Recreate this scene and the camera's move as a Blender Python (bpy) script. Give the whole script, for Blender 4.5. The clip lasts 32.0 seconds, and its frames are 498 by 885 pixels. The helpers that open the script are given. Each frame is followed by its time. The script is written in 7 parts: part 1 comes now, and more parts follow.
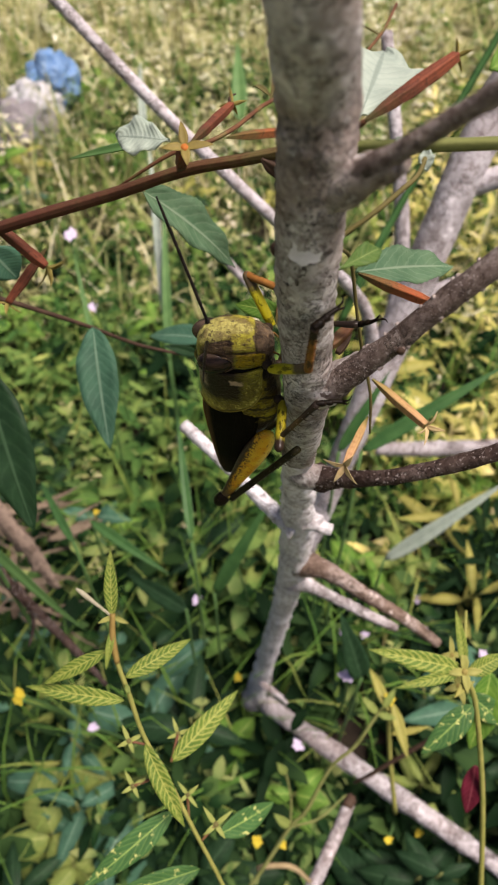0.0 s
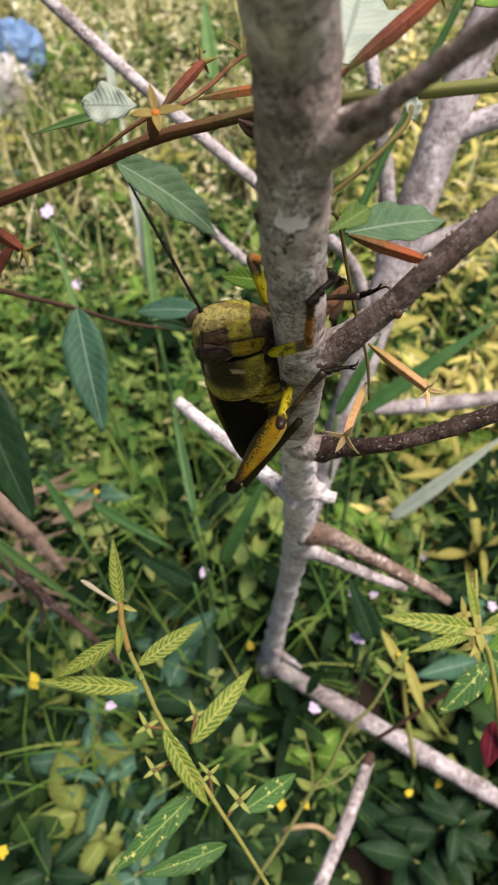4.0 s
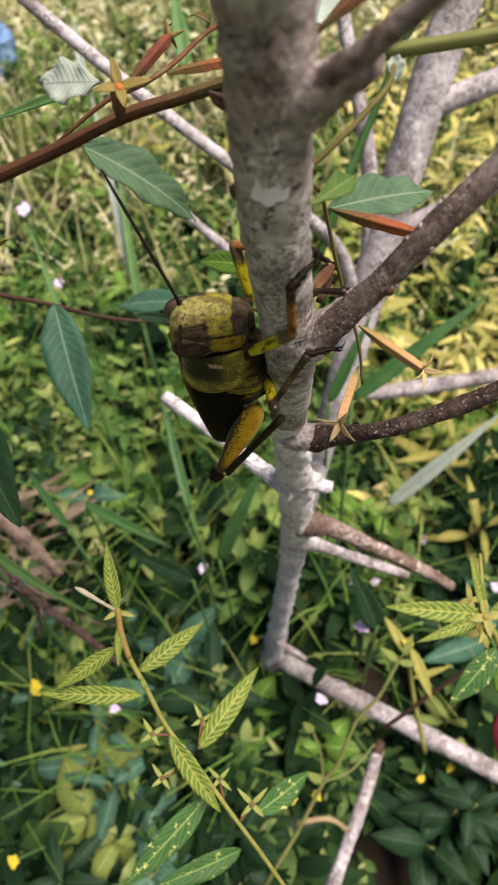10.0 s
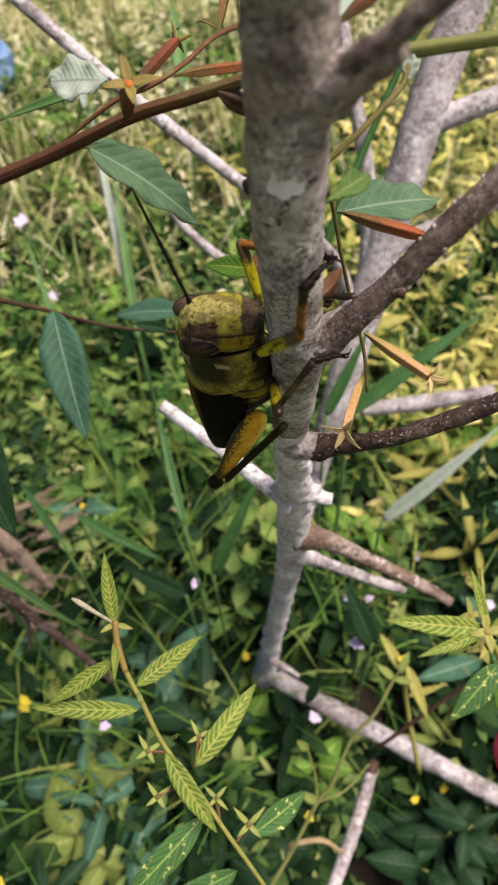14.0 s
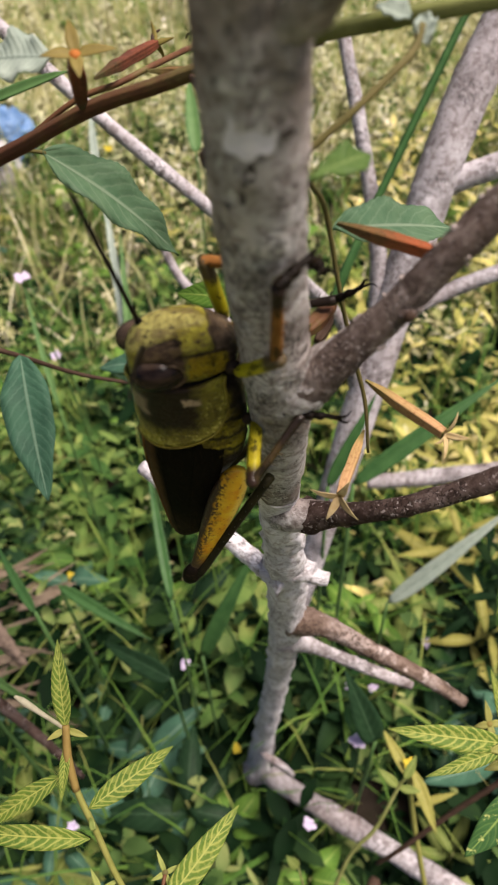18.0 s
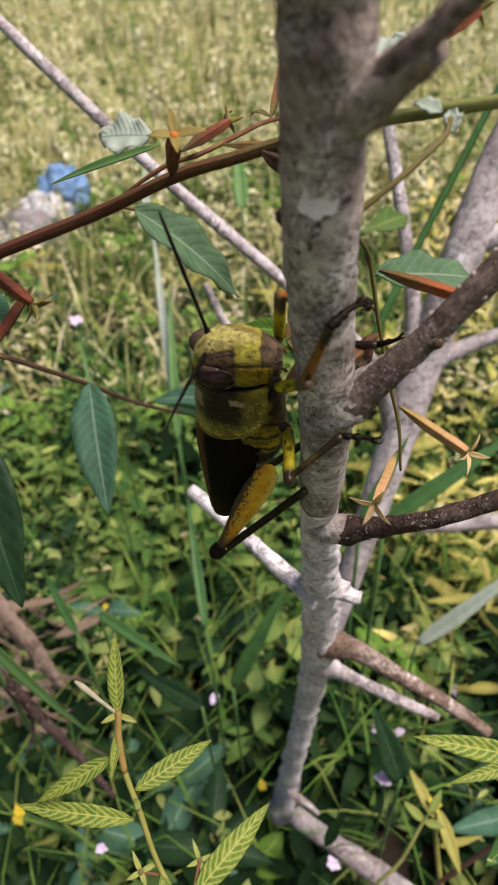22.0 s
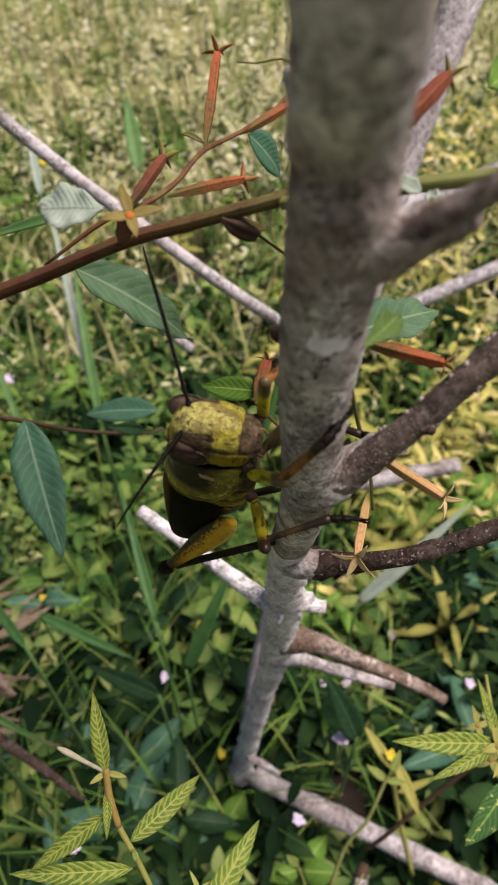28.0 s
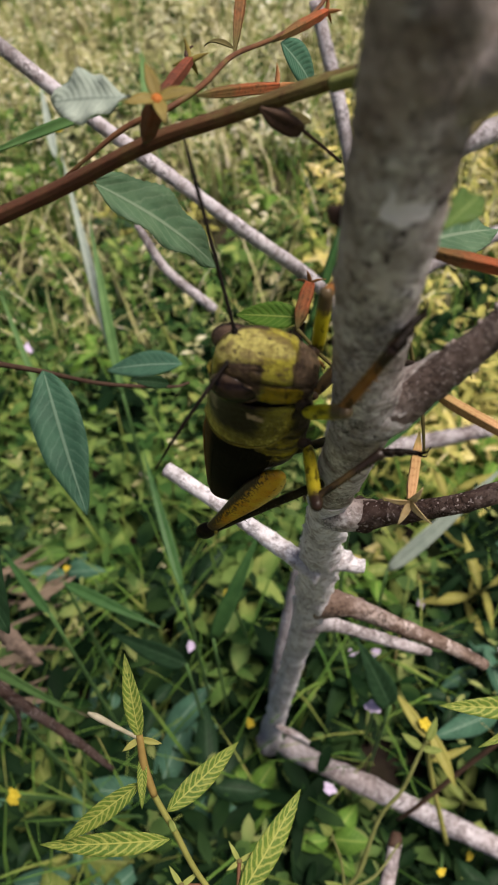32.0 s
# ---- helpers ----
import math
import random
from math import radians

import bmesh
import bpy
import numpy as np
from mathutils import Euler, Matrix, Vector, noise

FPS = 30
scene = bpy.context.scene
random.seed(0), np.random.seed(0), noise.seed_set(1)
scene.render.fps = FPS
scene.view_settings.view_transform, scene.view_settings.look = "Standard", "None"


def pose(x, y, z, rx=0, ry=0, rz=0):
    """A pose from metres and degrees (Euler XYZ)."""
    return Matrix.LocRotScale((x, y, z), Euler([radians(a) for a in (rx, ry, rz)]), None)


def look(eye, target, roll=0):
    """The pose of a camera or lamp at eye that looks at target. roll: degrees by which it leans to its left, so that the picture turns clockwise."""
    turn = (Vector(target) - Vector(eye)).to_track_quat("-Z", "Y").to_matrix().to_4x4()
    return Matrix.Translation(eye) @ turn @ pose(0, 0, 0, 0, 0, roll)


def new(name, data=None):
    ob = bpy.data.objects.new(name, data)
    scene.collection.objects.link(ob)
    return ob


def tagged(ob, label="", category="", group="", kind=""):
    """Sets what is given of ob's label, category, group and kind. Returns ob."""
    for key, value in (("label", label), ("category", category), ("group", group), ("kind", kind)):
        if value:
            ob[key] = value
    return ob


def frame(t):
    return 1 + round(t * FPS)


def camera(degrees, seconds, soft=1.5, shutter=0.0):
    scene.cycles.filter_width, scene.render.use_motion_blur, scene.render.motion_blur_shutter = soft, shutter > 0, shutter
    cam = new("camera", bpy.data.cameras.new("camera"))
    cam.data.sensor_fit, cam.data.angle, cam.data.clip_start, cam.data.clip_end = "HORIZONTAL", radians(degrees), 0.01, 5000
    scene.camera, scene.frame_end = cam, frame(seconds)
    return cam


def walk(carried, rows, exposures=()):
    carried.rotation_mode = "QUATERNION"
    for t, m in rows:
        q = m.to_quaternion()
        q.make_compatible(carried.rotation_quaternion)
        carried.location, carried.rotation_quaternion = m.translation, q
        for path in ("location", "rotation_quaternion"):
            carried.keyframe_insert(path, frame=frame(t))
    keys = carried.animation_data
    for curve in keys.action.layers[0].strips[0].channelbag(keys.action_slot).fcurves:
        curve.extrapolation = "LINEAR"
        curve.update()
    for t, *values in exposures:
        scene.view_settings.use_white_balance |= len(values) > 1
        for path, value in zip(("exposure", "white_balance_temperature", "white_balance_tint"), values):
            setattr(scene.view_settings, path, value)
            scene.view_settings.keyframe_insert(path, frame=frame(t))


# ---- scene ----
cam = camera(39.28, 32.0, soft=2.0)
cam.data.dof.use_dof = True
cam.data.dof.focus_distance, cam.data.dof.aperture_fstop = 0.148, 40.0
METRES, EYE, TILT = 0.25, 0.5875, -52.0
BASE = pose(0, 0, EYE, TILT)


def Q(x, y, z):
    """A place in the world from lengths along the first view's right, ahead and up, in quarter metres."""
    return BASE @ Vector((x * METRES, y * METRES, z * METRES))


# seconds, right, ahead, up, yaw, pitch, roll
ROWS = [
    (0, -0.0002, 0.0038, 0.0013, -0.05, -0.00, 0.11),
    (0.5, 0.0081, 0.0025, 0.0079, 0.02, -0.15, 0.61),
    (1, -0.0014, 0.0029, 0.0086, 0.51, -0.44, 0.73),
    (1.5, -0.0069, -0.0006, 0.0138, 0.21, -0.78, 1.34),
    (2, -0.0044, -0.0082, 0.0045, 0.03, -1.29, 1.89),
    (2.5, 0.0030, 0.0131, -0.0113, -0.93, -2.79, 2.89),
    (3, -0.0004, 0.0238, 0.0075, -0.68, -3.03, 3.57),
    (3.5, -0.0014, 0.0227, 0.0122, -0.31, -2.74, 3.89),
    (5.5, 0.0060, 0.0310, -0.0008, -0.78, -3.07, 4.79),
    (6, 0.0025, 0.0300, 0.0024, -0.92, -2.90, 4.83),
    (6.5, 0.0144, 0.0345, 0.0087, -1.22, -2.85, 5.26),
    (7, 0.0298, 0.0391, 0.0094, -1.32, -2.75, 5.42),
    (7.5, 0.0369, 0.0433, 0.0080, -1.13, -2.79, 5.88),
    (8, 0.0303, 0.0340, 0.0071, -1.00, -2.95, 6.27),
    (8.5, 0.0215, 0.0432, 0.0022, -0.94, -3.30, 6.58),
    (9, 0.0125, 0.0596, 0.0120, -1.08, -3.39, 6.74),
    (9.5, 0.0206, 0.0585, 0.0034, -1.24, -3.55, 6.86),
    (10, 0.0032, 0.0544, 0.0094, -1.06, -3.56, 7.02),
    (10.5, 0.0001, 0.0670, 0.0013, -1.20, -3.85, 7.12),
    (11, -0.0054, 0.0751, 0.0122, -1.45, -3.94, 7.04),
    (11.5, -0.0071, 0.0724, 0.0109, -1.57, -3.86, 7.02),
    (12, -0.0027, 0.0731, 0.0062, -1.62, -3.72, 7.00),
    (12.5, -0.0076, 0.0704, -0.0017, -1.52, -3.70, 6.89),
    (13, -0.0179, 0.0663, -0.0099, -1.52, -3.45, 6.66),
    (13.5, -0.0208, 0.0644, -0.0062, -1.61, -3.00, 6.72),
    (14, -0.0082, 0.0647, 0.0009, -1.76, -2.22, 6.40),
    (14.5, -0.0028, 0.0532, 0.0092, -2.18, -0.84, 5.72),
    (16.5, -0.0167, 0.1754, 0.0023, -2.66, 2.35, 4.39),
    (17, -0.0224, 0.1641, -0.0041, -1.93, 2.50, 4.76),
    (17.5, 0.0101, 0.1747, -0.0073, -1.83, 3.16, 4.85),
    (18, 0.0188, 0.1733, -0.0102, -1.07, 3.74, 4.48),
    (18.5, 0.0109, 0.1652, -0.0217, 0.82, 5.53, 3.44),
    (19, -0.0075, 0.1321, -0.0328, 1.46, 7.10, 2.21),
    (19.5, 0.0143, 0.1287, -0.0426, 0.92, 7.57, 1.81),
    (20, 0.0147, 0.1191, -0.0496, 1.14, 7.84, 0.94),
    (20.5, 0.0208, 0.1166, -0.0490, 0.78, 8.04, 0.79),
    (21, 0.0059, 0.1265, -0.0576, 1.25, 8.26, 0.68),
    (21.5, -0.0029, 0.1048, -0.0571, 0.99, 8.20, 1.49),
    (22, 0.0006, 0.0972, -0.0453, 1.24, 7.99, 2.30),
    (22.5, 0.0137, 0.1060, -0.0448, 0.97, 7.19, 2.75),
    (23, 0.0165, 0.1156, -0.0459, -0.13, 6.30, 3.05),
    (23.5, 0.0155, 0.0842, -0.0353, -3.72, 6.33, 3.47),
    (24, -0.0083, 0.0669, -0.0224, -5.06, 6.10, 3.82),
    (24.5, -0.0227, 0.0641, -0.0151, -6.16, 5.29, 4.46),
    (26.5, -0.0222, 0.0762, 0.0217, -6.98, 4.63, 6.15),
    (27, -0.0257, 0.0939, 0.0411, -7.09, 3.56, 6.95),
    (27.5, -0.0398, 0.1057, 0.0494, -5.79, 2.75, 7.87),
    (28, -0.0397, 0.1091, 0.0580, -5.62, 2.54, 8.40),
    (28.5, -0.0293, 0.1237, 0.0570, -5.43, 2.26, 8.43),
    (29, -0.0290, 0.1289, 0.0560, -5.35, 2.40, 8.37),
    (29.5, -0.0327, 0.1315, 0.0421, -4.99, 2.35, 8.09),
    (30, -0.0384, 0.1441, 0.0272, -4.16, 1.47, 8.47),
    (30.5, -0.0408, 0.1541, 0.0222, -3.98, 1.08, 8.76),
    (31, -0.0550, 0.1614, 0.0222, -3.79, 0.99, 8.46),
    (31.5, -0.0603, 0.1669, 0.0328, -3.86, 0.94, 8.88),
    (32, -0.0539, 0.1642, 0.0326, -3.98, 0.83, 9.05),
]
EXPOSURES = [(0, 0.92, 6750, 21), (8, 1.02, 6750, 20), (13, 1.00, 6750, 19), (17, 0.92, 6750, 20), (20, 0.92, 6700, 21), (24, 0.76, 6650, 20), (28, 0.72, 6700, 20), (32, 0.65, 6700, 19)]
walk(cam, [(t, BASE @ pose(METRES * x, METRES * y, METRES * z, 90 + pitch, roll, yaw)) for t, x, y, z, yaw, pitch, roll in ROWS], EXPOSURES)

# ---- daylight: a bright overcast sky ----
world = bpy.data.worlds.new("overcast_sky")
scene.world = world
world.use_nodes = True
wn = world.node_tree.nodes
sky = wn.new("ShaderNodeTexSky")
sky.sky_type, sky.sun_disc = "NISHITA", False
sky.sun_elevation, sky.sun_rotation = radians(67), radians(106)
sky.air_density, sky.dust_density = 1.0, 4.0
wn["Background"].inputs["Strength"].default_value = 0.047
world.node_tree.links.new(sky.outputs["Color"], wn["Background"].inputs["Color"])
sun = new("sun", bpy.data.lights.new("sun", "SUN"))
sun.data.energy, sun.data.angle, sun.data.color = 4.1, radians(30), (1.0, 0.93, 0.82)
sun.matrix_world = look((1.10, -0.32, 2.7), (0, 0, 0))

# ---- materials ----


def material(name, rough=0.6, spec=0.10):
    m = bpy.data.materials.new(name)
    m.use_nodes = True
    b = m.node_tree.nodes["Principled BSDF"]
    b.inputs["Roughness"].default_value = rough
    b.inputs["Specular IOR Level"].default_value = spec
    return m


def add(m, kind, **values):
    n = m.node_tree.nodes.new("ShaderNode" + kind)
    for k, v in values.items():
        n.inputs[k.replace("_", " ")].default_value = v
    return n


def wire(m, a, b):
    m.node_tree.links.new(a, b)


def ramp(m, source, stops):
    n = m.node_tree.nodes.new("ShaderNodeValToRGB")
    el = n.color_ramp.elements
    while len(el) < len(stops):
        el.new(0.5)
    for e, (p, c) in zip(el, stops):
        e.position, e.color = p, (*c, 1)
    wire(m, source, n.inputs["Fac"])
    return n.outputs["Color"]


def maths(m, op, a, b=None):
    n = m.node_tree.nodes.new("ShaderNodeMath")
    n.operation = op
    for k, v in enumerate((a, b)):
        if v is None:
            continue
        if isinstance(v, (int, float)):
            n.inputs[k].default_value = v
        else:
            wire(m, v, n.inputs[k])
    return n.outputs[0]


def mix(m, fac, a, b, how="MIX"):
    n = m.node_tree.nodes.new("ShaderNodeMix")
    n.data_type, n.blend_type = "RGBA", how
    for key, v in ((0, fac), (6, a), (7, b)):
        if isinstance(v, (int, float)):
            n.inputs[key].default_value = v
        elif isinstance(v, tuple):
            n.inputs[key].default_value = (*v, 1)
        else:
            wire(m, v, n.inputs[key])
    return n.outputs[2]


def noise_of(m, scale, detail=4.0, rough=0.6, stretch=(1, 1, 1)):
    tc = m.node_tree.nodes.new("ShaderNodeTexCoord")
    mp = add(m, "Mapping", Scale=stretch)
    wire(m, tc.outputs["Object"], mp.inputs["Vector"])
    n = add(m, "TexNoise", Scale=scale, Detail=detail, Roughness=rough)
    wire(m, mp.outputs["Vector"], n.inputs["Vector"])
    return n.outputs["Fac"]


def finish(m, colour, height=None, strength=0.3, distance=0.0006, rough=None):
    b = m.node_tree.nodes["Principled BSDF"]
    wire(m, colour, b.inputs["Base Color"])
    if height is not None:
        bump = add(m, "Bump", Strength=strength, Distance=distance)
        wire(m, height, bump.inputs["Height"])
        wire(m, bump.outputs["Normal"], b.inputs["Normal"])
    if rough is not None:
        wire(m, rough, b.inputs["Roughness"])
    return m


def bark(name, base, dark, pale, fleck, scale=260.0, specks=0.60, stain=0.55, ring=(1, 1, 0.8), lines=0.8):
    """Smooth bark with darker blotches, pale lichen, short cracks and fine pits."""
    m = material(name, 0.9, 0.05)
    broad, fine, pits = noise_of(m, scale * 0.45), noise_of(m, scale * 2.2, 6, 0.7), noise_of(m, scale * 5, 2, 0.5)
    c = ramp(m, broad, [(0.32, dark), (0.5, base), (0.68, pale)])
    c = mix(m, ramp(m, fine, [(0.40, (0.0, 0.0, 0.0)), (0.52, (1, 1, 1))]), mix(m, 1.0, c, (0.60, 0.56, 0.54), "MULTIPLY"), c)
    c = mix(m, ramp(m, noise_of(m, scale * 0.16, 2), [(0.40, (stain, stain, stain)), (0.58, (0, 0, 0))]), c, mix(m, 1.0, c, (0.50, 0.41, 0.36), "MULTIPLY"))
    c = mix(m, ramp(m, noise_of(m, scale * 0.30, 3, 0.7, (1, 1, 2.2)), [(0.56, (0, 0, 0)), (0.64, (stain, stain, stain))]), c, mix(m, 1.0, c, (0.52, 0.46, 0.43), "MULTIPLY"))
    c = mix(m, ramp(m, noise_of(m, scale * 1.5, 3), [(0.60, (0, 0, 0)), (0.70, (0.6, 0.6, 0.6))]), c, tuple(min(0.75, v * 1.35) for v in pale))
    crack = maths(m, "ABSOLUTE", maths(m, "SUBTRACT", noise_of(m, scale * 2.5, 3, 0.6, ring), 0.5))
    where = ramp(m, noise_of(m, scale * 0.35, 3), [(0.46, (0, 0, 0)), (0.58, (1, 1, 1))])
    crack = maths(m, "MULTIPLY", ramp(m, crack, [(0.014, (1, 1, 1)), (0.030, (0, 0, 0))]), where)
    c = mix(m, maths(m, "MULTIPLY", crack, lines), c, tuple(v * 0.35 for v in dark))
    pit = maths(m, "MULTIPLY", ramp(m, pits, [(specks, (0, 0, 0)), (specks + 0.05, (1, 1, 1))]), ramp(m, noise_of(m, scale * 0.7, 2), [(0.42, (0.1, 0.1, 0.1)), (0.58, (1, 1, 1))]))
    c = mix(m, maths(m, "MULTIPLY", pit, 0.9), c, fleck)
    return finish(m, c, maths(m, "SUBTRACT", maths(m, "SUBTRACT", fine, pit), crack), 0.8, 0.0006)


GREY_BARK = bark("pale_grey_bark", (0.46, 0.447, 0.445), (0.275, 0.257, 0.247), (0.62, 0.607, 0.615), (0.05, 0.04, 0.035), specks=0.63, stain=0.8)
BASE_BARK = bark("white_lower_bark", (0.645, 0.64, 0.675), (0.46, 0.45, 0.47), (0.76, 0.755, 0.79), (0.10, 0.08, 0.075), 200, 0.66, 0.10, (0.35, 0.35, 1.1), 0.45)
LILAC_BARK = bark("pale_lilac_bark", (0.40, 0.385, 0.41), (0.25, 0.235, 0.245), (0.50, 0.485, 0.515), (0.12, 0.10, 0.10), 150, 0.66, 0.25)
BROWN_BARK = bark("brown_twig_bark", (0.180, 0.148, 0.135), (0.095, 0.075, 0.067), (0.27, 0.235, 0.22), (0.36, 0.32, 0.31), 420, 0.62)
DARK_BARK = bark("dark_twig_bark", (0.085, 0.060, 0.052), (0.04, 0.029, 0.025), (0.14, 0.108, 0.098), (0.42, 0.37, 0.36), 260, 0.60)
DEAD_BARK = bark("dead_white_bark", (0.39, 0.37, 0.385), (0.17, 0.15, 0.15), (0.54, 0.52, 0.54), (0.11, 0.085, 0.075), 150)
PEEL_BARK = bark("peeling_brown_bark", (0.19, 0.145, 0.12), (0.11, 0.078, 0.06), (0.42, 0.37, 0.35), (0.10, 0.065, 0.05), 150)


def leaf_material(name, blade, deep, vein, lines=9.0, slant=0.45, width=0.10, rough=0.5, back=None, speck=None, net=0.0, side_veins=0.28):
    """A leaf blade with a midrib and slanting side veins, by the leaf's own length and breadth."""
    m = material(name, rough, 0.10)
    uv = m.node_tree.nodes.new("ShaderNodeUVMap")
    sep = m.node_tree.nodes.new("ShaderNodeSeparateXYZ")
    wire(m, uv.outputs["UV"], sep.inputs["Vector"])
    along, side = sep.outputs[0], maths(m, "ABSOLUTE", maths(m, "MULTIPLY", maths(m, "SUBTRACT", sep.outputs[1], 0.5), 2.0))
    wander = maths(m, "MULTIPLY", maths(m, "SUBTRACT", noise_of(m, 420, 3), 0.5), 0.07)
    run = maths(m, "FRACT", maths(m, "MULTIPLY", maths(m, "SUBTRACT", maths(m, "ADD", along, wander), maths(m, "MULTIPLY", maths(m, "POWER", side, 1.4), slant * 0.35)), lines))
    near = maths(m, "MINIMUM", maths(m, "ABSOLUTE", maths(m, "SUBTRACT", run, 0.5)), 1.0)
    veins = ramp(m, near, [(0.0, (1, 1, 1)), (width, (0.5, 0.5, 0.5)), (width * 2.2, (0, 0, 0))])
    rib = ramp(m, side, [(0.03, (1, 1, 1)), (0.09, (0, 0, 0))])
    patchy, grain = noise_of(m, 160), noise_of(m, 1100, 3)
    c = mix(m, ramp(m, patchy, [(0.35, (0, 0, 0)), (0.65, (1, 1, 1))]), blade, deep)
    c = mix(m, maths(m, "MULTIPLY", veins, side_veins if not net else 0.95), c, vein)
    c = mix(m, rib, c, vein)
    if net:
        c = mix(m, ramp(m, noise_of(m, 700, 2), [(0.52, (0, 0, 0)), (0.6, (net, net, net))]), c, vein)
    if speck:
        c = mix(m, ramp(m, noise_of(m, 420, 4), [(0.60, (0, 0, 0)), (0.68, (1, 1, 1))]), c, speck)
    info = m.node_tree.nodes.new("ShaderNodeObjectInfo")
    c = mix(m, 1.0, c, ramp(m, info.outputs["Random"], [(0, (0.82, 0.84, 0.8)), (1, (1.0, 1.0, 1.0))]), "MULTIPLY")
    quilt = maths(m, "MULTIPLY", near, 2.0)
    relief = maths(m, "ADD", maths(m, "ADD", maths(m, "MULTIPLY", rib, 0.8), quilt), maths(m, "MULTIPLY", grain, 0.5))
    finish(m, c, relief, 0.28, 0.0003)
    b = m.node_tree.nodes["Principled BSDF"]
    b.inputs["Subsurface Weight"].default_value = 0.0
    glow = m.node_tree.nodes.new("ShaderNodeBsdfTranslucent")
    wire(m, c, glow.inputs["Color"])
    both = add(m, "MixShader", Fac=0.28)
    wire(m, b.outputs[0], both.inputs[1])
    wire(m, glow.outputs[0], both.inputs[2])
    wire(m, both.outputs[0], m.node_tree.nodes["Material Output"].inputs["Surface"])
    return m


LEAF_GREEN = leaf_material("grey_green_leaf", (0.115, 0.20, 0.115), (0.070, 0.145, 0.080), (0.20, 0.28, 0.19), 10, 0.62, 0.07, side_veins=0.34)
LEAF_PALE = leaf_material("pale_leaf_underside", (0.40, 0.47, 0.41), (0.31, 0.38, 0.33), (0.24, 0.30, 0.26), 12, 0.5, 0.10)
LEAF_BLUE = leaf_material("blue_green_leaf", (0.065, 0.165, 0.105), (0.045, 0.12, 0.078), (0.17, 0.28, 0.20), 12, 0.55, 0.08, side_veins=0.26)
LEAF_DARK = leaf_material("dark_green_leaf", (0.018, 0.050, 0.021), (0.012, 0.034, 0.015), (0.04, 0.085, 0.042), 8, 0.6, 0.08)
LEAF_FRESH = leaf_material("fresh_green_leaf", (0.13, 0.26, 0.04), (0.08, 0.19, 0.03), (0.30, 0.42, 0.10), 9, 0.6, 0.10)
LEAF_SICK = leaf_material("yellow_veined_leaf", (0.115, 0.185, 0.028), (0.075, 0.14, 0.024), (0.34, 0.365, 0.09), 12, 0.42, 0.12, net=0.35)
LEAF_MID = leaf_material("mid_green_leaf", (0.095, 0.165, 0.045), (0.062, 0.12, 0.032), (0.17, 0.235, 0.08), 8, 0.5, 0.10)
LEAF_LIME = leaf_material("pale_lime_leaf", (0.20, 0.25, 0.065), (0.14, 0.20, 0.05), (0.30, 0.34, 0.11), 9, 0.6, 0.10)
LEAF_SPECK = leaf_material("speckled_leaf", (0.05, 0.13, 0.04), (0.035, 0.10, 0.03), (0.20, 0.30, 0.08), 9, 0.8, 0.10, speck=(0.5, 0.52, 0.18))
LEAF_RED = leaf_material("dark_red_leaf", (0.11, 0.012, 0.025), (0.07, 0.008, 0.016), (0.17, 0.04, 0.05), 8, 0.6, 0.08)
LEAF_YELLOW = leaf_material("yellowing_leaf", (0.33, 0.31, 0.08), (0.25, 0.25, 0.06), (0.42, 0.40, 0.14), 8, 0.7, 0.10)


def plain(name, c1, c2, scale=300, rough=0.6, bump=0.3, stretch=(1, 1, 1), c3=None):
    m = material(name, rough)
    f = noise_of(m, scale, 5, 0.65, stretch)
    stops = [(0.3, c1), (0.7, c2)] if c3 is None else [(0.3, c1), (0.52, c2), (0.72, c3)]
    return finish(m, ramp(m, f, stops), f, bump, 0.0004)


STEM_RED = plain("reddish_stem", (0.065, 0.027, 0.018), (0.115, 0.056, 0.028), 180, 0.5, 0.3, (1, 1, 1), (0.11, 0.10, 0.035))
STEM_GREEN = plain("green_stem", (0.10, 0.115, 0.036), (0.17, 0.185, 0.065), 160, 0.5)
STEM_BROWN = plain("brown_thin_stem", (0.03, 0.019, 0.014), (0.065, 0.04, 0.027), 200, 0.6)
STEM_OLIVE = plain("olive_thin_stem", (0.07, 0.066, 0.022), (0.125, 0.105, 0.04), 200, 0.55)
TAN_STEM = plain("tan_dead_stem", (0.20, 0.15, 0.08), (0.33, 0.26, 0.15), 150, 0.7)
STEM_RUST = plain("rusty_yellow_stem", (0.15, 0.10, 0.03), (0.22, 0.16, 0.05), 200, 0.55)
STEM_YELLOW = plain("yellow_green_stem", (0.15, 0.16, 0.04), (0.23, 0.225, 0.065), 250, 0.55)
REED = plain("dark_green_blade", (0.022, 0.065, 0.02), (0.04, 0.10, 0.03), 120, 0.45)
GRASS = plain("green_grass_blade", (0.05, 0.115, 0.036), (0.085, 0.165, 0.055), 90, 0.5)


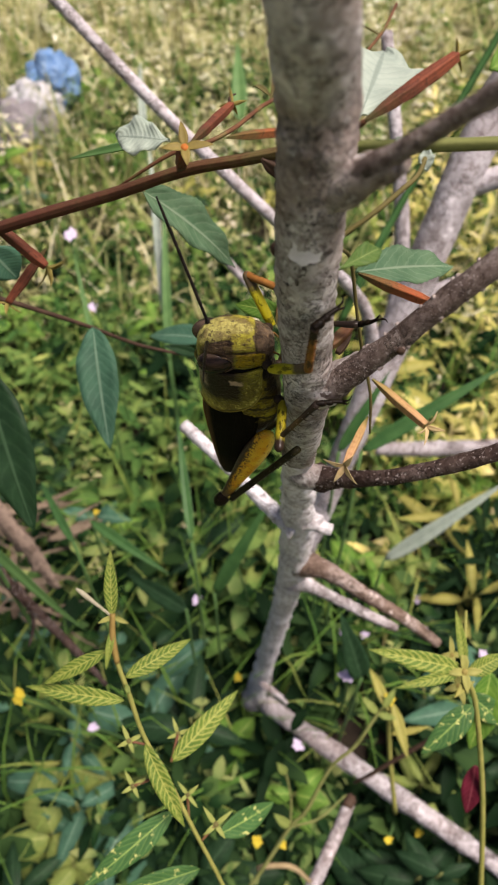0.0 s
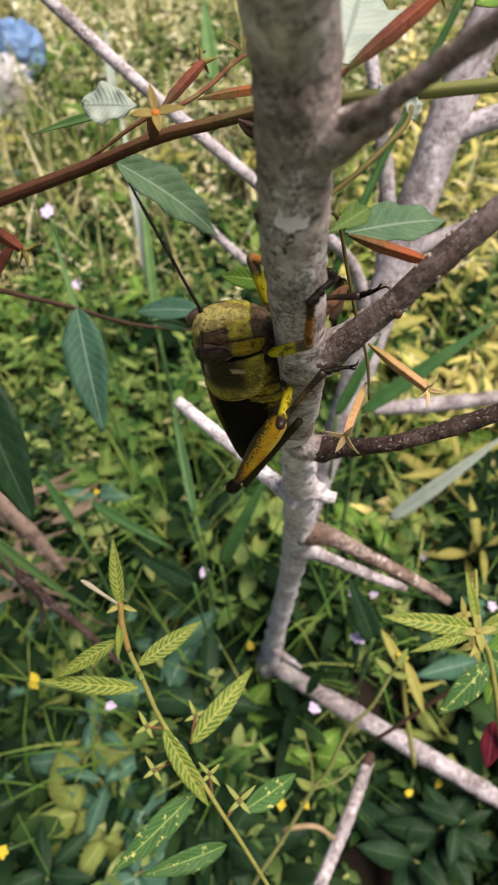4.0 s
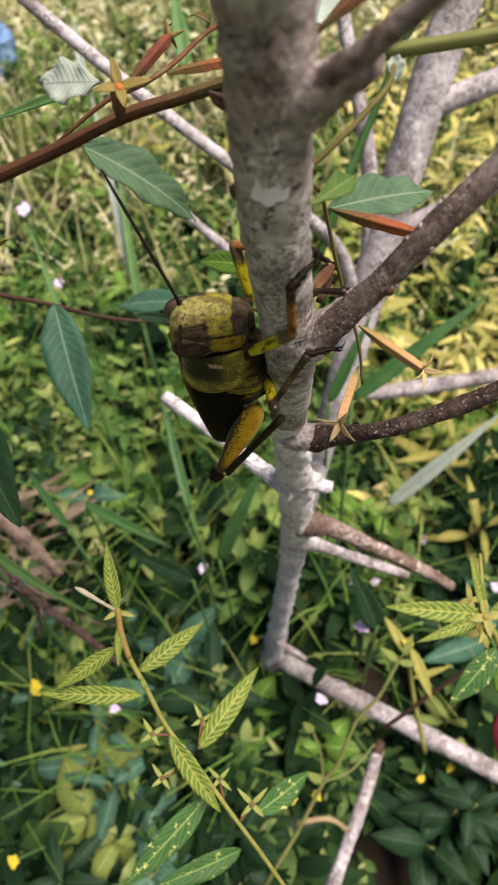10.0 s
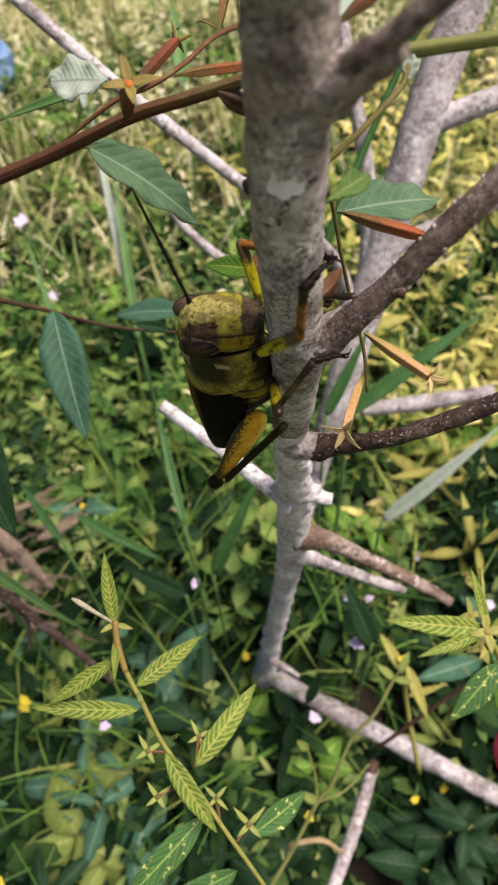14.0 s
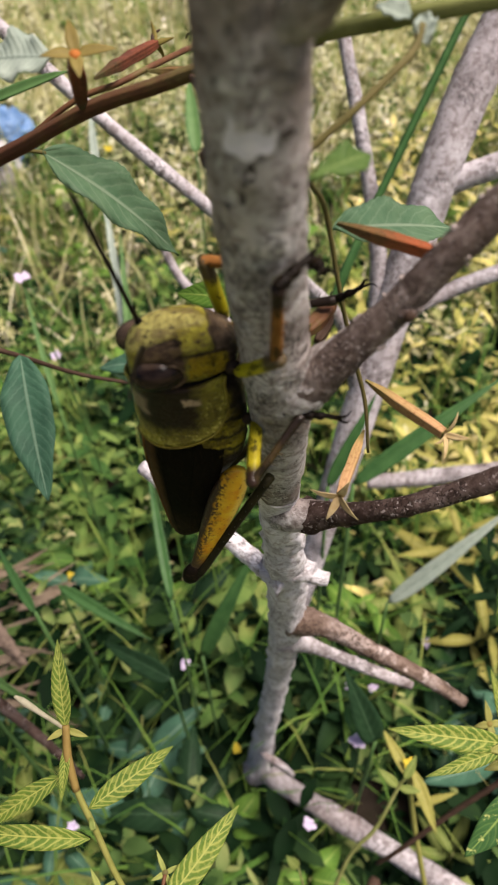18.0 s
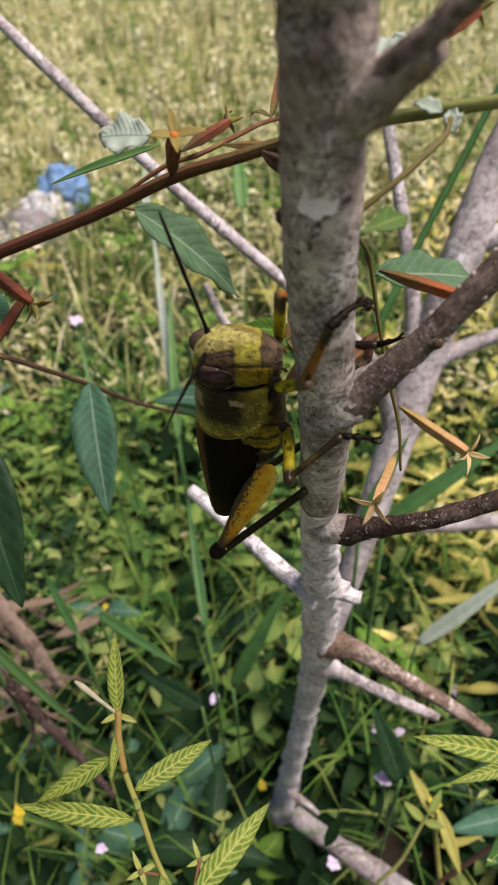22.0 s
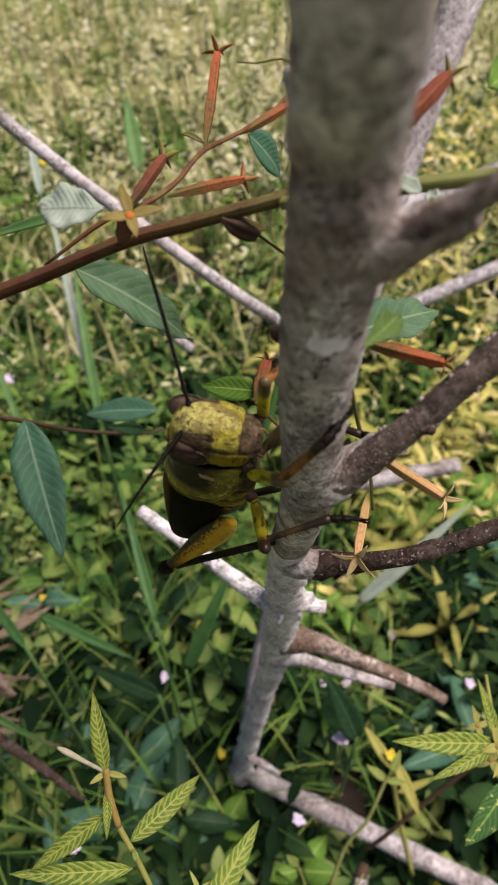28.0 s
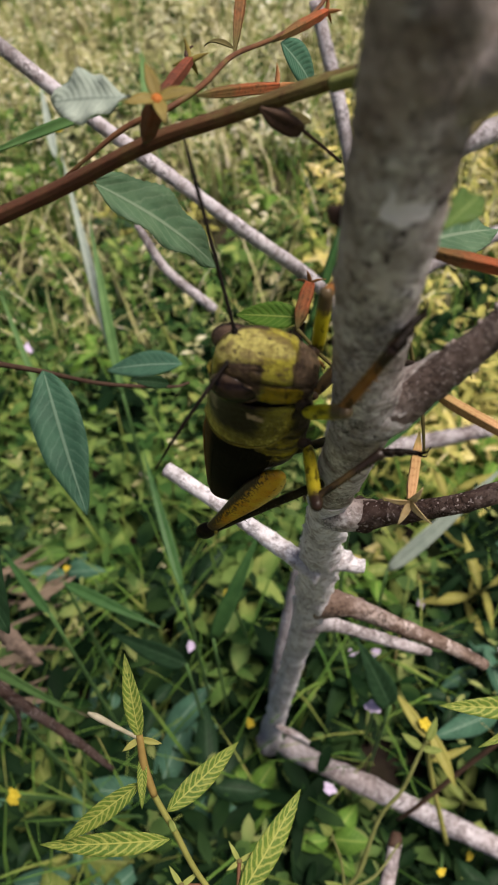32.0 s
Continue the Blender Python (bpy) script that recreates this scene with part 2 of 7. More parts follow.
def pod_material(name, stalk, body, tip, groove):
    """A dry capsule: colours run along it, with darker grooves between its ribs and scurfy spots."""
    m = material(name, 0.62, 0.08)
    uv = m.node_tree.nodes.new("ShaderNodeUVMap")
    sep = m.node_tree.nodes.new("ShaderNodeSeparateXYZ")
    wire(m, uv.outputs["UV"], sep.inputs["Vector"])
    wob, fine = noise_of(m, 260, 4), noise_of(m, 1200, 4, 0.7)
    along = maths(m, "ADD", sep.outputs[0], maths(m, "MULTIPLY", maths(m, "SUBTRACT", wob, 0.5), 0.9))
    c = ramp(m, along, [(0.12, stalk), (0.5, body), (0.92, tip)])
    rib = maths(m, "ABSOLUTE", maths(m, "SUBTRACT", maths(m, "FRACT", maths(m, "MULTIPLY", sep.outputs[1], 8.0)), 0.5))
    c = mix(m, ramp(m, rib, [(0.05, (0.25, 0.25, 0.25)), (0.3, (0, 0, 0))]), c, groove)
    c = mix(m, ramp(m, fine, [(0.52, (0, 0, 0)), (0.66, (0.7, 0.7, 0.7))]), c, groove)
    return finish(m, c, maths(m, "ADD", fine, rib), 0.5, 0.0004)


POD = pod_material("red_seed_capsule", (0.095, 0.085, 0.030), (0.15, 0.075, 0.030), (0.29, 0.075, 0.030), (0.05, 0.030, 0.016))
POD_DARK = pod_material("dark_red_capsule", (0.06, 0.05, 0.02), (0.10, 0.036, 0.022), (0.18, 0.055, 0.030), (0.032, 0.018, 0.012))
STEM_TWO = pod_material("red_to_olive_stem", (0.075, 0.028, 0.019), (0.085, 0.045, 0.022), (0.105, 0.10, 0.035), (0.05, 0.028, 0.016))
POD_TAN = pod_material("tan_dry_capsule", (0.19, 0.17, 0.055), (0.34, 0.225, 0.095), (0.40, 0.24, 0.12), (0.20, 0.10, 0.04))
SEPAL_PINK = plain("orange_pink_sepal", (0.22, 0.085, 0.035), (0.32, 0.16, 0.065), 300, 0.55)
SEPAL = plain("ochre_sepal", (0.13, 0.105, 0.025), (0.22, 0.185, 0.055), 300, 0.55)
SEPAL_RUST = plain("rusty_ochre_sepal", (0.10, 0.078, 0.02), (0.17, 0.135, 0.04), 300, 0.55)
SEPAL_LIME = plain("lime_sepal", (0.13, 0.16, 0.04), (0.21, 0.235, 0.065), 300, 0.55)
SEPAL_TAN = plain("pale_tan_sepal", (0.36, 0.25, 0.11), (0.52, 0.42, 0.24), 300, 0.6)
SEPAL_EYE = plain("rusty_flower_centre", (0.22, 0.06, 0.015), (0.34, 0.12, 0.025), 500, 0.6)
BUD_TAN = plain("grey_tan_bud", (0.20, 0.19, 0.12), (0.34, 0.32, 0.24), 300, 0.6)
PETAL_Y = plain("yellow_petal", (0.38, 0.30, 0.02), (0.47, 0.38, 0.04), 400, 0.55)
PETAL_V = plain("pale_violet_petal", (0.38, 0.32, 0.46), (0.52, 0.46, 0.58), 400, 0.55)
STRAW = plain("straw_litter", (0.09, 0.07, 0.05), (0.16, 0.125, 0.09), 80, 0.8, 0.4, (1, 1, 1), (0.09, 0.06, 0.04))
STRAW_WOOD = plain("weathered_brown_wood", (0.06, 0.042, 0.032), (0.19, 0.145, 0.115), 160, 0.85, 0.8, (1, 1, 1), (0.10, 0.07, 0.052))


def soil_material():
    """Soil near-black like the shade under the weeds, paled with distance for far brightness."""
    m = material("soil_shade_to_bright", 0.95, 0.08)
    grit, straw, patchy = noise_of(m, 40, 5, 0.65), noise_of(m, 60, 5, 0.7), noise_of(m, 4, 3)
    near_shade = ramp(m, grit, [(0.3, (0.006, 0.005, 0.004)), (0.52, (0.018, 0.014, 0.010)), (0.72, (0.011, 0.011, 0.006))])
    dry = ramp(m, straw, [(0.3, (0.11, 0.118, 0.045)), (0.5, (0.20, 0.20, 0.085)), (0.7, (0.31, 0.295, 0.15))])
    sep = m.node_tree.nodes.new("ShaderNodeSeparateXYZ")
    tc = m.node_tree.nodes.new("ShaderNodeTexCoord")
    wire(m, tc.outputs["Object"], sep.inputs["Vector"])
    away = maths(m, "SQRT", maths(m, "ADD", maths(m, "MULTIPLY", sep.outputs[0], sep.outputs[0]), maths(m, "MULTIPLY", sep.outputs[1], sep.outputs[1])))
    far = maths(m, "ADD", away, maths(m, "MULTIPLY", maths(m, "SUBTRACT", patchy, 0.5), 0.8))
    # straw colour blended in by distance brightens the gaps between far weeds
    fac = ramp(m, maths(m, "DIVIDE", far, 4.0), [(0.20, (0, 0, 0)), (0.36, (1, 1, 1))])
    return finish(m, mix(m, fac, near_shade, dry), grit, 0.6, 0.0004)


SOIL = soil_material()


def cover_material(name, stops):
    m = material(name, 0.65, 0.04)
    geo = m.node_tree.nodes.new("ShaderNodeNewGeometry")
    clump = ramp(m, noise_of(m, 22, 2), [(0.32, (0, 0, 0)), (0.68, (1, 1, 1))])
    c = ramp(m, maths(m, "ADD", maths(m, "MULTIPLY", geo.outputs["Random Per Island"], 0.55), maths(m, "MULTIPLY", clump, 0.45)), stops)
    c = mix(m, ramp(m, noise_of(m, 9, 3), [(0.35, (0, 0, 0)), (0.65, (0.6, 0.6, 0.6))]), c, mix(m, 1.0, c, (0.5, 0.62, 0.5), "MULTIPLY"))
    finish(m, c, noise_of(m, 400, 3), 0.25, 0.0006)
    b, glow, both = m.node_tree.nodes["Principled BSDF"], m.node_tree.nodes.new("ShaderNodeBsdfTranslucent"), add(m, "MixShader", Fac=0.12)
    wire(m, c, glow.inputs["Color"])
    wire(m, b.outputs[0], both.inputs[1])
    wire(m, glow.outputs[0], both.inputs[2])
    wire(m, both.outputs[0], m.node_tree.nodes["Material Output"].inputs["Surface"])
    return m


COVER_GREEN = cover_material("low_herb_leaves", [(0.0, (0.012, 0.04, 0.012)), (0.3, (0.04, 0.10, 0.025)), (0.7, (0.14, 0.215, 0.055)), (1.0, (0.32, 0.34, 0.10))])
# these two hold the shade near the sapling in their near-black greens
COVER_NEAR = cover_material("herb_leaves_shade_in_colour", [(0.0, (0.002, 0.008, 0.003)), (0.3, (0.010, 0.034, 0.010)), (0.6, (0.085, 0.145, 0.043)), (0.9, (0.30, 0.32, 0.12))])
COVER_DEEP = cover_material("broad_leaves_shade_in_colour", [(0.0, (0.002, 0.008, 0.003)), (0.5, (0.006, 0.020, 0.007)), (0.9, (0.028, 0.060, 0.018))])
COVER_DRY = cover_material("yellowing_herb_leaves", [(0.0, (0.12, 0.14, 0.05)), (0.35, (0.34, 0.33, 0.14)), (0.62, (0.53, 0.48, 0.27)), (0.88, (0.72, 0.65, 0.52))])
# pale far leaves, their colour raised to carry the brightness of the distance
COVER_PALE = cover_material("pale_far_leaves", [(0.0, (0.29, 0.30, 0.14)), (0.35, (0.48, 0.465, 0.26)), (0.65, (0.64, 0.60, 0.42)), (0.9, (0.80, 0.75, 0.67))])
COVER_GOLD = cover_material("golden_yellow_leaves", [(0.0, (0.13, 0.17, 0.05)), (0.35, (0.34, 0.33, 0.09)), (0.65, (0.55, 0.48, 0.16)), (0.9, (0.70, 0.58, 0.33))])
COVER_BLADE = cover_material("grass_blades", [(0.0, (0.05, 0.13, 0.03)), (0.5, (0.11, 0.20, 0.04)), (0.8, (0.26, 0.28, 0.08)), (1.0, (0.42, 0.34, 0.16))])

# ---- building blocks ----


def thing(name, place, label, category, group="", kind=""):
    ob = new(name)
    ob.empty_display_size = 0.01
    ob.location = place
    return tagged(ob, label, category, group, kind)


def part(name, bm, mat, parent=None, label="", smooth=True, local=False):
    """Links a bmesh, built in world places, as one mesh under a thing or a part."""
    root = parent
    while root is not None and root.parent is not None:
        root = root.parent
    if root is not None and not local:
        bmesh.ops.translate(bm, vec=-root.location, verts=bm.verts)
    me = bpy.data.meshes.new(name)
    bmesh.ops.recalc_face_normals(bm, faces=bm.faces)
    bm.to_mesh(me)
    bm.free()
    for mt in mat if isinstance(mat, (list, tuple)) else (mat,):
        me.materials.append(mt)
    if smooth:
        me.polygons.foreach_set("use_smooth", [True] * len(me.polygons))
    ob = new(name, me)
    ob.parent = parent
    return tagged(ob, label)


def spline(points, n):
    """n places on a smooth line through the points, with the values after the third going along."""
    p = [np.array(q, float) for q in points]
    p = [2 * p[0] - p[1]] + p + [2 * p[-1] - p[-2]]
    out = []
    for k in range(n):
        s = k / (n - 1) * (len(p) - 3)
        i = min(int(s), len(p) - 4)
        u = s - i
        a, b, c, d = p[i : i + 4]
        out.append(0.5 * (2 * b + (c - a) * u + (2 * a - 5 * b + 4 * c - d) * u * u + (3 * b - a - 3 * c + d) * u**3))
    return out


def tube(bm, points, n=24, seg=12, rough=0.0, freq=60.0, flat=1.0, ridge=0, seed=0.0, knobs=0.0, groove=0.12):
    """A tapering rod along points (x, y, z, radius), all in metres in the world."""
    line = spline(points, n)
    uv = bm.loops.layers.uv.verify()
    rings, side = [], None
    for k, q in enumerate(line):
        here = Vector(q[:3])
        way = (Vector(line[min(k + 1, n - 1)][:3]) - Vector(line[max(k - 1, 0)][:3])).normalized()
        side = way.orthogonal().normalized() if side is None else (side - way * side.dot(way)).normalized()
        up = way.cross(side)
        ring = []
        for j in range(seg):
            a = 2 * math.pi * j / seg
            d = side * math.cos(a) + up * math.sin(a) * flat
            r = max(q[3], 1e-5)
            if rough:
                r *= 1 + rough * noise.noise((here + d * r) * freq + Vector((seed, 0, 0)))
            if knobs:
                r *= 1 + knobs * max(0.0, noise.noise((here + d * r) * freq * 5 + Vector((seed + 9, 0, 0))) - 0.15)
            if ridge:
                r *= 1 + groove * math.cos(a * ridge)
            ring.append(bm.verts.new(here + d * r))
        rings.append(ring)
    for k, (a, b) in enumerate(zip(rings, rings[1:])):
        for j in range(seg):
            f = bm.faces.new((a[j], a[(j + 1) % seg], b[(j + 1) % seg], b[j]))
            for lp, u, v in zip(f.loops, (k, k, k + 1, k + 1), (j, j + 1, j + 1, j)):
                lp[uv].uv = (u / (n - 1), v / seg)
    bm.faces.new(rings[0][::-1])
    bm.faces.new(rings[-1])
    return bm


def rod(points, **how):
    """A tube from places in quarter metres on the first view's axes: right, ahead, up, radius."""
    return tube(bmesh.new(), [(*Q(x, y, z), r * METRES) for x, y, z, r in points], **how)


def blade(bm, m, length, width, bend=0.3, fold=0.25, n=12, tip=1.0, shape=0.42, thick=0.00025, wave=0.0, seed=0.0, twist=0.0, cross=3, teeth=0):
    """A leaf along its own +y with its upper side to +z, laid into bm by the matrix m; UV: along, across."""
    uv = bm.loops.layers.uv.verify()
    cols = 2 * cross + 1
    faces, rows = [], []
    for k in range(n + 1):
        s = k / n
        w = width * 0.5 * max(0.02, (math.sin(math.pi * s ** (math.log(0.5) / math.log(shape))) ** 0.85) * (1 - 0.12 * s * tip))
        if teeth:
            w *= 1.0 - 0.075 * ((s * teeth) % 1.0)
        ang = bend * s
        y = length * (math.sin(ang) / bend if abs(bend) > 1e-3 else s)
        z = -length * ((1 - math.cos(ang)) / bend if abs(bend) > 1e-3 else 0)
        row = []
        for j in range(cols):
            v = j / (cols - 1) * 2 - 1
            dz = abs(v) * w * fold + wave * width * math.sin(s * 19 + seed + (2 if v > 0 else 0)) * abs(v) ** 2 * 0.12
            c, sn = math.cos(twist * s), math.sin(twist * s)
            x0, z0 = v * w, dz
            row.append((x0 * c - z0 * sn, y, z + x0 * sn + z0 * c, s, v * 0.5 + 0.5))
        rows.append(row)
    tops = [[bm.verts.new(m @ Vector(q[:3])) for q in row] for row in rows]
    lows = [[bm.verts.new(m @ Vector((q[0], q[1], q[2] - thick))) for q in row] for row in rows]

    def face(vs, uvs):
        f = bm.faces.new(vs)
        for lp, (u, v) in zip(f.loops, uvs):
            lp[uv].uv = (u, v)

    for k in range(n):
        for j in range(cols - 1):
            ids = ((k, j), (k, j + 1), (k + 1, j + 1), (k + 1, j))
            face([tops[a][b] for a, b in ids], [rows[a][b][3:] for a, b in ids])
            face([lows[a][b] for a, b in reversed(ids)], [rows[a][b][3:] for a, b in reversed(ids)])
    edge = [(k, 0) for k in range(n + 1)] + [(n, j) for j in range(1, cols)] + [(k, cols - 1) for k in range(n - 1, -1, -1)] + [(0, j) for j in range(cols - 2, 0, -1)]
    for p, q in zip(edge, edge[1:] + edge[:1]):
        face([tops[p[0]][p[1]], lows[p[0]][p[1]], lows[q[0]][q[1]], tops[q[0]][q[1]]], [rows[a][b][3:] for a, b in (p, p, q, q)])
    return bm


def aim(start, end, up):
    """The matrix that lays +y from start to end with +z as near up as can be."""
    y = (Vector(end) - Vector(start)).normalized()
    z = Vector(up) - y * Vector(up).dot(y)
    z = z.normalized() if z.length > 1e-6 else y.orthogonal().normalized()
    x = y.cross(z)
    return Matrix.Translation(start) @ Matrix((x, y, z)).transposed().to_4x4()


UP = Vector((0, 0, 1))
TO_VIEW = (BASE.to_3x3() @ Vector((0, -1, 0))).normalized()


def leaf(start, end, width, facing=None, **how):
    """One leaf between two places on the first view's axes."""
    a, b = Q(*start), Q(*end)
    return blade(bmesh.new(), aim(a, b, facing or TO_VIEW), (b - a).length, width * METRES, **how)


def capsule(start, end, radius, bend=0.0, ridge=4, n=14):
    """A long four-ribbed seed capsule, thin at its stalk."""
    a, b = Vector(start), Vector(end)
    mid = (a + b) / 2 + Q(0, 0, bend) - Q(0, 0, 0)
    line = [(*a, 0.22), (*(a * 0.8 + mid * 0.2), 0.45), (*(a * 0.45 + mid * 0.55), 0.85), (*mid, 1.0), (*(mid * 0.4 + b * 0.6), 0.98), (*b, 0.72)]
    return tube(bmesh.new(), [(*Q(x, y, z), r * radius * METRES) for x, y, z, r in line], n=n + 8, seg=20, ridge=ridge, rough=0.16, freq=260, groove=0.20)

# ---- ground ----
rng = random.Random(7)


def lie(x, y):
    """The ground's height."""
    return 0.012 * noise.noise(Vector((x * 3, y * 3, 0))) + 0.03 * noise.noise(Vector((x * 0.7, y * 0.7, 4))) - 0.01


def build_ground():
    bm = bmesh.new()
    xs = [-400, -60, -15, -6, -4] + [-3 + 0.1 * k for k in range(61)] + [4, 6, 15, 60, 400]
    ys = [-400, -60, -15, -6, -3, -2] + [-1 + 0.1 * k for k in range(56)] + [5, 6, 9, 15, 60, 400]
    grid = [[bm.verts.new((x, y, lie(x, y))) for x in xs] for y in ys]
    for a, b in zip(grid, grid[1:]):
        for k in range(len(xs) - 1):
            bm.faces.new((a[k], a[k + 1], b[k + 1], b[k]))
    return tagged(part("ground", bm, SOIL), "soil under low weeds, shade-dark close by and brightened in colour further off", "ground", kind="structure")


build_ground()


STICKS = (((0.004, 0.183), (0.143, 0.080)), ((0.066, 0.097), (0.009, 0.005)), ((0.004, 0.183), (0.015, 0.170)), ((0.103, 0.345), (0.204, 0.336)))


def beside_stick(x, y, gap):
    """True where a fallen stick or the trunk's foot keeps tall leaves away."""
    for a, b in STICKS:
        a, d = Vector(a), Vector(b) - Vector(a)
        s = min(1.0, max(0.0, (Vector((x, y)) - a).dot(d) / d.length_squared))
        if (Vector((x, y)) - a - d * s).length < gap:
            return True
    return False


def scatter(name, mat, label, count, near, far, height, size, shape, tilt, weight, seed, kind="leaf", span=None):
    """Many small leaves of low weeds, joined; each has a midrib fold and its own pose."""
    r = random.Random(seed)
    verts, faces = [], []
    made = 0
    while made < count:
        y = near + (far - near) * r.random() ** weight
        x = r.uniform(-1, 1) * (0.45 + 0.45 * max(0.0, y)) if span is None else r.uniform(*span) + 0.16 * y
        clump = noise.noise(Vector((x * 11, y * 11, seed * 0.37)))
        wide = noise.noise(Vector((x * 3.5, y * 3.5, 5.0 + seed))) if y > 0.3 else 0.0
        if r.random() > 0.50 + 1.5 * clump + 0.7 * wide:
            continue
        if beside_stick(x, y, 0.008):
            continue
        z = lie(x, y) + height[0] + (height[1] - height[0]) * r.random() ** 1.3 * (0.6 + 0.8 * max(0, clump + 0.4))
        if beside_stick(x, y, 0.045):
            z = min(z, lie(x, y) + 0.018)
        if kind == "leaf":
            # one sprout: leaves of like size spiralling up a short lean stem
            leaves = r.randint(4, 10)
            big, turn, slim = r.uniform(*size), r.uniform(0, 6.283), r.uniform(*shape)
            lean = Vector((r.uniform(-0.4, 0.4), r.uniform(-0.4, 0.4), 1.0))
            for j in range(leaves):
                s0 = (j + 0.5) / leaves
                ln = big * r.uniform(0.7, 1.15) * (1.1 - 0.5 * s0)
                wd = ln * slim * r.uniform(0.85, 1.15)
                p = Vector((x, y, lie(x, y))) + lean * (z - lie(x, y)) * (0.25 + 0.75 * s0)
                m = Matrix.Translation(p) @ Euler((r.uniform(-0.25, 0.75) * tilt, r.uniform(-0.35, 0.35) * tilt, turn + 2.4 * j + r.uniform(-0.5, 0.5)), "YXZ").to_matrix().to_4x4()
                k = len(verts)
                f, drop = r.uniform(0.15, 0.5), r.uniform(0.1, 0.5) * ln
                raw = [(0, 0, 0)]
                for s, w in ((0.22, 0.36), (0.5, 0.5), (0.78, 0.34)):
                    for e in (-1, 0, 1):
                        raw.append((e * w * wd, s * ln, abs(e) * f * wd * w - drop * s * s))
                raw.append((0, ln, -drop))
                verts += [m @ Vector(q) for q in raw]
                faces += [(k, k + 2, k + 1), (k, k + 3, k + 2)]
                for a in (1, 4):
                    faces += [(k + a, k + a + 1, k + a + 4, k + a + 3), (k + a + 1, k + a + 2, k + a + 5, k + a + 4)]
                faces += [(k + 7, k + 8, k + 10), (k + 8, k + 9, k + 10)]
            made += leaves
        else:
            made += 1
            k = len(verts)
            ln = r.uniform(*size)
            wd = ln * r.uniform(*shape)
            lean, turn = r.uniform(0.1, 0.9), r.uniform(0, 6.283)
            d, c = Vector((math.cos(turn), math.sin(turn), 0)), Vector((-math.sin(turn), math.cos(turn), 0))
            for s in (0, 0.35, 0.7, 1.0):
                here = Vector((x, y, lie(x, y))) + d * ln * lean * s * s + UP * ln * s * (1 - 0.35 * lean * s)
                w = wd * (1 - s) * 0.5 + 0.0002
                verts += [here - c * w, here + c * w]
            for a in (0, 2, 4):
                faces.append((k + a, k + a + 1, k + a + 3, k + a + 2))
    me = bpy.data.meshes.new(name)
    me.from_pydata([tuple(v) for v in verts], [], faces)
    me.materials.append(mat)
    me.polygons.foreach_set("use_smooth", [True] * len(me.polygons))
    return tagged(new(name, me), label, "ground plants", kind="stuff")


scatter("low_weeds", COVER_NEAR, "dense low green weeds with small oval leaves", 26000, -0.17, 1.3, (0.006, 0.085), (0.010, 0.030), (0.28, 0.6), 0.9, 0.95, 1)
scatter("broad_weeds", COVER_DEEP, "dark green broad-leaved weeds near the sapling's foot, shade put into their colour", 4000, -0.12, 0.75, (0.008, 0.06), (0.024, 0.060), (0.26, 0.5), 0.6, 1.2, 2)
scatter("yellowing_weeds", COVER_DRY, "yellowing weeds and small dry leaves", 7000, 0.25, 1.2, (0.01, 0.075), (0.006, 0.018), (0.2, 0.5), 1.0, 0.8, 3)
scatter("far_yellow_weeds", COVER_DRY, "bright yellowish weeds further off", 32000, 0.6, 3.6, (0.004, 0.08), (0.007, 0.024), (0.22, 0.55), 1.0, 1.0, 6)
scatter("far_weeds", COVER_GREEN, "green weeds further off", 12000, 0.9, 3.6, (0.004, 0.07), (0.010, 0.028), (0.3, 0.6), 0.8, 1.0, 4)
scatter("dry_grass", COVER_BLADE, "thin tan and green stems criss-crossing the weeds", 1300, 0.13, 1.2, (0, 0), (0.05, 0.13), (0.010, 0.016), 0, 1.0, 12, "blade")
scatter("pale_far_weeds", COVER_PALE, "pale weeds in the distance, sunlit brightness put into their colour", 42000, 1.0, 3.8, (0.03, 0.10), (0.007, 0.024), (0.22, 0.55), 1.0, 1.0, 14)
scatter("weeds_shade_in_colour", COVER_DEEP, "dark green lance-shaped leaves with shade put into their colour", 6000, -0.18, 0.34, (0.012, 0.085), (0.020, 0.050), (0.22, 0.45), 0.7, 1.0, 15)
scatter("fresh_weeds", COVER_GREEN, "fresh green weeds with oval leaves beside the sapling", 2600, 0.22, 0.75, (0.01, 0.08), (0.012, 0.042), (0.22, 0.5), 0.8, 1.0, 21, span=(-0.36, 0.0))
scatter("foot_weeds", COVER_DEEP, "low leaves round the fallen sticks, darkened in colour like shade", 2200, -0.07, 0.13, (0.002, 0.03), (0.014, 0.035), (0.25, 0.5), 0.6, 1.0, 22, span=(0.0, 0.2))
scatter("golden_weeds", COVER_GOLD, "tangle of golden-yellow narrow-leaved weeds", 4200, 0.30, 1.15, (0.01, 0.11), (0.014, 0.045), (0.14, 0.3), 1.0, 1.0, 8, span=(0.04, 0.42))
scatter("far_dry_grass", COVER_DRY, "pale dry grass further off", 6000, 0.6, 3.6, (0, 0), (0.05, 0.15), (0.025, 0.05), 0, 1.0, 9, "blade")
scatter("grass", COVER_BLADE, "thin green and straw-coloured grass blades", 4600, 0.1, 2.6, (0, 0), (0.05, 0.15), (0.018, 0.04), 0, 1.1, 5, "blade")


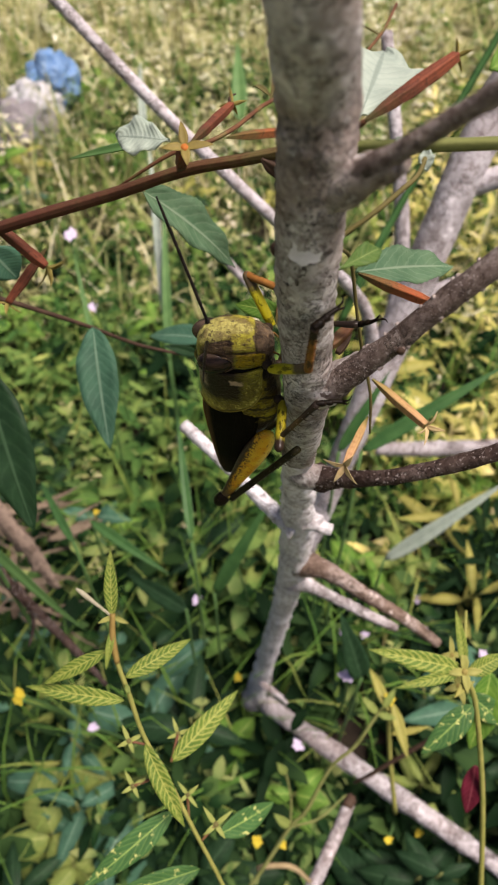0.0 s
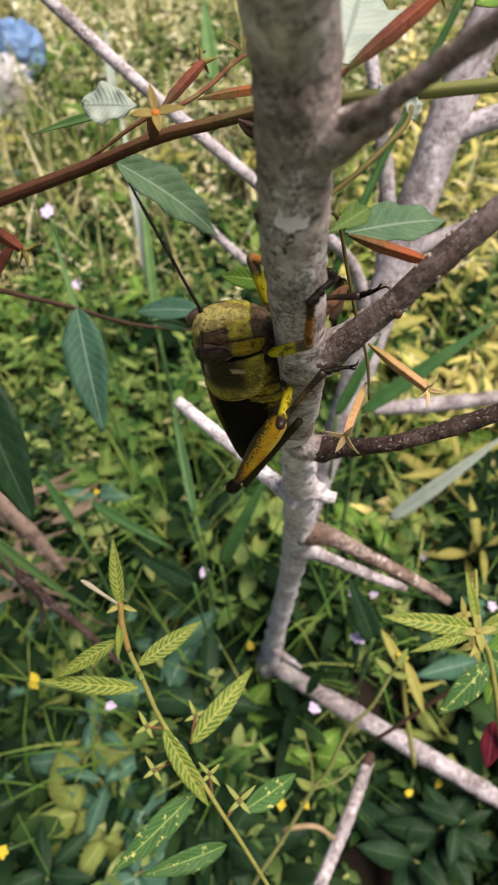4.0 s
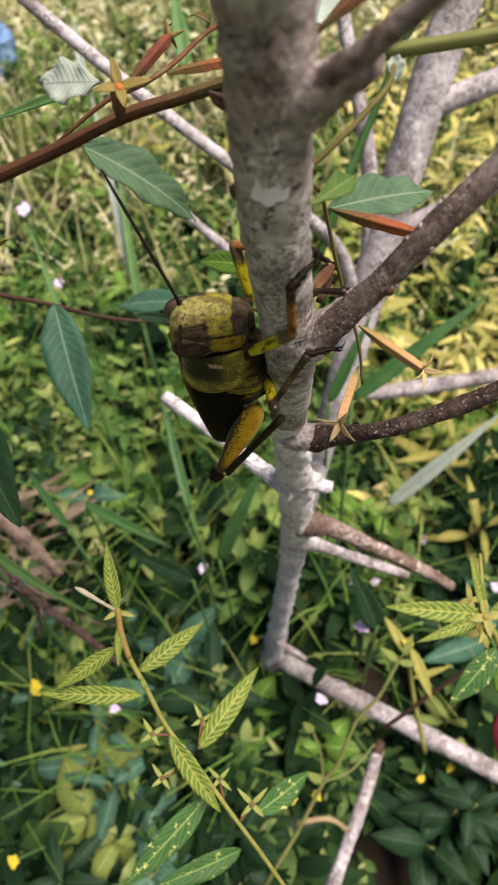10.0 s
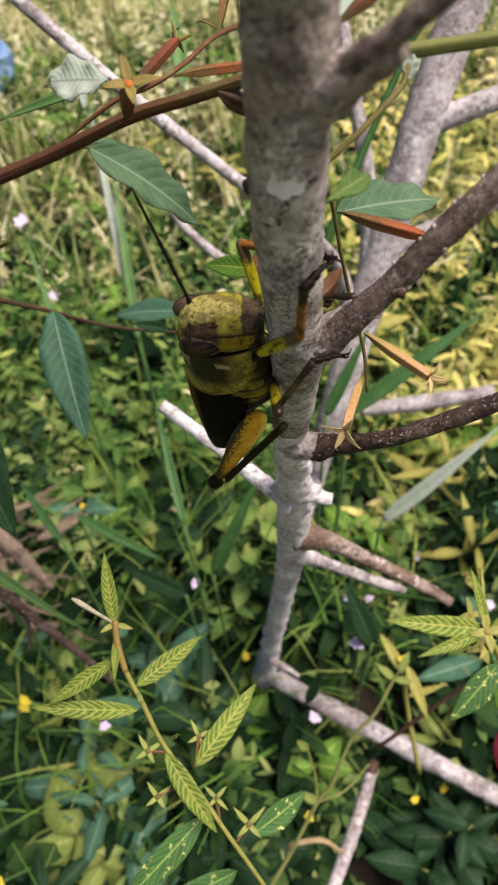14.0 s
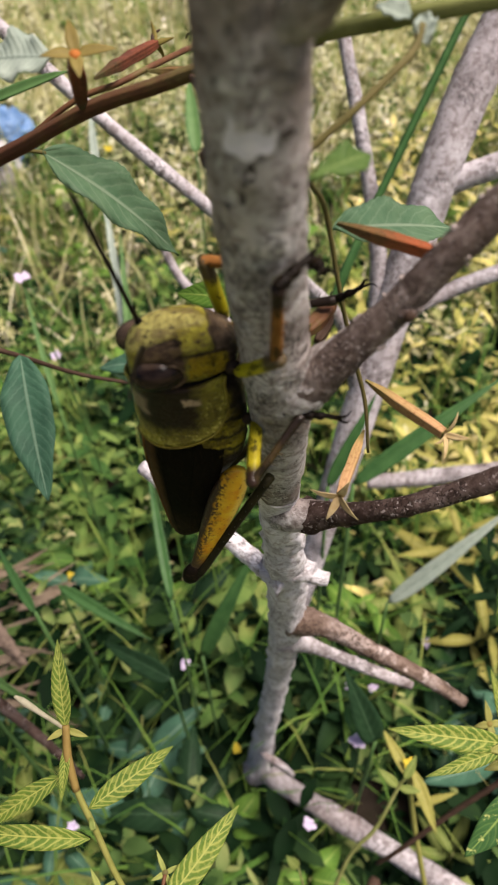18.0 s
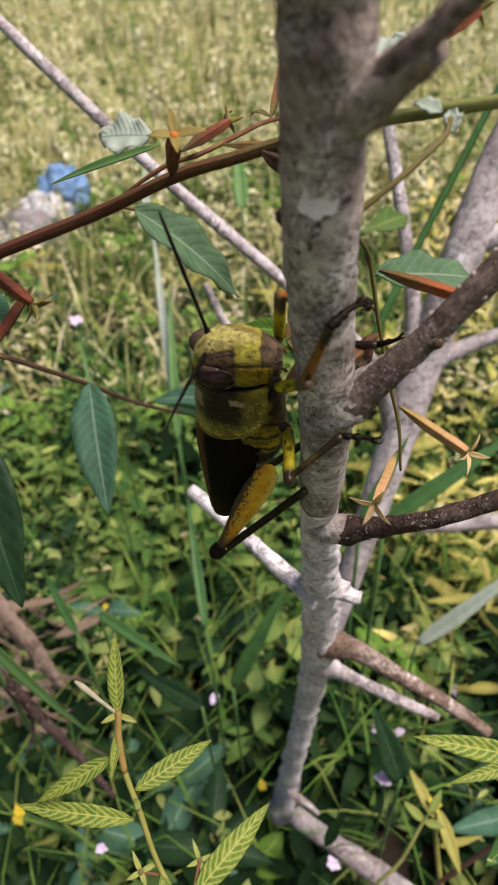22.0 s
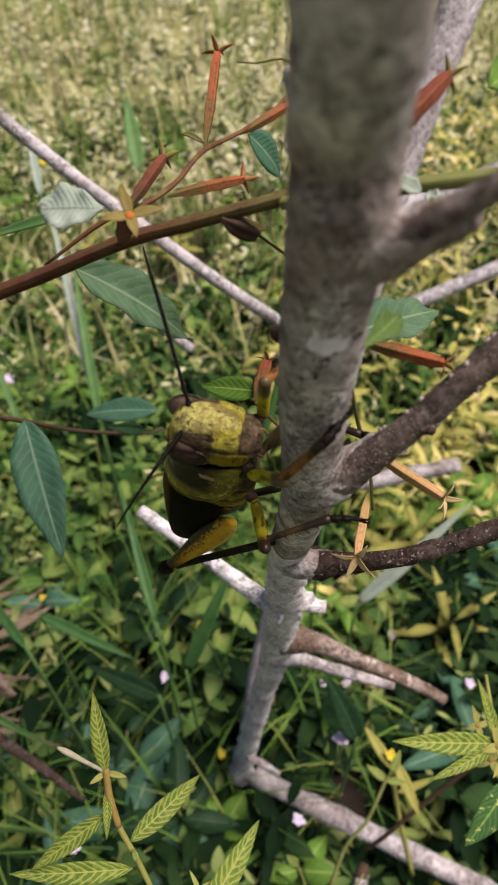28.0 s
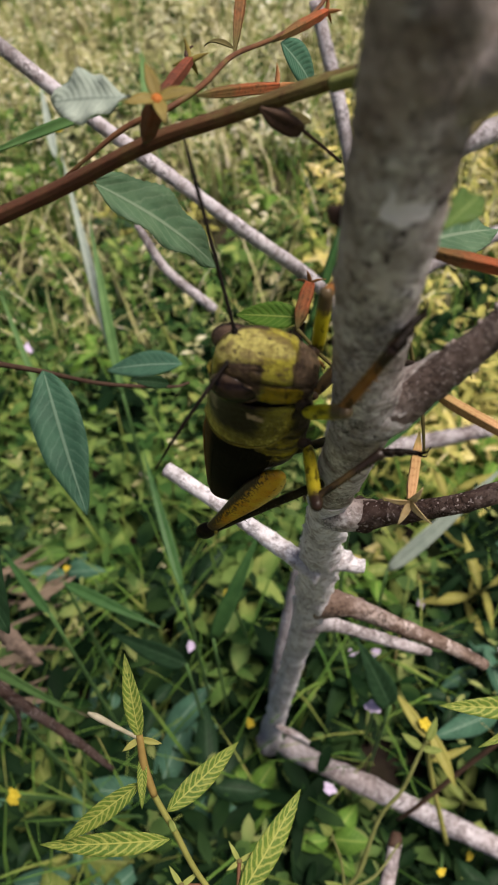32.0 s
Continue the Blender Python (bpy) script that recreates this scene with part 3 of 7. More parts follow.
def surroundings(count, seed, mat, label):
    """Coarser weeds all round the place, on every side of the walk."""
    r = random.Random(seed)
    verts, faces = [], []
    while len(faces) < count:
        d, a = 4.5 * math.sqrt(r.random()), r.uniform(0, 6.283)
        x, y = d * math.cos(a), 0.3 + d * math.sin(a)
        if abs(x) < 0.42 + 0.44 * max(0.0, y) + r.uniform(-0.02, 0.10) and -0.1 < y < 3.6:
            continue
        if r.random() > 0.55 + noise.noise(Vector((x * 4, y * 4, 2))):
            continue
        ln, t = r.uniform(0.03, 0.08), r.uniform(0, 6.283)
        w = ln * r.uniform(0.12, 0.3)
        p = Vector((x, y, lie(x, y) + r.uniform(0.0, 0.06)))
        e, s = Vector((math.cos(t), math.sin(t), r.uniform(-0.2, 0.9))), Vector((-math.sin(t), math.cos(t), 0))
        k = len(verts)
        verts += [p, p + e * ln * 0.5 - s * w, p + e * ln - UP * ln * 0.2, p + e * ln * 0.5 + s * w]
        faces += [(k, k + 1, k + 2), (k, k + 2, k + 3)]
    me = bpy.data.meshes.new("surrounding_weeds")
    me.from_pydata([tuple(v) for v in verts], [], faces)
    me.materials.append(mat)
    return tagged(new("surrounding_weeds", me), label, "ground plants", kind="stuff")


surroundings(150000, 31, COVER_GREEN, "low green weeds covering the ground all round")
surroundings(120000, 32, COVER_DRY, "yellowing low weeds covering the ground all round")
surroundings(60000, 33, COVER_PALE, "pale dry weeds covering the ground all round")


# ---- the grey sapling ----
TRUNK = [(.010, .175, .232, .0200), (.020, .225, .205, .0200), (.0265, .285, .178, .0200), (.033, .335, .170, .0205), (.0348, .366, .1513, .0204), (.0368, .435, .118, .0202), (.043, .525, .078, .0196), (.0495, .60, .040, .0192),
         (.0545, .76, -.010, .0184), (.0675, .97, -.091, .0218), (.080, 1.25, -.218, .0258), (.068, 1.62, -.414, .0232), (.033, 2.08, -.70, .0265), (.014, 2.25, -.83, .033)]


def build_sapling():
    root = thing("sapling", Q(.02, 2.15, -.77), "slender sapling with smooth pale grey bark and bare side branches", "sapling")
    part("upper_trunk", rod(TRUNK[:9], n=180, seg=40, rough=0.06, freq=95, knobs=0.14), GREY_BARK, root)
    part("lower_trunk", rod(TRUNK[8:], n=170, seg=36, rough=0.20, freq=90, knobs=0.45), BASE_BARK, root, "whitish lower trunk")
    for nm, pts, mat, lab in (
        ("branch", [(.046, .380, .1368, .0050), (.0520, .364, .1368, .0074), (.0590, .352, .1370, .0070), (.072, .332, .1385, .0054), (.0915, .3085, .1435, .0050), (.106, .288, .1470, .0044), (.127, .262, .1530, .0042), (.16, .235, .166, .0040)], BROWN_BARK, "brown upper side branch"),
        ("branch", [(.046, .590, .036, .009), (.062, .572, .044, .0138), (.080, .548, .056, .0106), (.105, .52, .073, .0090), (.135, .485, .098, .0086), (.175, .45, .128, .0084), (.22, .41, .165, .0082)], BROWN_BARK, "brown rough side branch"),
        ("branch", [(.055, .80, -.036, .010), (.078, .785, -.038, .0150), (.100, .757, -.038, .0100), (.135, .715, -.035, .0082), (.17, .685, -.027, .0080), (.22, .64, -.010, .0078), (.27, .60, .010, .0075)], DARK_BARK, "dark side branch with white flecks"),
        ("branch_stub", [(.066, .98, -.100, .02), (.090, .985, -.110, .014), (.105, .984, -.118, .010), (.117, .983, -.122, .008)], BASE_BARK, "short whitish stub"),
        ("branch", [(.07, 1.0, -.125, .017), (.03, 1.02, -.092, .0115), (-.035, 1.05, -.030, .0095), (-.1, 1.084, .028, .0098)], BASE_BARK, "white broken-off side branch"),
        ("branch", [(.085, 1.21, -.205, .027), (.135, 1.19, -.218, .0155), (.20, 1.20, -.260, .0122), (.27, 1.22, -.305, .011), (.335, 1.24, -.355, .009)], PEEL_BARK, "dead side branch with peeling brown bark"),
        ("branch", [(.078, 1.30, -.250, .024), (.13, 1.33, -.278, .0115), (.22, 1.36, -.328, .0105), (.29, 1.38, -.365, .008)], DEAD_BARK, "dead white side branch"),
    ):
        part(nm, rod(pts, n=44, seg=20, rough=0.09, freq=120, knobs=0.35), mat, root, lab)
    # swollen collars where branches leave, old buds and a pale lichen spot
    for (a, r), b in zip((((.0475, .374, .1372), .0138), ((.060, .572, .046), .0172), ((.068, .786, -.037), .0165), ((.088, 1.212, -.207), .027)), ((.026, -.036, 0), (.03, -.03, .018), (.03, -.02, 0), (.04, 0, -.012))):
        part("collar", rod([(a[0] - b[0] * .6, a[1] - b[1] * .6, a[2] - b[2] * .6, r * .6), (*a, r * .93), (a[0] + b[0] * .5, a[1] + b[1] * .5, a[2] + b[2] * .5, r * .72), (a[0] + b[0], a[1] + b[1], a[2] + b[2], r * .5)], n=16, seg=20, rough=.12, freq=140, knobs=.3), GREY_BARK if a[1] < .9 else BASE_BARK, root, "wrinkled branch collar")
    part("bud", rod([(0.0245, 0.4520, 0.1240, .0052), (0.0188, 0.4500, 0.1250, .0048), (0.0150, 0.4480, 0.1276, .0022)], n=10, seg=12, rough=.3, freq=500), STEM_BROWN, root, "small dark bud")
    # a knob and small pale-tipped warts along the rough side branch
    part("knob", rod([(.1088, .515, .0725, .0058), (.1100, .511, .0688, .0050), (.1106, .509, .0668, .0030)], n=12, seg=14, rough=.35, freq=420), BROWN_BARK, root, "rounded knob with a dark hollow")
    part("knob_hollow", rod([(.1103, .5095, .0676, .0030), (.1108, .508, .0662, .0022)], n=4, seg=10, rough=.3, freq=500), STEM_BROWN, root)
    r = random.Random(77)
    limb_line = spline([(.080, .548, .056, .0106), (.105, .52, .073, .0090), (.135, .485, .098, .0086), (.175, .45, .128, .0084), (.22, .41, .165, .0082)], 60)
    for k in range(34):
        q = limb_line[r.randrange(3, 58)]
        a = r.uniform(2.2, 6.6)
        d = Vector((-.55 * math.cos(a), -abs(math.sin(a)) * .8 + .1, .83 * math.cos(a))).normalized()
        b0, t = Vector(q[:3]) + d * q[3] * .80, r.uniform(.0014, .0024)
        part("wart", rod([(*b0, t), (*(b0 + d * q[3] * .24), t * .9), (*(b0 + d * q[3] * .38), t * .45)], n=5, seg=7), WART, root)
    # a pale lichen spot with dark cracks running down from it
    line = spline(TRUNK[:9], 400)
    way = (Q(.0365, .435, .118) - Q(.0346, .375, .155)).normalized()
    out = (TO_VIEW - way * TO_VIEW.dot(way)).normalized()
    side = way.cross(out)
    for k, (u, off, w, h, mat, nm, lab) in enumerate((
        (.397, .0045, .0105, .0080, LICHEN, "lichen_spot", "pale grey lichen spot"), (.410, .0060, .0034, .0050, CRACK, "crack", "dark crack below the lichen spot"), (.4175, .0085, .0018, .0050, CRACK, "crack", "dark crack below the lichen spot"),
        (.4265, .0150, .0046, .0036, CRACK, "crack", "dark crack below the lichen spot"), (.3975, -.0100, .0030, .0022, CRACK, "crack", "small dark crack"), (.448, -.0050, .0018, .0020, CRACK, "crack", "small dark crack"))):
        bm = bmesh.new()
        near = min(line, key=lambda q: abs(q[1] - u - .02))
        c, r0 = Q(*near[:3]), near[3] * METRES * (1.05 if k == 0 else 1.035)
        mid = bm.verts.new(c + (out * math.cos(off * METRES / r0) + side * math.sin(off * METRES / r0)) * r0 * 1.01)
        ring = []
        for j in range(26):
            a = 2 * math.pi * j / 26
            s = 1 + 0.6 * noise.noise(Vector((math.cos(a) * 1.4, math.sin(a) * 1.4, 3.0 + k))) + 0.18 * noise.noise(Vector((math.cos(a) * 6, math.sin(a) * 6, 8.0 + k)))
            ang, along = (math.cos(a) * w * s + off) * METRES / r0, math.sin(a) * h * s * METRES
            ring.append(bm.verts.new(c + way * along + (out * math.cos(ang) + side * math.sin(ang)) * r0))
        for j in range(26):
            bm.faces.new((mid, ring[j], ring[(j + 1) % 26]))
        part(nm, bm, mat, root, lab)


WART = plain("pale_brown_wart", (0.17, 0.135, 0.12), (0.40, 0.35, 0.33), 900, 0.85)
CRACK = plain("dark_bark_crack", (0.03, 0.025, 0.022), (0.12, 0.105, 0.098), 900, 0.95, 0.8)
LICHEN = plain("pale_lichen", (0.54, 0.53, 0.56), (0.66, 0.65, 0.69), 700, 0.9)
build_sapling()


def build_second_sapling():
    root = thing("sapling", Q(.05, 2.3, -.85), "second leaning stem with pale grey bark and thin side branches", "sapling")
    part("trunk", rod([(.034, 2.38, -.88, .026), (.086, 2.02, -.50, .026), (.21, 1.80, -.12, .030), (.32, 1.63, .20, .039), (.451, 1.42, .575, .040), (.565, 1.32, .805, .038), (.68, 1.2, 1.05, .036)], n=90, seg=22, rough=0.08, freq=50, knobs=.15), LILAC_BARK, root)
    part("branch", rod([(.425, 1.485, .512, .016), (.49, 1.435, .537, .023), (.66, 1.40, .572, .021), (.9, 1.36, .64, .02)], n=24, seg=12, rough=.1), LILAC_BARK, root, "pale side branch")
    part("branch", rod([(.335, 1.63, .30, .022), (.4517, 1.616, .3554, .018), (.58, 1.585, .391, .017), (.7238, 1.556, .4293, .016), (.95, 1.5, .50, .014)], n=30, seg=12, rough=.1), LILAC_BARK, root, "straight pale side branch")
    part("branch", rod([(.33, 1.60, .26, .022), (.335, 1.52, .42, .018), (.305, 1.43, .60, .014), (.27, 1.36, .8, .012)], n=24, seg=12, rough=.1), LILAC_BARK, root, "thin pale side branch")
    part("branch", rod([(.30, 1.66, .17, .022), (0.2426, 1.5000, 0.3023, .014), (0.0510, 1.2500, 0.3965, .0115), (-0.1324, 1.1800, 0.5478, .011), (-0.3059, 1.1200, 0.7098, .0105), (-0.3992, 1.0800, 0.7978, .0095)], n=40, seg=12, rough=.1), LILAC_BARK, root, "long pale side branch")
    part("branch", rod([(0.0306, 1.7500, 0.3674, .012), (-0.0627, 1.7000, 0.4581, .0105), (-0.1107, 1.6500, 0.5498, .008)], n=20, seg=10, rough=.1), LILAC_BARK, root, "thin pale twig")


build_second_sapling()


def build_log():
    root = thing("fallen_branch", Q(.2, 2.05, -.92), "fallen whitish branch lying among the weeds", "branch")
    part("stick", rod([(0.0503, 2.1400, -0.7960, .026), (0.2146, 2.0600, -0.8880, .027), (0.3980, 1.9800, -0.9851, .026), (0.5735, 1.9000, -1.0791, .024), (0.70, 1.84, -1.148, .022)], n=44, seg=18, rough=.15, freq=40, knobs=.4), DEAD_BARK, root)
    root = thing("fallen_branch", Q(.2, 1.75, -1.05), "short dead whitish stick among the weeds", "branch")
    part("stick", rod([(0.2651, 1.8400, -0.9439, .016), (0.1905, 1.7600, -1.0513, .017), (0.0925, 1.6800, -1.1818, .017), (0.0372, 1.6200, -1.2416, .016)], n=34, seg=16, rough=.15, freq=40, knobs=.4), DEAD_BARK, root)
    part("broken_end", rod([(0.2557, 1.8300, -0.9560, .0175), (0.2657, 1.8400, -0.9379, .015), (0.2722, 1.8450, -0.9289, .008)], n=8, seg=12, rough=.4, freq=120), STEM_BROWN, root)
    root = thing("fallen_branch", Q(.42, 2.27, -.01), "pale dead stick lying in the weeds", "branch")
    part("stick", rod([(0.4126, 2.2700, -0.0198, .022), (0.5817, 2.2500, -0.0200, .024), (0.8178, 2.2000, -0.0111, .022)], n=24, seg=12, rough=.15, freq=40, knobs=.3), DEAD_BARK, root)


build_log()


def build_thin_stems():
    root = thing("root", Q(.07, 2.01, -.72), "short dead root beside the sapling's foot", "root")
    part("stick", rod([(.0300, 2.04, -.690, .010), (.0441, 2.02, -.7005, .010), (.08, 2.01, -.722, .009), (.11, 2.0, -.7462, .005)], n=16, seg=10, rough=.2, freq=80), DEAD_BARK, root)
    root = thing("slender_weed", Q(.09, 1.5, -.82), "thin branching pale green weed stem over the fallen branch", "plant")
    part("stem", rod([(.2767, 1.44, -.545, .0024), (.2667, 1.45, -.5612, .0032), (.222, 1.46, -.632, .0036), (.172, 1.475, -.685, .0036), (.120, 1.49, -.785, .0046), (.0881, 1.5, -.8233, .0044), (.02, 1.53, -.945, .0046), (-.0395, 1.55, -1.0365, .0050), (-.09, 1.62, -1.15, .0052)], n=50, seg=9, rough=.12, freq=120, knobs=.5), STEM_GREEN, root)
    part("side_stem", rod([(.0881, 1.5, -.8233, .003), (.15, 1.50, -.805, .0026), (.21, 1.52, -.765, .0018)], n=14, seg=8), STEM_GREEN, root)
    part("side_stem", rod([(.0881, 1.5, -.8233, .003), (.089, 1.49, -.76, .0026), (.079, 1.48, -.70, .0018)], n=14, seg=8), STEM_GREEN, root)
    for a, b, w in (((.2767, 1.44, -.545), (.300, 1.43, -.505), .018), ((.2667, 1.45, -.5612), (.235, 1.44, -.525), .018), ((.2667, 1.45, -.5612), (.305, 1.44, -.57), .016), ((.079, 1.48, -.70), (.060, 1.47, -.675), .020), ((.0881, 1.5, -.8233), (.055, 1.48, -.79), .022)):
        part("leaf", leaf(a, b, w, TO_VIEW + Vector((0, 0, .4)), bend=.4, fold=.3, n=10, cross=2), LEAF_LIME, root)
    root = thing("dead_twig", Q(.42, 1.68, -.72), "thin brown dead stem leaning over the weeds", "twig")
    part("stem", rod([(.60, 1.56, -.55, .006), (.5289, 1.6, -.6188, .0065), (.42, 1.68, -.722, .006), (.3134, 1.75, -.8246, .0055), (.27, 1.80, -.875, .004)], n=24, seg=9, rough=.12, freq=90), STEM_BROWN, root)
    root = thing("dead_twig", Q(.09, 1.6, -.97), "curved tan dead stalk among the weeds", "twig")
    part("stem", rod([(.0200, 1.62, -.985, .006), (.0416, 1.6, -.9678, .0065), (.0972, 1.6, -.9698, .006), (.1442, 1.65, -1.036, .005)], n=18, seg=9, rough=.08), TAN_STEM, root)


build_thin_stems()

# ---- the grasshopper ----
# seconds, place on the first view's axes in quarter metres, turn in degrees
HOPPER_ROWS = [
    (0, -0.0106, 0.5715, 0.0743, 91.4, -28.7, -93.2),
    (0.5, -0.0105, 0.5716, 0.0740, 92.0, -29.6, -95.4),
    (1, -0.0104, 0.5718, 0.0738, 91.9, -30.1, -96.2),
    (1.5, -0.0099, 0.5718, 0.0744, 91.6, -30.1, -96.3),
    (2, -0.0099, 0.5714, 0.0750, 91.2, -30.0, -96.3),
    (2.5, -0.0098, 0.5707, 0.0742, 91.3, -30.1, -96.4),
    (3, -0.0083, 0.5701, 0.0716, 92.3, -30.0, -97.0),
    (3.5, -0.0036, 0.5717, 0.0651, 94.1, -29.9, -98.1),
    (5.5, -0.0080, 0.5721, 0.0642, 89.4, -27.6, -93.4),
    (6, -0.0085, 0.5720, 0.0633, 89.2, -28.3, -93.0),
    (6.5, -0.0096, 0.5723, 0.0631, 89.1, -27.2, -93.9),
    (7, -0.0109, 0.5731, 0.0629, 89.1, -25.6, -95.0),
    (7.5, -0.0115, 0.5748, 0.0626, 89.1, -24.9, -95.2),
    (8, -0.0114, 0.5772, 0.0625, 88.8, -24.7, -94.6),
    (8.5, -0.0107, 0.5771, 0.0623, 88.5, -25.0, -93.3),
    (9, -0.0101, 0.5774, 0.0623, 88.3, -25.3, -92.4),
    (9.5, -0.0086, 0.5782, 0.0618, 87.9, -25.1, -92.7),
    (10, -0.0075, 0.5792, 0.0619, 86.9, -24.8, -93.1),
    (10.5, -0.0069, 0.5801, 0.0623, 86.0, -24.8, -93.1),
    (11, -0.0068, 0.5809, 0.0627, 85.7, -24.8, -93.5),
    (11.5, -0.0069, 0.5817, 0.0626, 85.6, -24.9, -93.7),
    (12, -0.0071, 0.5823, 0.0634, 85.3, -25.2, -93.4),
    (12.5, -0.0062, 0.5826, 0.0646, 84.9, -25.7, -92.6),
    (13, -0.0049, 0.5829, 0.0653, 84.5, -25.8, -91.8),
    (13.5, -0.0047, 0.5831, 0.0649, 84.7, -25.3, -92.0),
    (14, -0.0058, 0.5827, 0.0639, 85.4, -25.1, -92.1),
    (14.5, -0.0070, 0.5814, 0.0634, 86.1, -26.0, -91.4),
    (16.5, -0.0057, 0.5754, 0.0696, 95.5, -28.0, -92.3),
    (17, -0.0040, 0.5737, 0.0667, 97.7, -28.4, -92.0),
    (17.5, -0.0053, 0.5721, 0.0656, 98.8, -29.1, -91.0),
    (18, -0.0064, 0.5716, 0.0656, 99.2, -29.7, -90.2),
    (18.5, -0.0045, 0.5728, 0.0663, 99.0, -29.5, -90.2),
    (19, -0.0033, 0.5747, 0.0677, 98.3, -28.9, -89.9),
    (19.5, -0.0061, 0.5763, 0.0689, 97.5, -28.3, -89.0),
    (20, -0.0093, 0.5774, 0.0698, 96.6, -27.8, -88.1),
    (20.5, -0.0092, 0.5788, 0.0698, 95.7, -27.5, -88.4),
    (21, -0.0087, 0.5798, 0.0701, 93.6, -27.4, -89.0),
    (21.5, -0.0105, 0.5796, 0.0727, 89.8, -27.2, -88.7),
    (22, -0.0133, 0.5797, 0.0752, 86.7, -26.7, -88.5),
    (22.5, -0.0154, 0.5802, 0.0768, 84.7, -26.3, -88.7),
    (23, -0.0164, 0.5815, 0.0774, 83.3, -25.8, -88.7),
    (23.5, -0.0160, 0.5835, 0.0777, 82.1, -25.3, -88.3),
    (24, -0.0154, 0.5848, 0.0790, 80.2, -25.1, -88.0),
    (24.5, -0.0146, 0.5847, 0.0826, 77.4, -25.6, -87.9),
    (26.5, -0.0137, 0.5861, 0.0818, 73.0, -21.9, -87.2),
    (27, -0.0138, 0.5852, 0.0827, 71.1, -21.7, -86.6),
    (27.5, -0.0136, 0.5843, 0.0838, 69.6, -21.1, -85.8),
    (28, -0.0136, 0.5837, 0.0834, 69.4, -20.7, -85.6),
    (28.5, -0.0134, 0.5836, 0.0810, 70.5, -20.9, -86.1),
    (29, -0.0128, 0.5836, 0.0795, 71.2, -21.0, -86.5),
    (29.5, -0.0124, 0.5833, 0.0801, 70.5, -21.2, -86.8),
    (30, -0.0120, 0.5827, 0.0812, 69.3, -21.7, -87.0),
    (30.5, -0.0110, 0.5823, 0.0812, 68.7, -21.9, -86.8),
    (31, -0.0098, 0.5821, 0.0803, 68.4, -22.1, -86.5),
    (31.5, -0.0091, 0.5815, 0.0787, 68.5, -22.3, -86.2),
    (32, -0.0097, 0.5803, 0.0764, 69.0, -22.0, -85.8),
]
MID_KNEE_ROWS = [
    (0, -12.40, -13.07, -8.58),
    (1, -11.72, -12.93, -7.98),
    (2, -11.66, -12.99, -8.18),
    (3, -11.31, -12.83, -7.51),
    (6, -8.29, -12.30, -10.05),
    (7, -7.99, -12.35, -10.70),
    (8, -7.63, -12.72, -10.88),
    (9, -7.23, -12.39, -10.74),
    (10, -6.94, -12.32, -10.14),
    (11, -6.84, -12.21, -10.13),
    (12, -7.03, -12.40, -10.14),
    (13, -7.42, -12.65, -10.19),
    (14, -7.13, -12.38, -9.77),
    (14.5, -7.33, -12.59, -10.08),
    (17, -11.81, -15.09, -7.45),
    (17.5, -12.36, -14.74, -5.93),
    (18, -12.46, -15.11, -6.43),
    (19, -13.35, -14.70, -5.41),
    (20, -13.95, -14.93, -7.18),
    (21, -13.51, -15.34, -8.19),
    (22, -12.27, -15.10, -9.30),
    (23, -12.07, -14.50, -11.00),
    (24, -10.66, -14.39, -10.06),
    (24.5, -10.46, -14.39, -9.88),
    (26.5, -10.56, -13.69, -12.04),
    (27, -9.90, -13.61, -12.15),
    (28, -8.73, -12.85, -11.59),
    (29, -8.13, -12.95, -11.07),
    (30, -9.64, -13.44, -11.82),
    (31, -10.02, -13.72, -11.06),
    (32, -9.96, -13.83, -11.29),
]
FORE_KNEE_ROWS = [
    (0, 9.54, -10.98, -14.07),
    (1, 8.86, -10.93, -14.47),
    (2, 8.57, -10.92, -14.40),
    (3, 8.56, -10.23, -14.10),
    (6, 9.47, -8.02, -14.33),
    (7, 8.75, -7.30, -15.14),
    (8, 9.69, -7.50, -15.18),
    (9, 10.43, -7.67, -14.69),
    (10, 10.00, -7.29, -14.48),
    (11, 10.44, -7.34, -14.56),
    (12, 10.86, -7.64, -14.57),
    (14.5, 10.49, -8.15, -13.45),
    (17.5, 9.58, -10.89, -11.03),
    (18, 9.42, -11.07, -10.96),
    (19, 10.16, -11.43, -9.65),
    (20, 9.45, -11.49, -9.73),
    (21, 9.61, -11.38, -11.07),
    (22, 9.03, -10.75, -10.96),
    (23, 8.96, -10.06, -13.14),
    (24, 8.57, -10.04, -12.55),
    (24.5, 8.58, -10.44, -12.67),
    (26.5, 9.38, -9.67, -11.57),
    (27, 9.61, -9.25, -11.51),
    (28, 9.77, -8.95, -11.24),
    (29, 9.66, -8.96, -11.48),
    (30, 9.69, -9.13, -11.50),
    (31, 9.84, -9.06, -11.00),
    (32, 9.98, -8.83, -10.89),
]
FEELER_TIP_ROWS = [
    (0, 32.1, 9.8, 11.5),
    (6, 30.9, 12.2, 12.1),
    (9, 30.5, 12.9, 13.0),
    (13, 33.5, 4.8, 10.5),
    (14.5, 33.8, 3.2, 9.5),
    (17.5, 32.6, -7.2, 7.7),
    (19, 32.2, 8.8, 11.4),
    (21, 32.1, -6.6, 8.5),
    (23, 31.8, 9.7, 12.4),
    (26.5, 25.6, 18.7, 15.0),
    (28, 29.2, 14.0, 14.6),
    (30, 33.2, 5.9, 11.3),
    (32, 29.9, 13.0, 14.3),
]
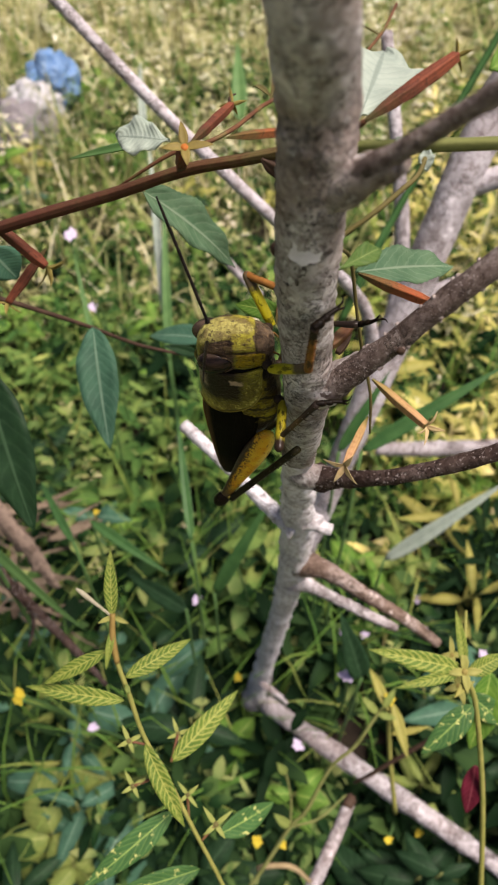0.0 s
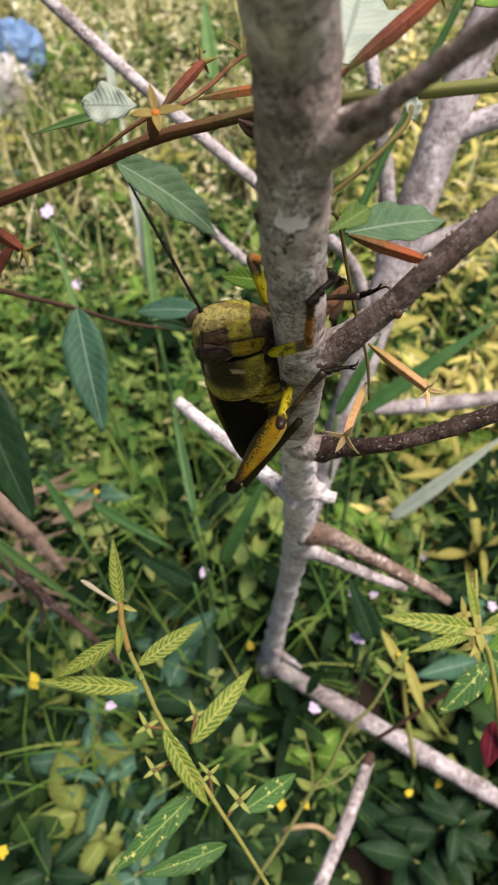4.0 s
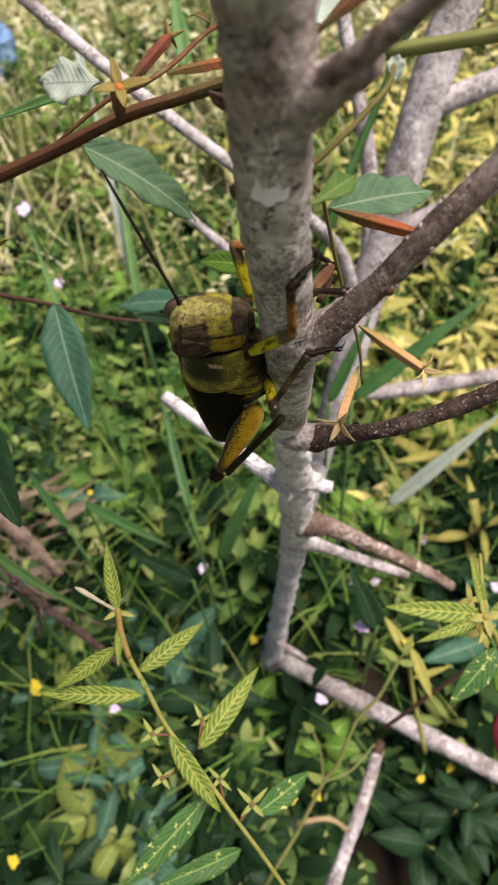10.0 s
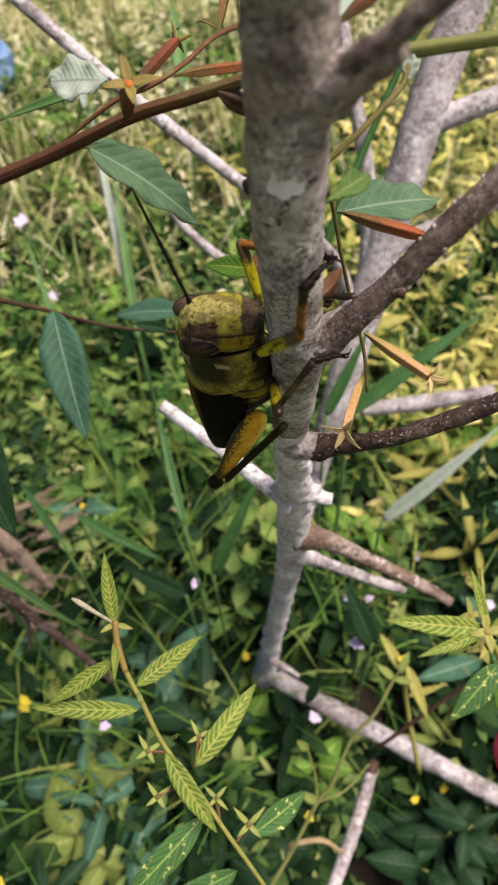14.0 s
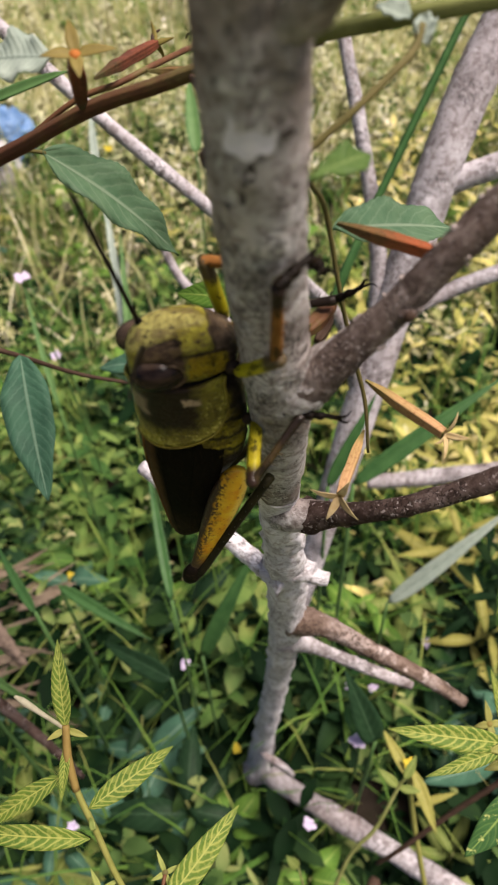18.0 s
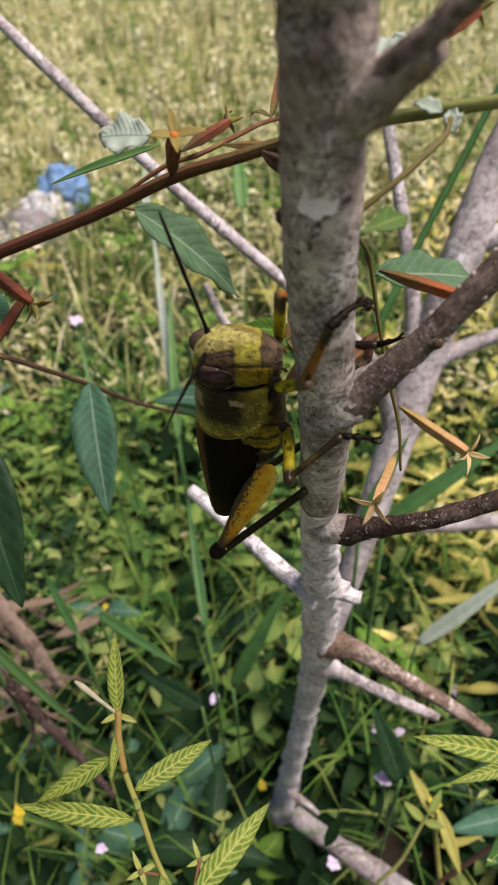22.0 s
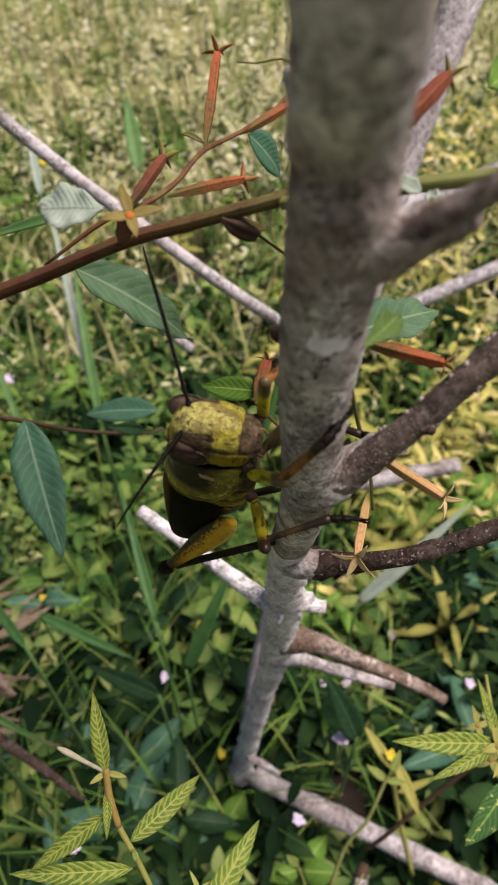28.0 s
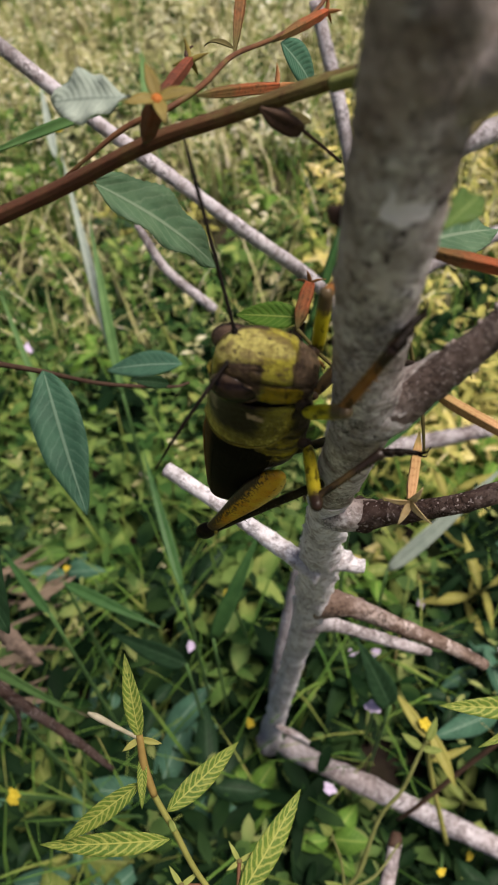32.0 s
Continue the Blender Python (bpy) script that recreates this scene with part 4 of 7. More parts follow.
SWAY_ROWS = [
    (0, -0.0049, 0.0038),
    (0.5, -0.0059, 0.0037),
    (1, -0.0067, 0.0038),
    (1.5, -0.0072, 0.0035),
    (2, -0.0063, 0.0024),
    (2.5, -0.0053, 0.0012),
    (3, -0.0051, 0.0005),
    (3.5, -0.0046, 0.0009),
    (5.5, -0.0033, 0.0023),
    (6, -0.0026, 0.0032),
    (6.5, -0.0018, 0.0032),
    (7, -0.0004, 0.0029),
    (7.5, 0.0004, 0.0019),
    (8, 0.0003, 0.0007),
    (8.5, 0.0001, 0.0008),
    (9, -0.0001, 0.0014),
    (9.5, -0.0005, 0.0011),
    (10, -0.0010, 0.0007),
    (10.5, -0.0012, 0.0006),
    (11, -0.0006, 0.0006),
    (11.5, -0.0006, 0.0009),
    (12, -0.0010, 0.0010),
    (12.5, -0.0011, 0.0006),
    (13, -0.0015, -0.0002),
    (13.5, -0.0017, -0.0008),
    (14, -0.0006, -0.0006),
    (14.5, 0.0010, -0.0011),
    (16.5, 0.0027, -0.0033),
    (17, 0.0041, -0.0046),
    (17.5, 0.0058, -0.0042),
    (18, 0.0072, -0.0045),
    (18.5, 0.0067, -0.0047),
    (19, 0.0050, -0.0046),
    (19.5, 0.0055, -0.0061),
    (20, 0.0068, -0.0079),
    (20.5, 0.0063, -0.0084),
    (21, 0.0051, -0.0084),
    (21.5, 0.0037, -0.0073),
    (22, 0.0032, -0.0066),
    (22.5, 0.0028, -0.0070),
    (23, 0.0017, -0.0068),
    (23.5, 0.0025, -0.0068),
    (24, 0.0029, -0.0052),
    (24.5, 0.0017, -0.0024),
    (26.5, 0.0022, -0.0012),
    (27, 0.0023, 0.0002),
    (27.5, 0.0014, 0.0015),
    (28, 0.0012, 0.0009),
    (28.5, 0.0007, -0.0006),
    (29, 0.0010, -0.0012),
    (29.5, 0.0022, -0.0012),
    (30, 0.0016, -0.0010),
    (30.5, 0.0008, -0.0013),
    (31, 0.0007, -0.0017),
    (31.5, 0.0010, -0.0009),
    (32, 0.0029, -0.0010),
]
# seconds, the left fore knee in the insect's own space, in millimetres
FAR_KNEE_ROWS = [(0, 9.5, 13.4, -2.3), (3, 12.0, 8.5, -5.8), (9.5, 11.7, 9.9, -5.7), (13, 9.6, 13.0, -4.6), (17, 12.5, 5.9, -4.7), (20, 12.8, 4.8, -6.8), (24, 12.8, 5.4, -7.9), (29, 12.7, 6.1, -5.9), (32, 12.6, 7.7, -6.6)]
# seconds, how far the right hind knee swings aside and up, in millimetres
KNEE_ROWS = [(0, -0.4, 0.6), (0.5, -2.0, 1.3), (1.5, -2.9, 1.5), (3, -3.6, 1.8), (3.5, -3.4, 1.0), (5.5, -0.4, 0.8), (7.5, -1.2, -0.8), (9, 0.2, -0.9), (12.5, 0, -1.2), (16.5, 0.9, -0.6), (18, 1.5, 0.6), (20, 1.5, 0.3), (22, 0.9, -0.6), (24, 0.5, 0.4), (28, 0.4, -0.3), (32, 0.7, -0.1)]
MM = 0.001


def hopper_at(row):
    return BASE @ pose(row[1] * METRES, row[2] * METRES, row[3] * METRES, *row[4:])


def hopper_pose(t):
    """The grasshopper's pose at a time, between two rows."""
    k = max(i for i, r in enumerate(HOPPER_ROWS) if r[0] <= t or i == 0)
    a, b = HOPPER_ROWS[k], HOPPER_ROWS[min(k + 1, len(HOPPER_ROWS) - 1)]
    return hopper_at(a).lerp(hopper_at(b), 0 if b[0] == a[0] else min(1, (t - a[0]) / (b[0] - a[0])))


def place_of(m):
    """The x, y and z of a point in the insect's own space."""
    tc = m.node_tree.nodes.new("ShaderNodeTexCoord")
    sep = m.node_tree.nodes.new("ShaderNodeSeparateXYZ")
    wire(m, tc.outputs["Object"], sep.inputs["Vector"])
    return sep.outputs


def zone(m, value, start, end, wobble=None, much=0.0):
    """0 below start and 1 above end, with an uneven border."""
    n = m.node_tree.nodes.new("ShaderNodeMapRange")
    n.inputs["From Min"].default_value, n.inputs["From Max"].default_value = start, end
    v = value
    if wobble is not None:
        v = maths(m, "ADD", value, maths(m, "MULTIPLY", maths(m, "SUBTRACT", wobble, 0.5), much))
    wire(m, v, n.inputs["Value"])
    return n.outputs[0]


def patch(m, x, lo, hi, z, z0, z1, wob, much=0.0010, soft=0.0004):
    """1 inside a box of the side view, with uneven borders."""
    f = maths(m, "MULTIPLY", zone(m, x, lo, lo + soft, wob, much), maths(m, "SUBTRACT", 1.0, zone(m, x, hi - soft, hi, wob, much)))
    g = maths(m, "MULTIPLY", zone(m, z, z0, z0 + soft, wob, much), maths(m, "SUBTRACT", 1.0, zone(m, z, z1 - soft, z1, wob, much)))
    return maths(m, "MULTIPLY", f, g)


def head_material():
    m = material("yellow_brown_head", 0.32, 0.14)
    x, y, z = place_of(m)
    wob, big, fine, dots = noise_of(m, 620, 3), noise_of(m, 260, 2), noise_of(m, 1700, 5, 0.7), noise_of(m, 1100, 2)
    streak = noise_of(m, 700, 4, 0.6, (1.6, 1, 0.45))
    flank = maths(m, "ABSOLUTE", y)
    up = maths(m, "SUBTRACT", x, flank)
    side = zone(m, flank, 0.0010, 0.0018, wob, 0.001)
    c = mix(m, zone(m, wob, 0.35, 0.65), (0.30, 0.280, 0.034), (0.15, 0.128, 0.020))
    brown = mix(m, zone(m, streak, 0.38, 0.62), (0.010, 0.006, 0.004), (0.105, 0.066, 0.040))
    c = mix(m, maths(m, "MULTIPLY", side, patch(m, up, -0.006, 0.0056, z, -0.0002, 0.0064, big, 0.0030, 0.0007)), c, brown)
    c = mix(m, patch(m, maths(m, "ADD", up, maths(m, "MULTIPLY", z, 0.25)), 0.0056, 0.03, z, -0.0046, 0.0090, big, 0.0036, 0.0010), c, mix(m, zone(m, fine, 0.4, 0.7), (0.41, 0.385, 0.115), (0.25, 0.225, 0.055)))
    c = mix(m, maths(m, "MULTIPLY", side, patch(m, up, 0.0018, 0.0066, z, -0.0044, 0.0002, big, 0.0034)), c, mix(m, wob, (0.30, 0.285, 0.030), (0.42, 0.40, 0.050)))
    c = mix(m, patch(m, x, -0.02, 0.02, z, -0.03, -0.0042, big, 0.0030), c, mix(m, zone(m, streak, 0.36, 0.64), (0.03, 0.02, 0.012), (0.17, 0.12, 0.075)))
    c = mix(m, maths(m, "MULTIPLY", side, patch(m, up, -0.0036, 0.0012, z, -0.0062, -0.0002, big, 0.0030)), c, mix(m, wob, (0.24, 0.16, 0.008), (0.36, 0.27, 0.014)))
    c = mix(m, maths(m, "MULTIPLY", patch(m, up, 0.0009, 0.0018, z, -0.0062, 0.0010, wob, 0.0010, 0.0003), 0.92), c, (0.035, 0.022, 0.010))
    c = mix(m, maths(m, "MULTIPLY", patch(m, up, 0.0009, 0.0100, z, -0.0047, -0.0042, wob, 0.0008, 0.0002), 0.85), c, (0.03, 0.02, 0.01))
    # near-black rear edge: shade of the crevice before the collar, put into colour
    c = mix(m, maths(m, "MULTIPLY", patch(m, up, -0.03, -0.0042, z, -0.03, 0.03, wob, 0.0008), 0.9), c, (0.02, 0.013, 0.008))
    c = mix(m, zone(m, maths(m, "MULTIPLY", x, -1.0), 0.0004, 0.0009, wob, 0.0008), c, (0.012, 0.008, 0.006))
    c = mix(m, maths(m, "MULTIPLY", zone(m, dots, 0.60, 0.65), 0.85), c, (0.04, 0.025, 0.012))
    c = mix(m, maths(m, "MULTIPLY", zone(m, noise_of(m, 450, 4, 0.7), 0.54, 0.64), 0.5), c, mix(m, 1.0, c, (0.38, 0.33, 0.36), "MULTIPLY"))
    c = mix(m, maths(m, "MULTIPLY", zone(m, fine, 0.56, 0.72), 0.6), c, (0.06, 0.04, 0.018))
    c = mix(m, maths(m, "MULTIPLY", zone(m, noise_of(m, 330, 5, 0.75), 0.46, 0.60), 0.75), c, mix(m, 1.0, c, (0.40, 0.34, 0.34), "MULTIPLY"))
    crown = maths(m, "MULTIPLY", zone(m, x, 0.0052, 0.0066, wob, 0.002), zone(m, streak, 0.50, 0.58))
    c = mix(m, maths(m, "MULTIPLY", crown, 0.7), c, (0.10, 0.070, 0.030))
    return finish(m, c, maths(m, "ADD", fine, maths(m, "MULTIPLY", streak, 2.0)), 0.9, 0.0004)


def pronotum_material():
    m = material("olive_pronotum", 0.34, 0.12)
    x, y, z = place_of(m)
    wob, big, fine, pits = noise_of(m, 420, 4), noise_of(m, 240, 3), noise_of(m, 1300, 5, 0.7), noise_of(m, 2000, 2, 0.4)
    c = mix(m, zone(m, big, 0.38, 0.60), (0.12, 0.102, 0.018), (0.29, 0.265, 0.036))
    c = mix(m, maths(m, "MULTIPLY", zone(m, fine, 0.52, 0.64), 0.75), c, (0.05, 0.034, 0.010))
    near = maths(m, "SUBTRACT", 1.0, zone(m, maths(m, "ADD", x, maths(m, "MULTIPLY", z, 0.5)), -0.0062, -0.0036, wob, 0.003))
    c = mix(m, maths(m, "MULTIPLY", zone(m, maths(m, "ADD", pits, maths(m, "MULTIPLY", maths(m, "SUBTRACT", big, 0.5), 0.5)), 0.56, 0.64), maths(m, "MULTIPLY", near, 0.8)), c, (0.50, 0.45, 0.12))
    # black-brown saddle behind the head, fraying into the yellow rear
    dark = maths(m, "MULTIPLY", zone(m, z, -0.0028, -0.0002, big, 0.0060), maths(m, "SUBTRACT", 1.0, zone(m, z, 0.0074, 0.0082, wob, 0.0010)))
    dark = maths(m, "MULTIPLY", dark, zone(m, maths(m, "ADD", x, maths(m, "MULTIPLY", fine, 0.004)), -0.0100, -0.0060, big, 0.0060))
    c = mix(m, dark, c, mix(m, fine, (0.005, 0.003, 0.002), (0.024, 0.015, 0.009)))
    spot = patch(m, x, -0.0036, -0.0018, z, -0.0014, 0.0014, wob, 0.0026, 0.0004)
    c = mix(m, maths(m, "MULTIPLY", maths(m, "MULTIPLY", spot, zone(m, fine, 0.36, 0.46)), 0.85), c, (0.36, 0.27, 0.17))
    pale = patch(m, x, -0.0070, -0.0024, z, 0.0058, 0.02, big, 0.0030, 0.0006)
    c = mix(m, maths(m, "MULTIPLY", pale, 0.8), c, mix(m, fine, (0.10, 0.07, 0.04), (0.40, 0.31, 0.20)))
    return finish(m, c, maths(m, "ADD", fine, pits), 0.6, 0.0003)


def thorax_material():
    m = material("olive_thorax", 0.36, 0.12)
    x, y, z = place_of(m)
    wob, fine = noise_of(m, 420, 4), noise_of(m, 1600, 4)
    c = mix(m, zone(m, wob, 0.4, 0.62), (0.13, 0.10, 0.012), (0.33, 0.28, 0.018))
    c = mix(m, maths(m, "MULTIPLY", zone(m, fine, 0.50, 0.62), 0.8), c, (0.035, 0.024, 0.010))
    run = maths(m, "FRACT", maths(m, "MULTIPLY", maths(m, "ADD", maths(m, "ADD", x, maths(m, "MULTIPLY", z, -0.45)), maths(m, "MULTIPLY", wob, 0.0022)), 270.0))
    c = mix(m, maths(m, "MULTIPLY", zone(m, maths(m, "ABSOLUTE", maths(m, "SUBTRACT", run, 0.5)), 0.34, 0.42), 0.92), c, (0.012, 0.009, 0.006))
    c = mix(m, maths(m, "SUBTRACT", 1.0, zone(m, x, -0.0205, -0.0185, wob, 0.004)), c, (0.014, 0.010, 0.007))
    c = mix(m, maths(m, "SUBTRACT", 1.0, zone(m, z, -0.0085, -0.0072, wob, 0.003)), c, (0.02, 0.014, 0.009))
    # front and lower front darkened: shade of the gap behind the head, in colour
    c = mix(m, zone(m, x, -0.0055, -0.0035, wob, 0.002), c, (0.014, 0.010, 0.007))
    low = maths(m, "MULTIPLY", maths(m, "SUBTRACT", 1.0, zone(m, z, -0.0066, -0.0050, wob, 0.002)), zone(m, x, -0.0120, -0.0095, wob, 0.003))
    c = mix(m, maths(m, "MULTIPLY", low, 0.9), c, (0.022, 0.016, 0.012))
    c = mix(m, zone(m, noise_of(m, 330, 5, 0.75), 0.46, 0.62), c, mix(m, 1.0, c, (0.50, 0.46, 0.5), "MULTIPLY"))
    return finish(m, c, maths(m, "ADD", fine, wob), 0.7, 0.0004)


def eye_material():
    m = material("glossy_brown_eye", 0.16, 0.16)
    x, y, z = place_of(m)
    streak, wob = noise_of(m, 900, 4, 0.6, (1.8, 1, 0.35)), noise_of(m, 500, 3)
    c = mix(m, zone(m, streak, 0.40, 0.64), (0.006, 0.004, 0.003), (0.028, 0.017, 0.012))
    c = mix(m, maths(m, "MULTIPLY", zone(m, maths(m, "SUBTRACT", x, maths(m, "ABSOLUTE", y)), 0.0004, 0.0012, wob, 0.0016), 0.35), c, mix(m, streak, (0.05, 0.03, 0.02), (0.22, 0.16, 0.11)))
    return finish(m, c, streak, 0.2, 0.0002)


def leg_material(name, c1, c2, end, last, scale=900):
    """A leg that darkens from a joint on, with rows of dark dots."""
    m = material(name, 0.36, 0.2)
    x, y, z = place_of(m)
    a, b = noise_of(m, scale, 4, 0.6, (1, 0.5, 1)), noise_of(m, scale * 0.3, 3)
    c = mix(m, zone(m, b, 0.4, 0.62), c1, c2)
    c = mix(m, maths(m, "MULTIPLY", zone(m, a, 0.54, 0.60), 0.9), c, tuple(v * 0.16 for v in c1))
    c = mix(m, zone(m, y, end * MM, (end + 1.6) * MM, b, 0.002), c, last)
    return finish(m, c, a, 0.4, 0.0002)


def insect_shade(name, c1, c2, c3, scale=900, rough=0.45, spec=0.05):
    m = material(name, rough, spec)
    a, b = noise_of(m, scale, 4), noise_of(m, scale * 0.3, 3)
    c = mix(m, zone(m, b, 0.4, 0.62), c1, c2)
    c = mix(m, maths(m, "MULTIPLY", zone(m, a, 0.58, 0.68), 0.8), c, c3)
    return finish(m, c, a, 0.4, 0.0002)


def wing_material():
    """Black wing case that turns brown at its tip, with fine cross veins."""
    m = material("black_brown_wing", 0.6, 0.04)
    x, y, z = place_of(m)
    wob, fine = noise_of(m, 300, 4), noise_of(m, 1500, 4, 0.7, (0.5, 1, 1.6))
    c = mix(m, zone(m, fine, 0.5, 0.68), (0.002, 0.0015, 0.001), (0.008, 0.005, 0.003))
    tip = maths(m, "SUBTRACT", 1.0, zone(m, x, -0.047, -0.036, wob, 0.006))
    c = mix(m, maths(m, "MULTIPLY", tip, 0.8), c, mix(m, zone(m, fine, 0.40, 0.62), (0.012, 0.008, 0.005), (0.055, 0.034, 0.018)))
    c = mix(m, zone(m, z, 0.0066, 0.0074, wob, 0.001), c, mix(m, fine, (0.02, 0.011, 0.005), (0.10, 0.055, 0.02)))
    return finish(m, c, fine, 0.4, 0.0003)


def femur_material():
    m = material("yellow_hind_femur", 0.34, 0.22)
    x, y, z = place_of(m)
    wob, dots = noise_of(m, 400, 4), noise_of(m, 1500, 2)
    c = mix(m, zone(m, wob, 0.35, 0.65), (0.42, 0.19, 0.006), (0.50, 0.33, 0.016))
    low = maths(m, "ADD", maths(m, "MULTIPLY", z, -1.0), maths(m, "MULTIPLY", y, -0.05))
    c = mix(m, maths(m, "MULTIPLY", zone(m, low, 0.0006, 0.0018, wob, 0.0016), 0.7), c, (0.58, 0.47, 0.10))
    high = maths(m, "ADD", z, maths(m, "MULTIPLY", y, 0.062))
    near = zone(m, high, 0.0010, 0.0022, wob, 0.001)
    c = mix(m, maths(m, "MULTIPLY", near, zone(m, dots, 0.46, 0.54)), c, (0.03, 0.018, 0.010))
    c = mix(m, zone(m, high, 0.0023, 0.0029, wob, 0.0012), c, (0.022, 0.013, 0.008))
    c = mix(m, zone(m, y, 0.0205, 0.0265, wob, 0.004), c, (0.035, 0.022, 0.012))
    c = mix(m, maths(m, "MULTIPLY", zone(m, dots, 0.60, 0.66), 0.8), c, (0.10, 0.05, 0.015))
    return finish(m, c, dots, 0.35, 0.0002)


def loft(rings, caps=True, bm=None):
    bm = bm or bmesh.new()
    made = [[bm.verts.new(Vector(q) * MM) for q in ring] for ring in rings]
    n = len(made[0])
    for a, b in zip(made, made[1:]):
        for j in range(n):
            bm.faces.new((a[j], a[(j + 1) % n], b[(j + 1) % n], b[j]))
    if caps:
        bm.faces.new(made[0][::-1])
        bm.faces.new(made[-1])
    return bm


def shell(f, us, vs, thick):
    """A curved plate f(u, v) with a thickness, in millimetres; f also gives the outward way."""
    bm = bmesh.new()
    out, inn = [], []
    for u in us:
        out.append([bm.verts.new(Vector(f(u, v)[0]) * MM) for v in vs])
        inn.append([bm.verts.new((Vector(f(u, v)[0]) - Vector(f(u, v)[1]) * thick) * MM) for v in vs])
    for a in range(len(us) - 1):
        for b in range(len(vs) - 1):
            bm.faces.new((out[a][b], out[a][b + 1], out[a + 1][b + 1], out[a + 1][b]))
            bm.faces.new((inn[a][b], inn[a + 1][b], inn[a + 1][b + 1], inn[a][b + 1]))
    ring = [(a, 0) for a in range(len(us))] + [(len(us) - 1, b) for b in range(1, len(vs))] + [(a, len(vs) - 1) for a in range(len(us) - 2, -1, -1)] + [(0, b) for b in range(len(vs) - 2, 0, -1)]
    for p, q in zip(ring, ring[1:] + ring[:1]):
        bm.faces.new((out[p[0]][p[1]], inn[p[0]][p[1]], inn[q[0]][q[1]], out[q[0]][q[1]]))
    return bm


def spread(a, b, n):
    return [a + (b - a) * k / (n - 1) for k in range(n)]


def egg(c, r, seg=20, rings=12):
    bm = bmesh.new()
    bmesh.ops.create_uvsphere(bm, u_segments=seg, v_segments=rings, radius=1.0)
    bmesh.ops.transform(bm, matrix=Matrix.Translation(Vector(c) * MM) @ Matrix.Diagonal((r[0] * MM, r[1] * MM, r[2] * MM, 1)), verts=bm.verts)
    return bm


def limb(points, seg=10, n=18, flat=1.0, spines=0):
    """A leg segment along its own +y from points (y, radius, sideways), in millimetres."""
    bm = tube(bmesh.new(), [(0, y * MM, s * MM, r * MM) for y, r, s in points], n=n, seg=seg, flat=flat)
    for k in range(spines):
        y = points[-1][0] * (0.3 + 0.62 * k / max(1, spines - 1))
        for e in (-1, 1):
            tube(bm, [(0, y * MM, 0.3 * MM, 0.16 * MM), (e * 0.6 * MM, (y + 0.35) * MM, 0.9 * MM, 0.09 * MM), (e * 0.9 * MM, (y + 0.7) * MM, 1.2 * MM, 0.02 * MM)], n=4, seg=5)
    return bm


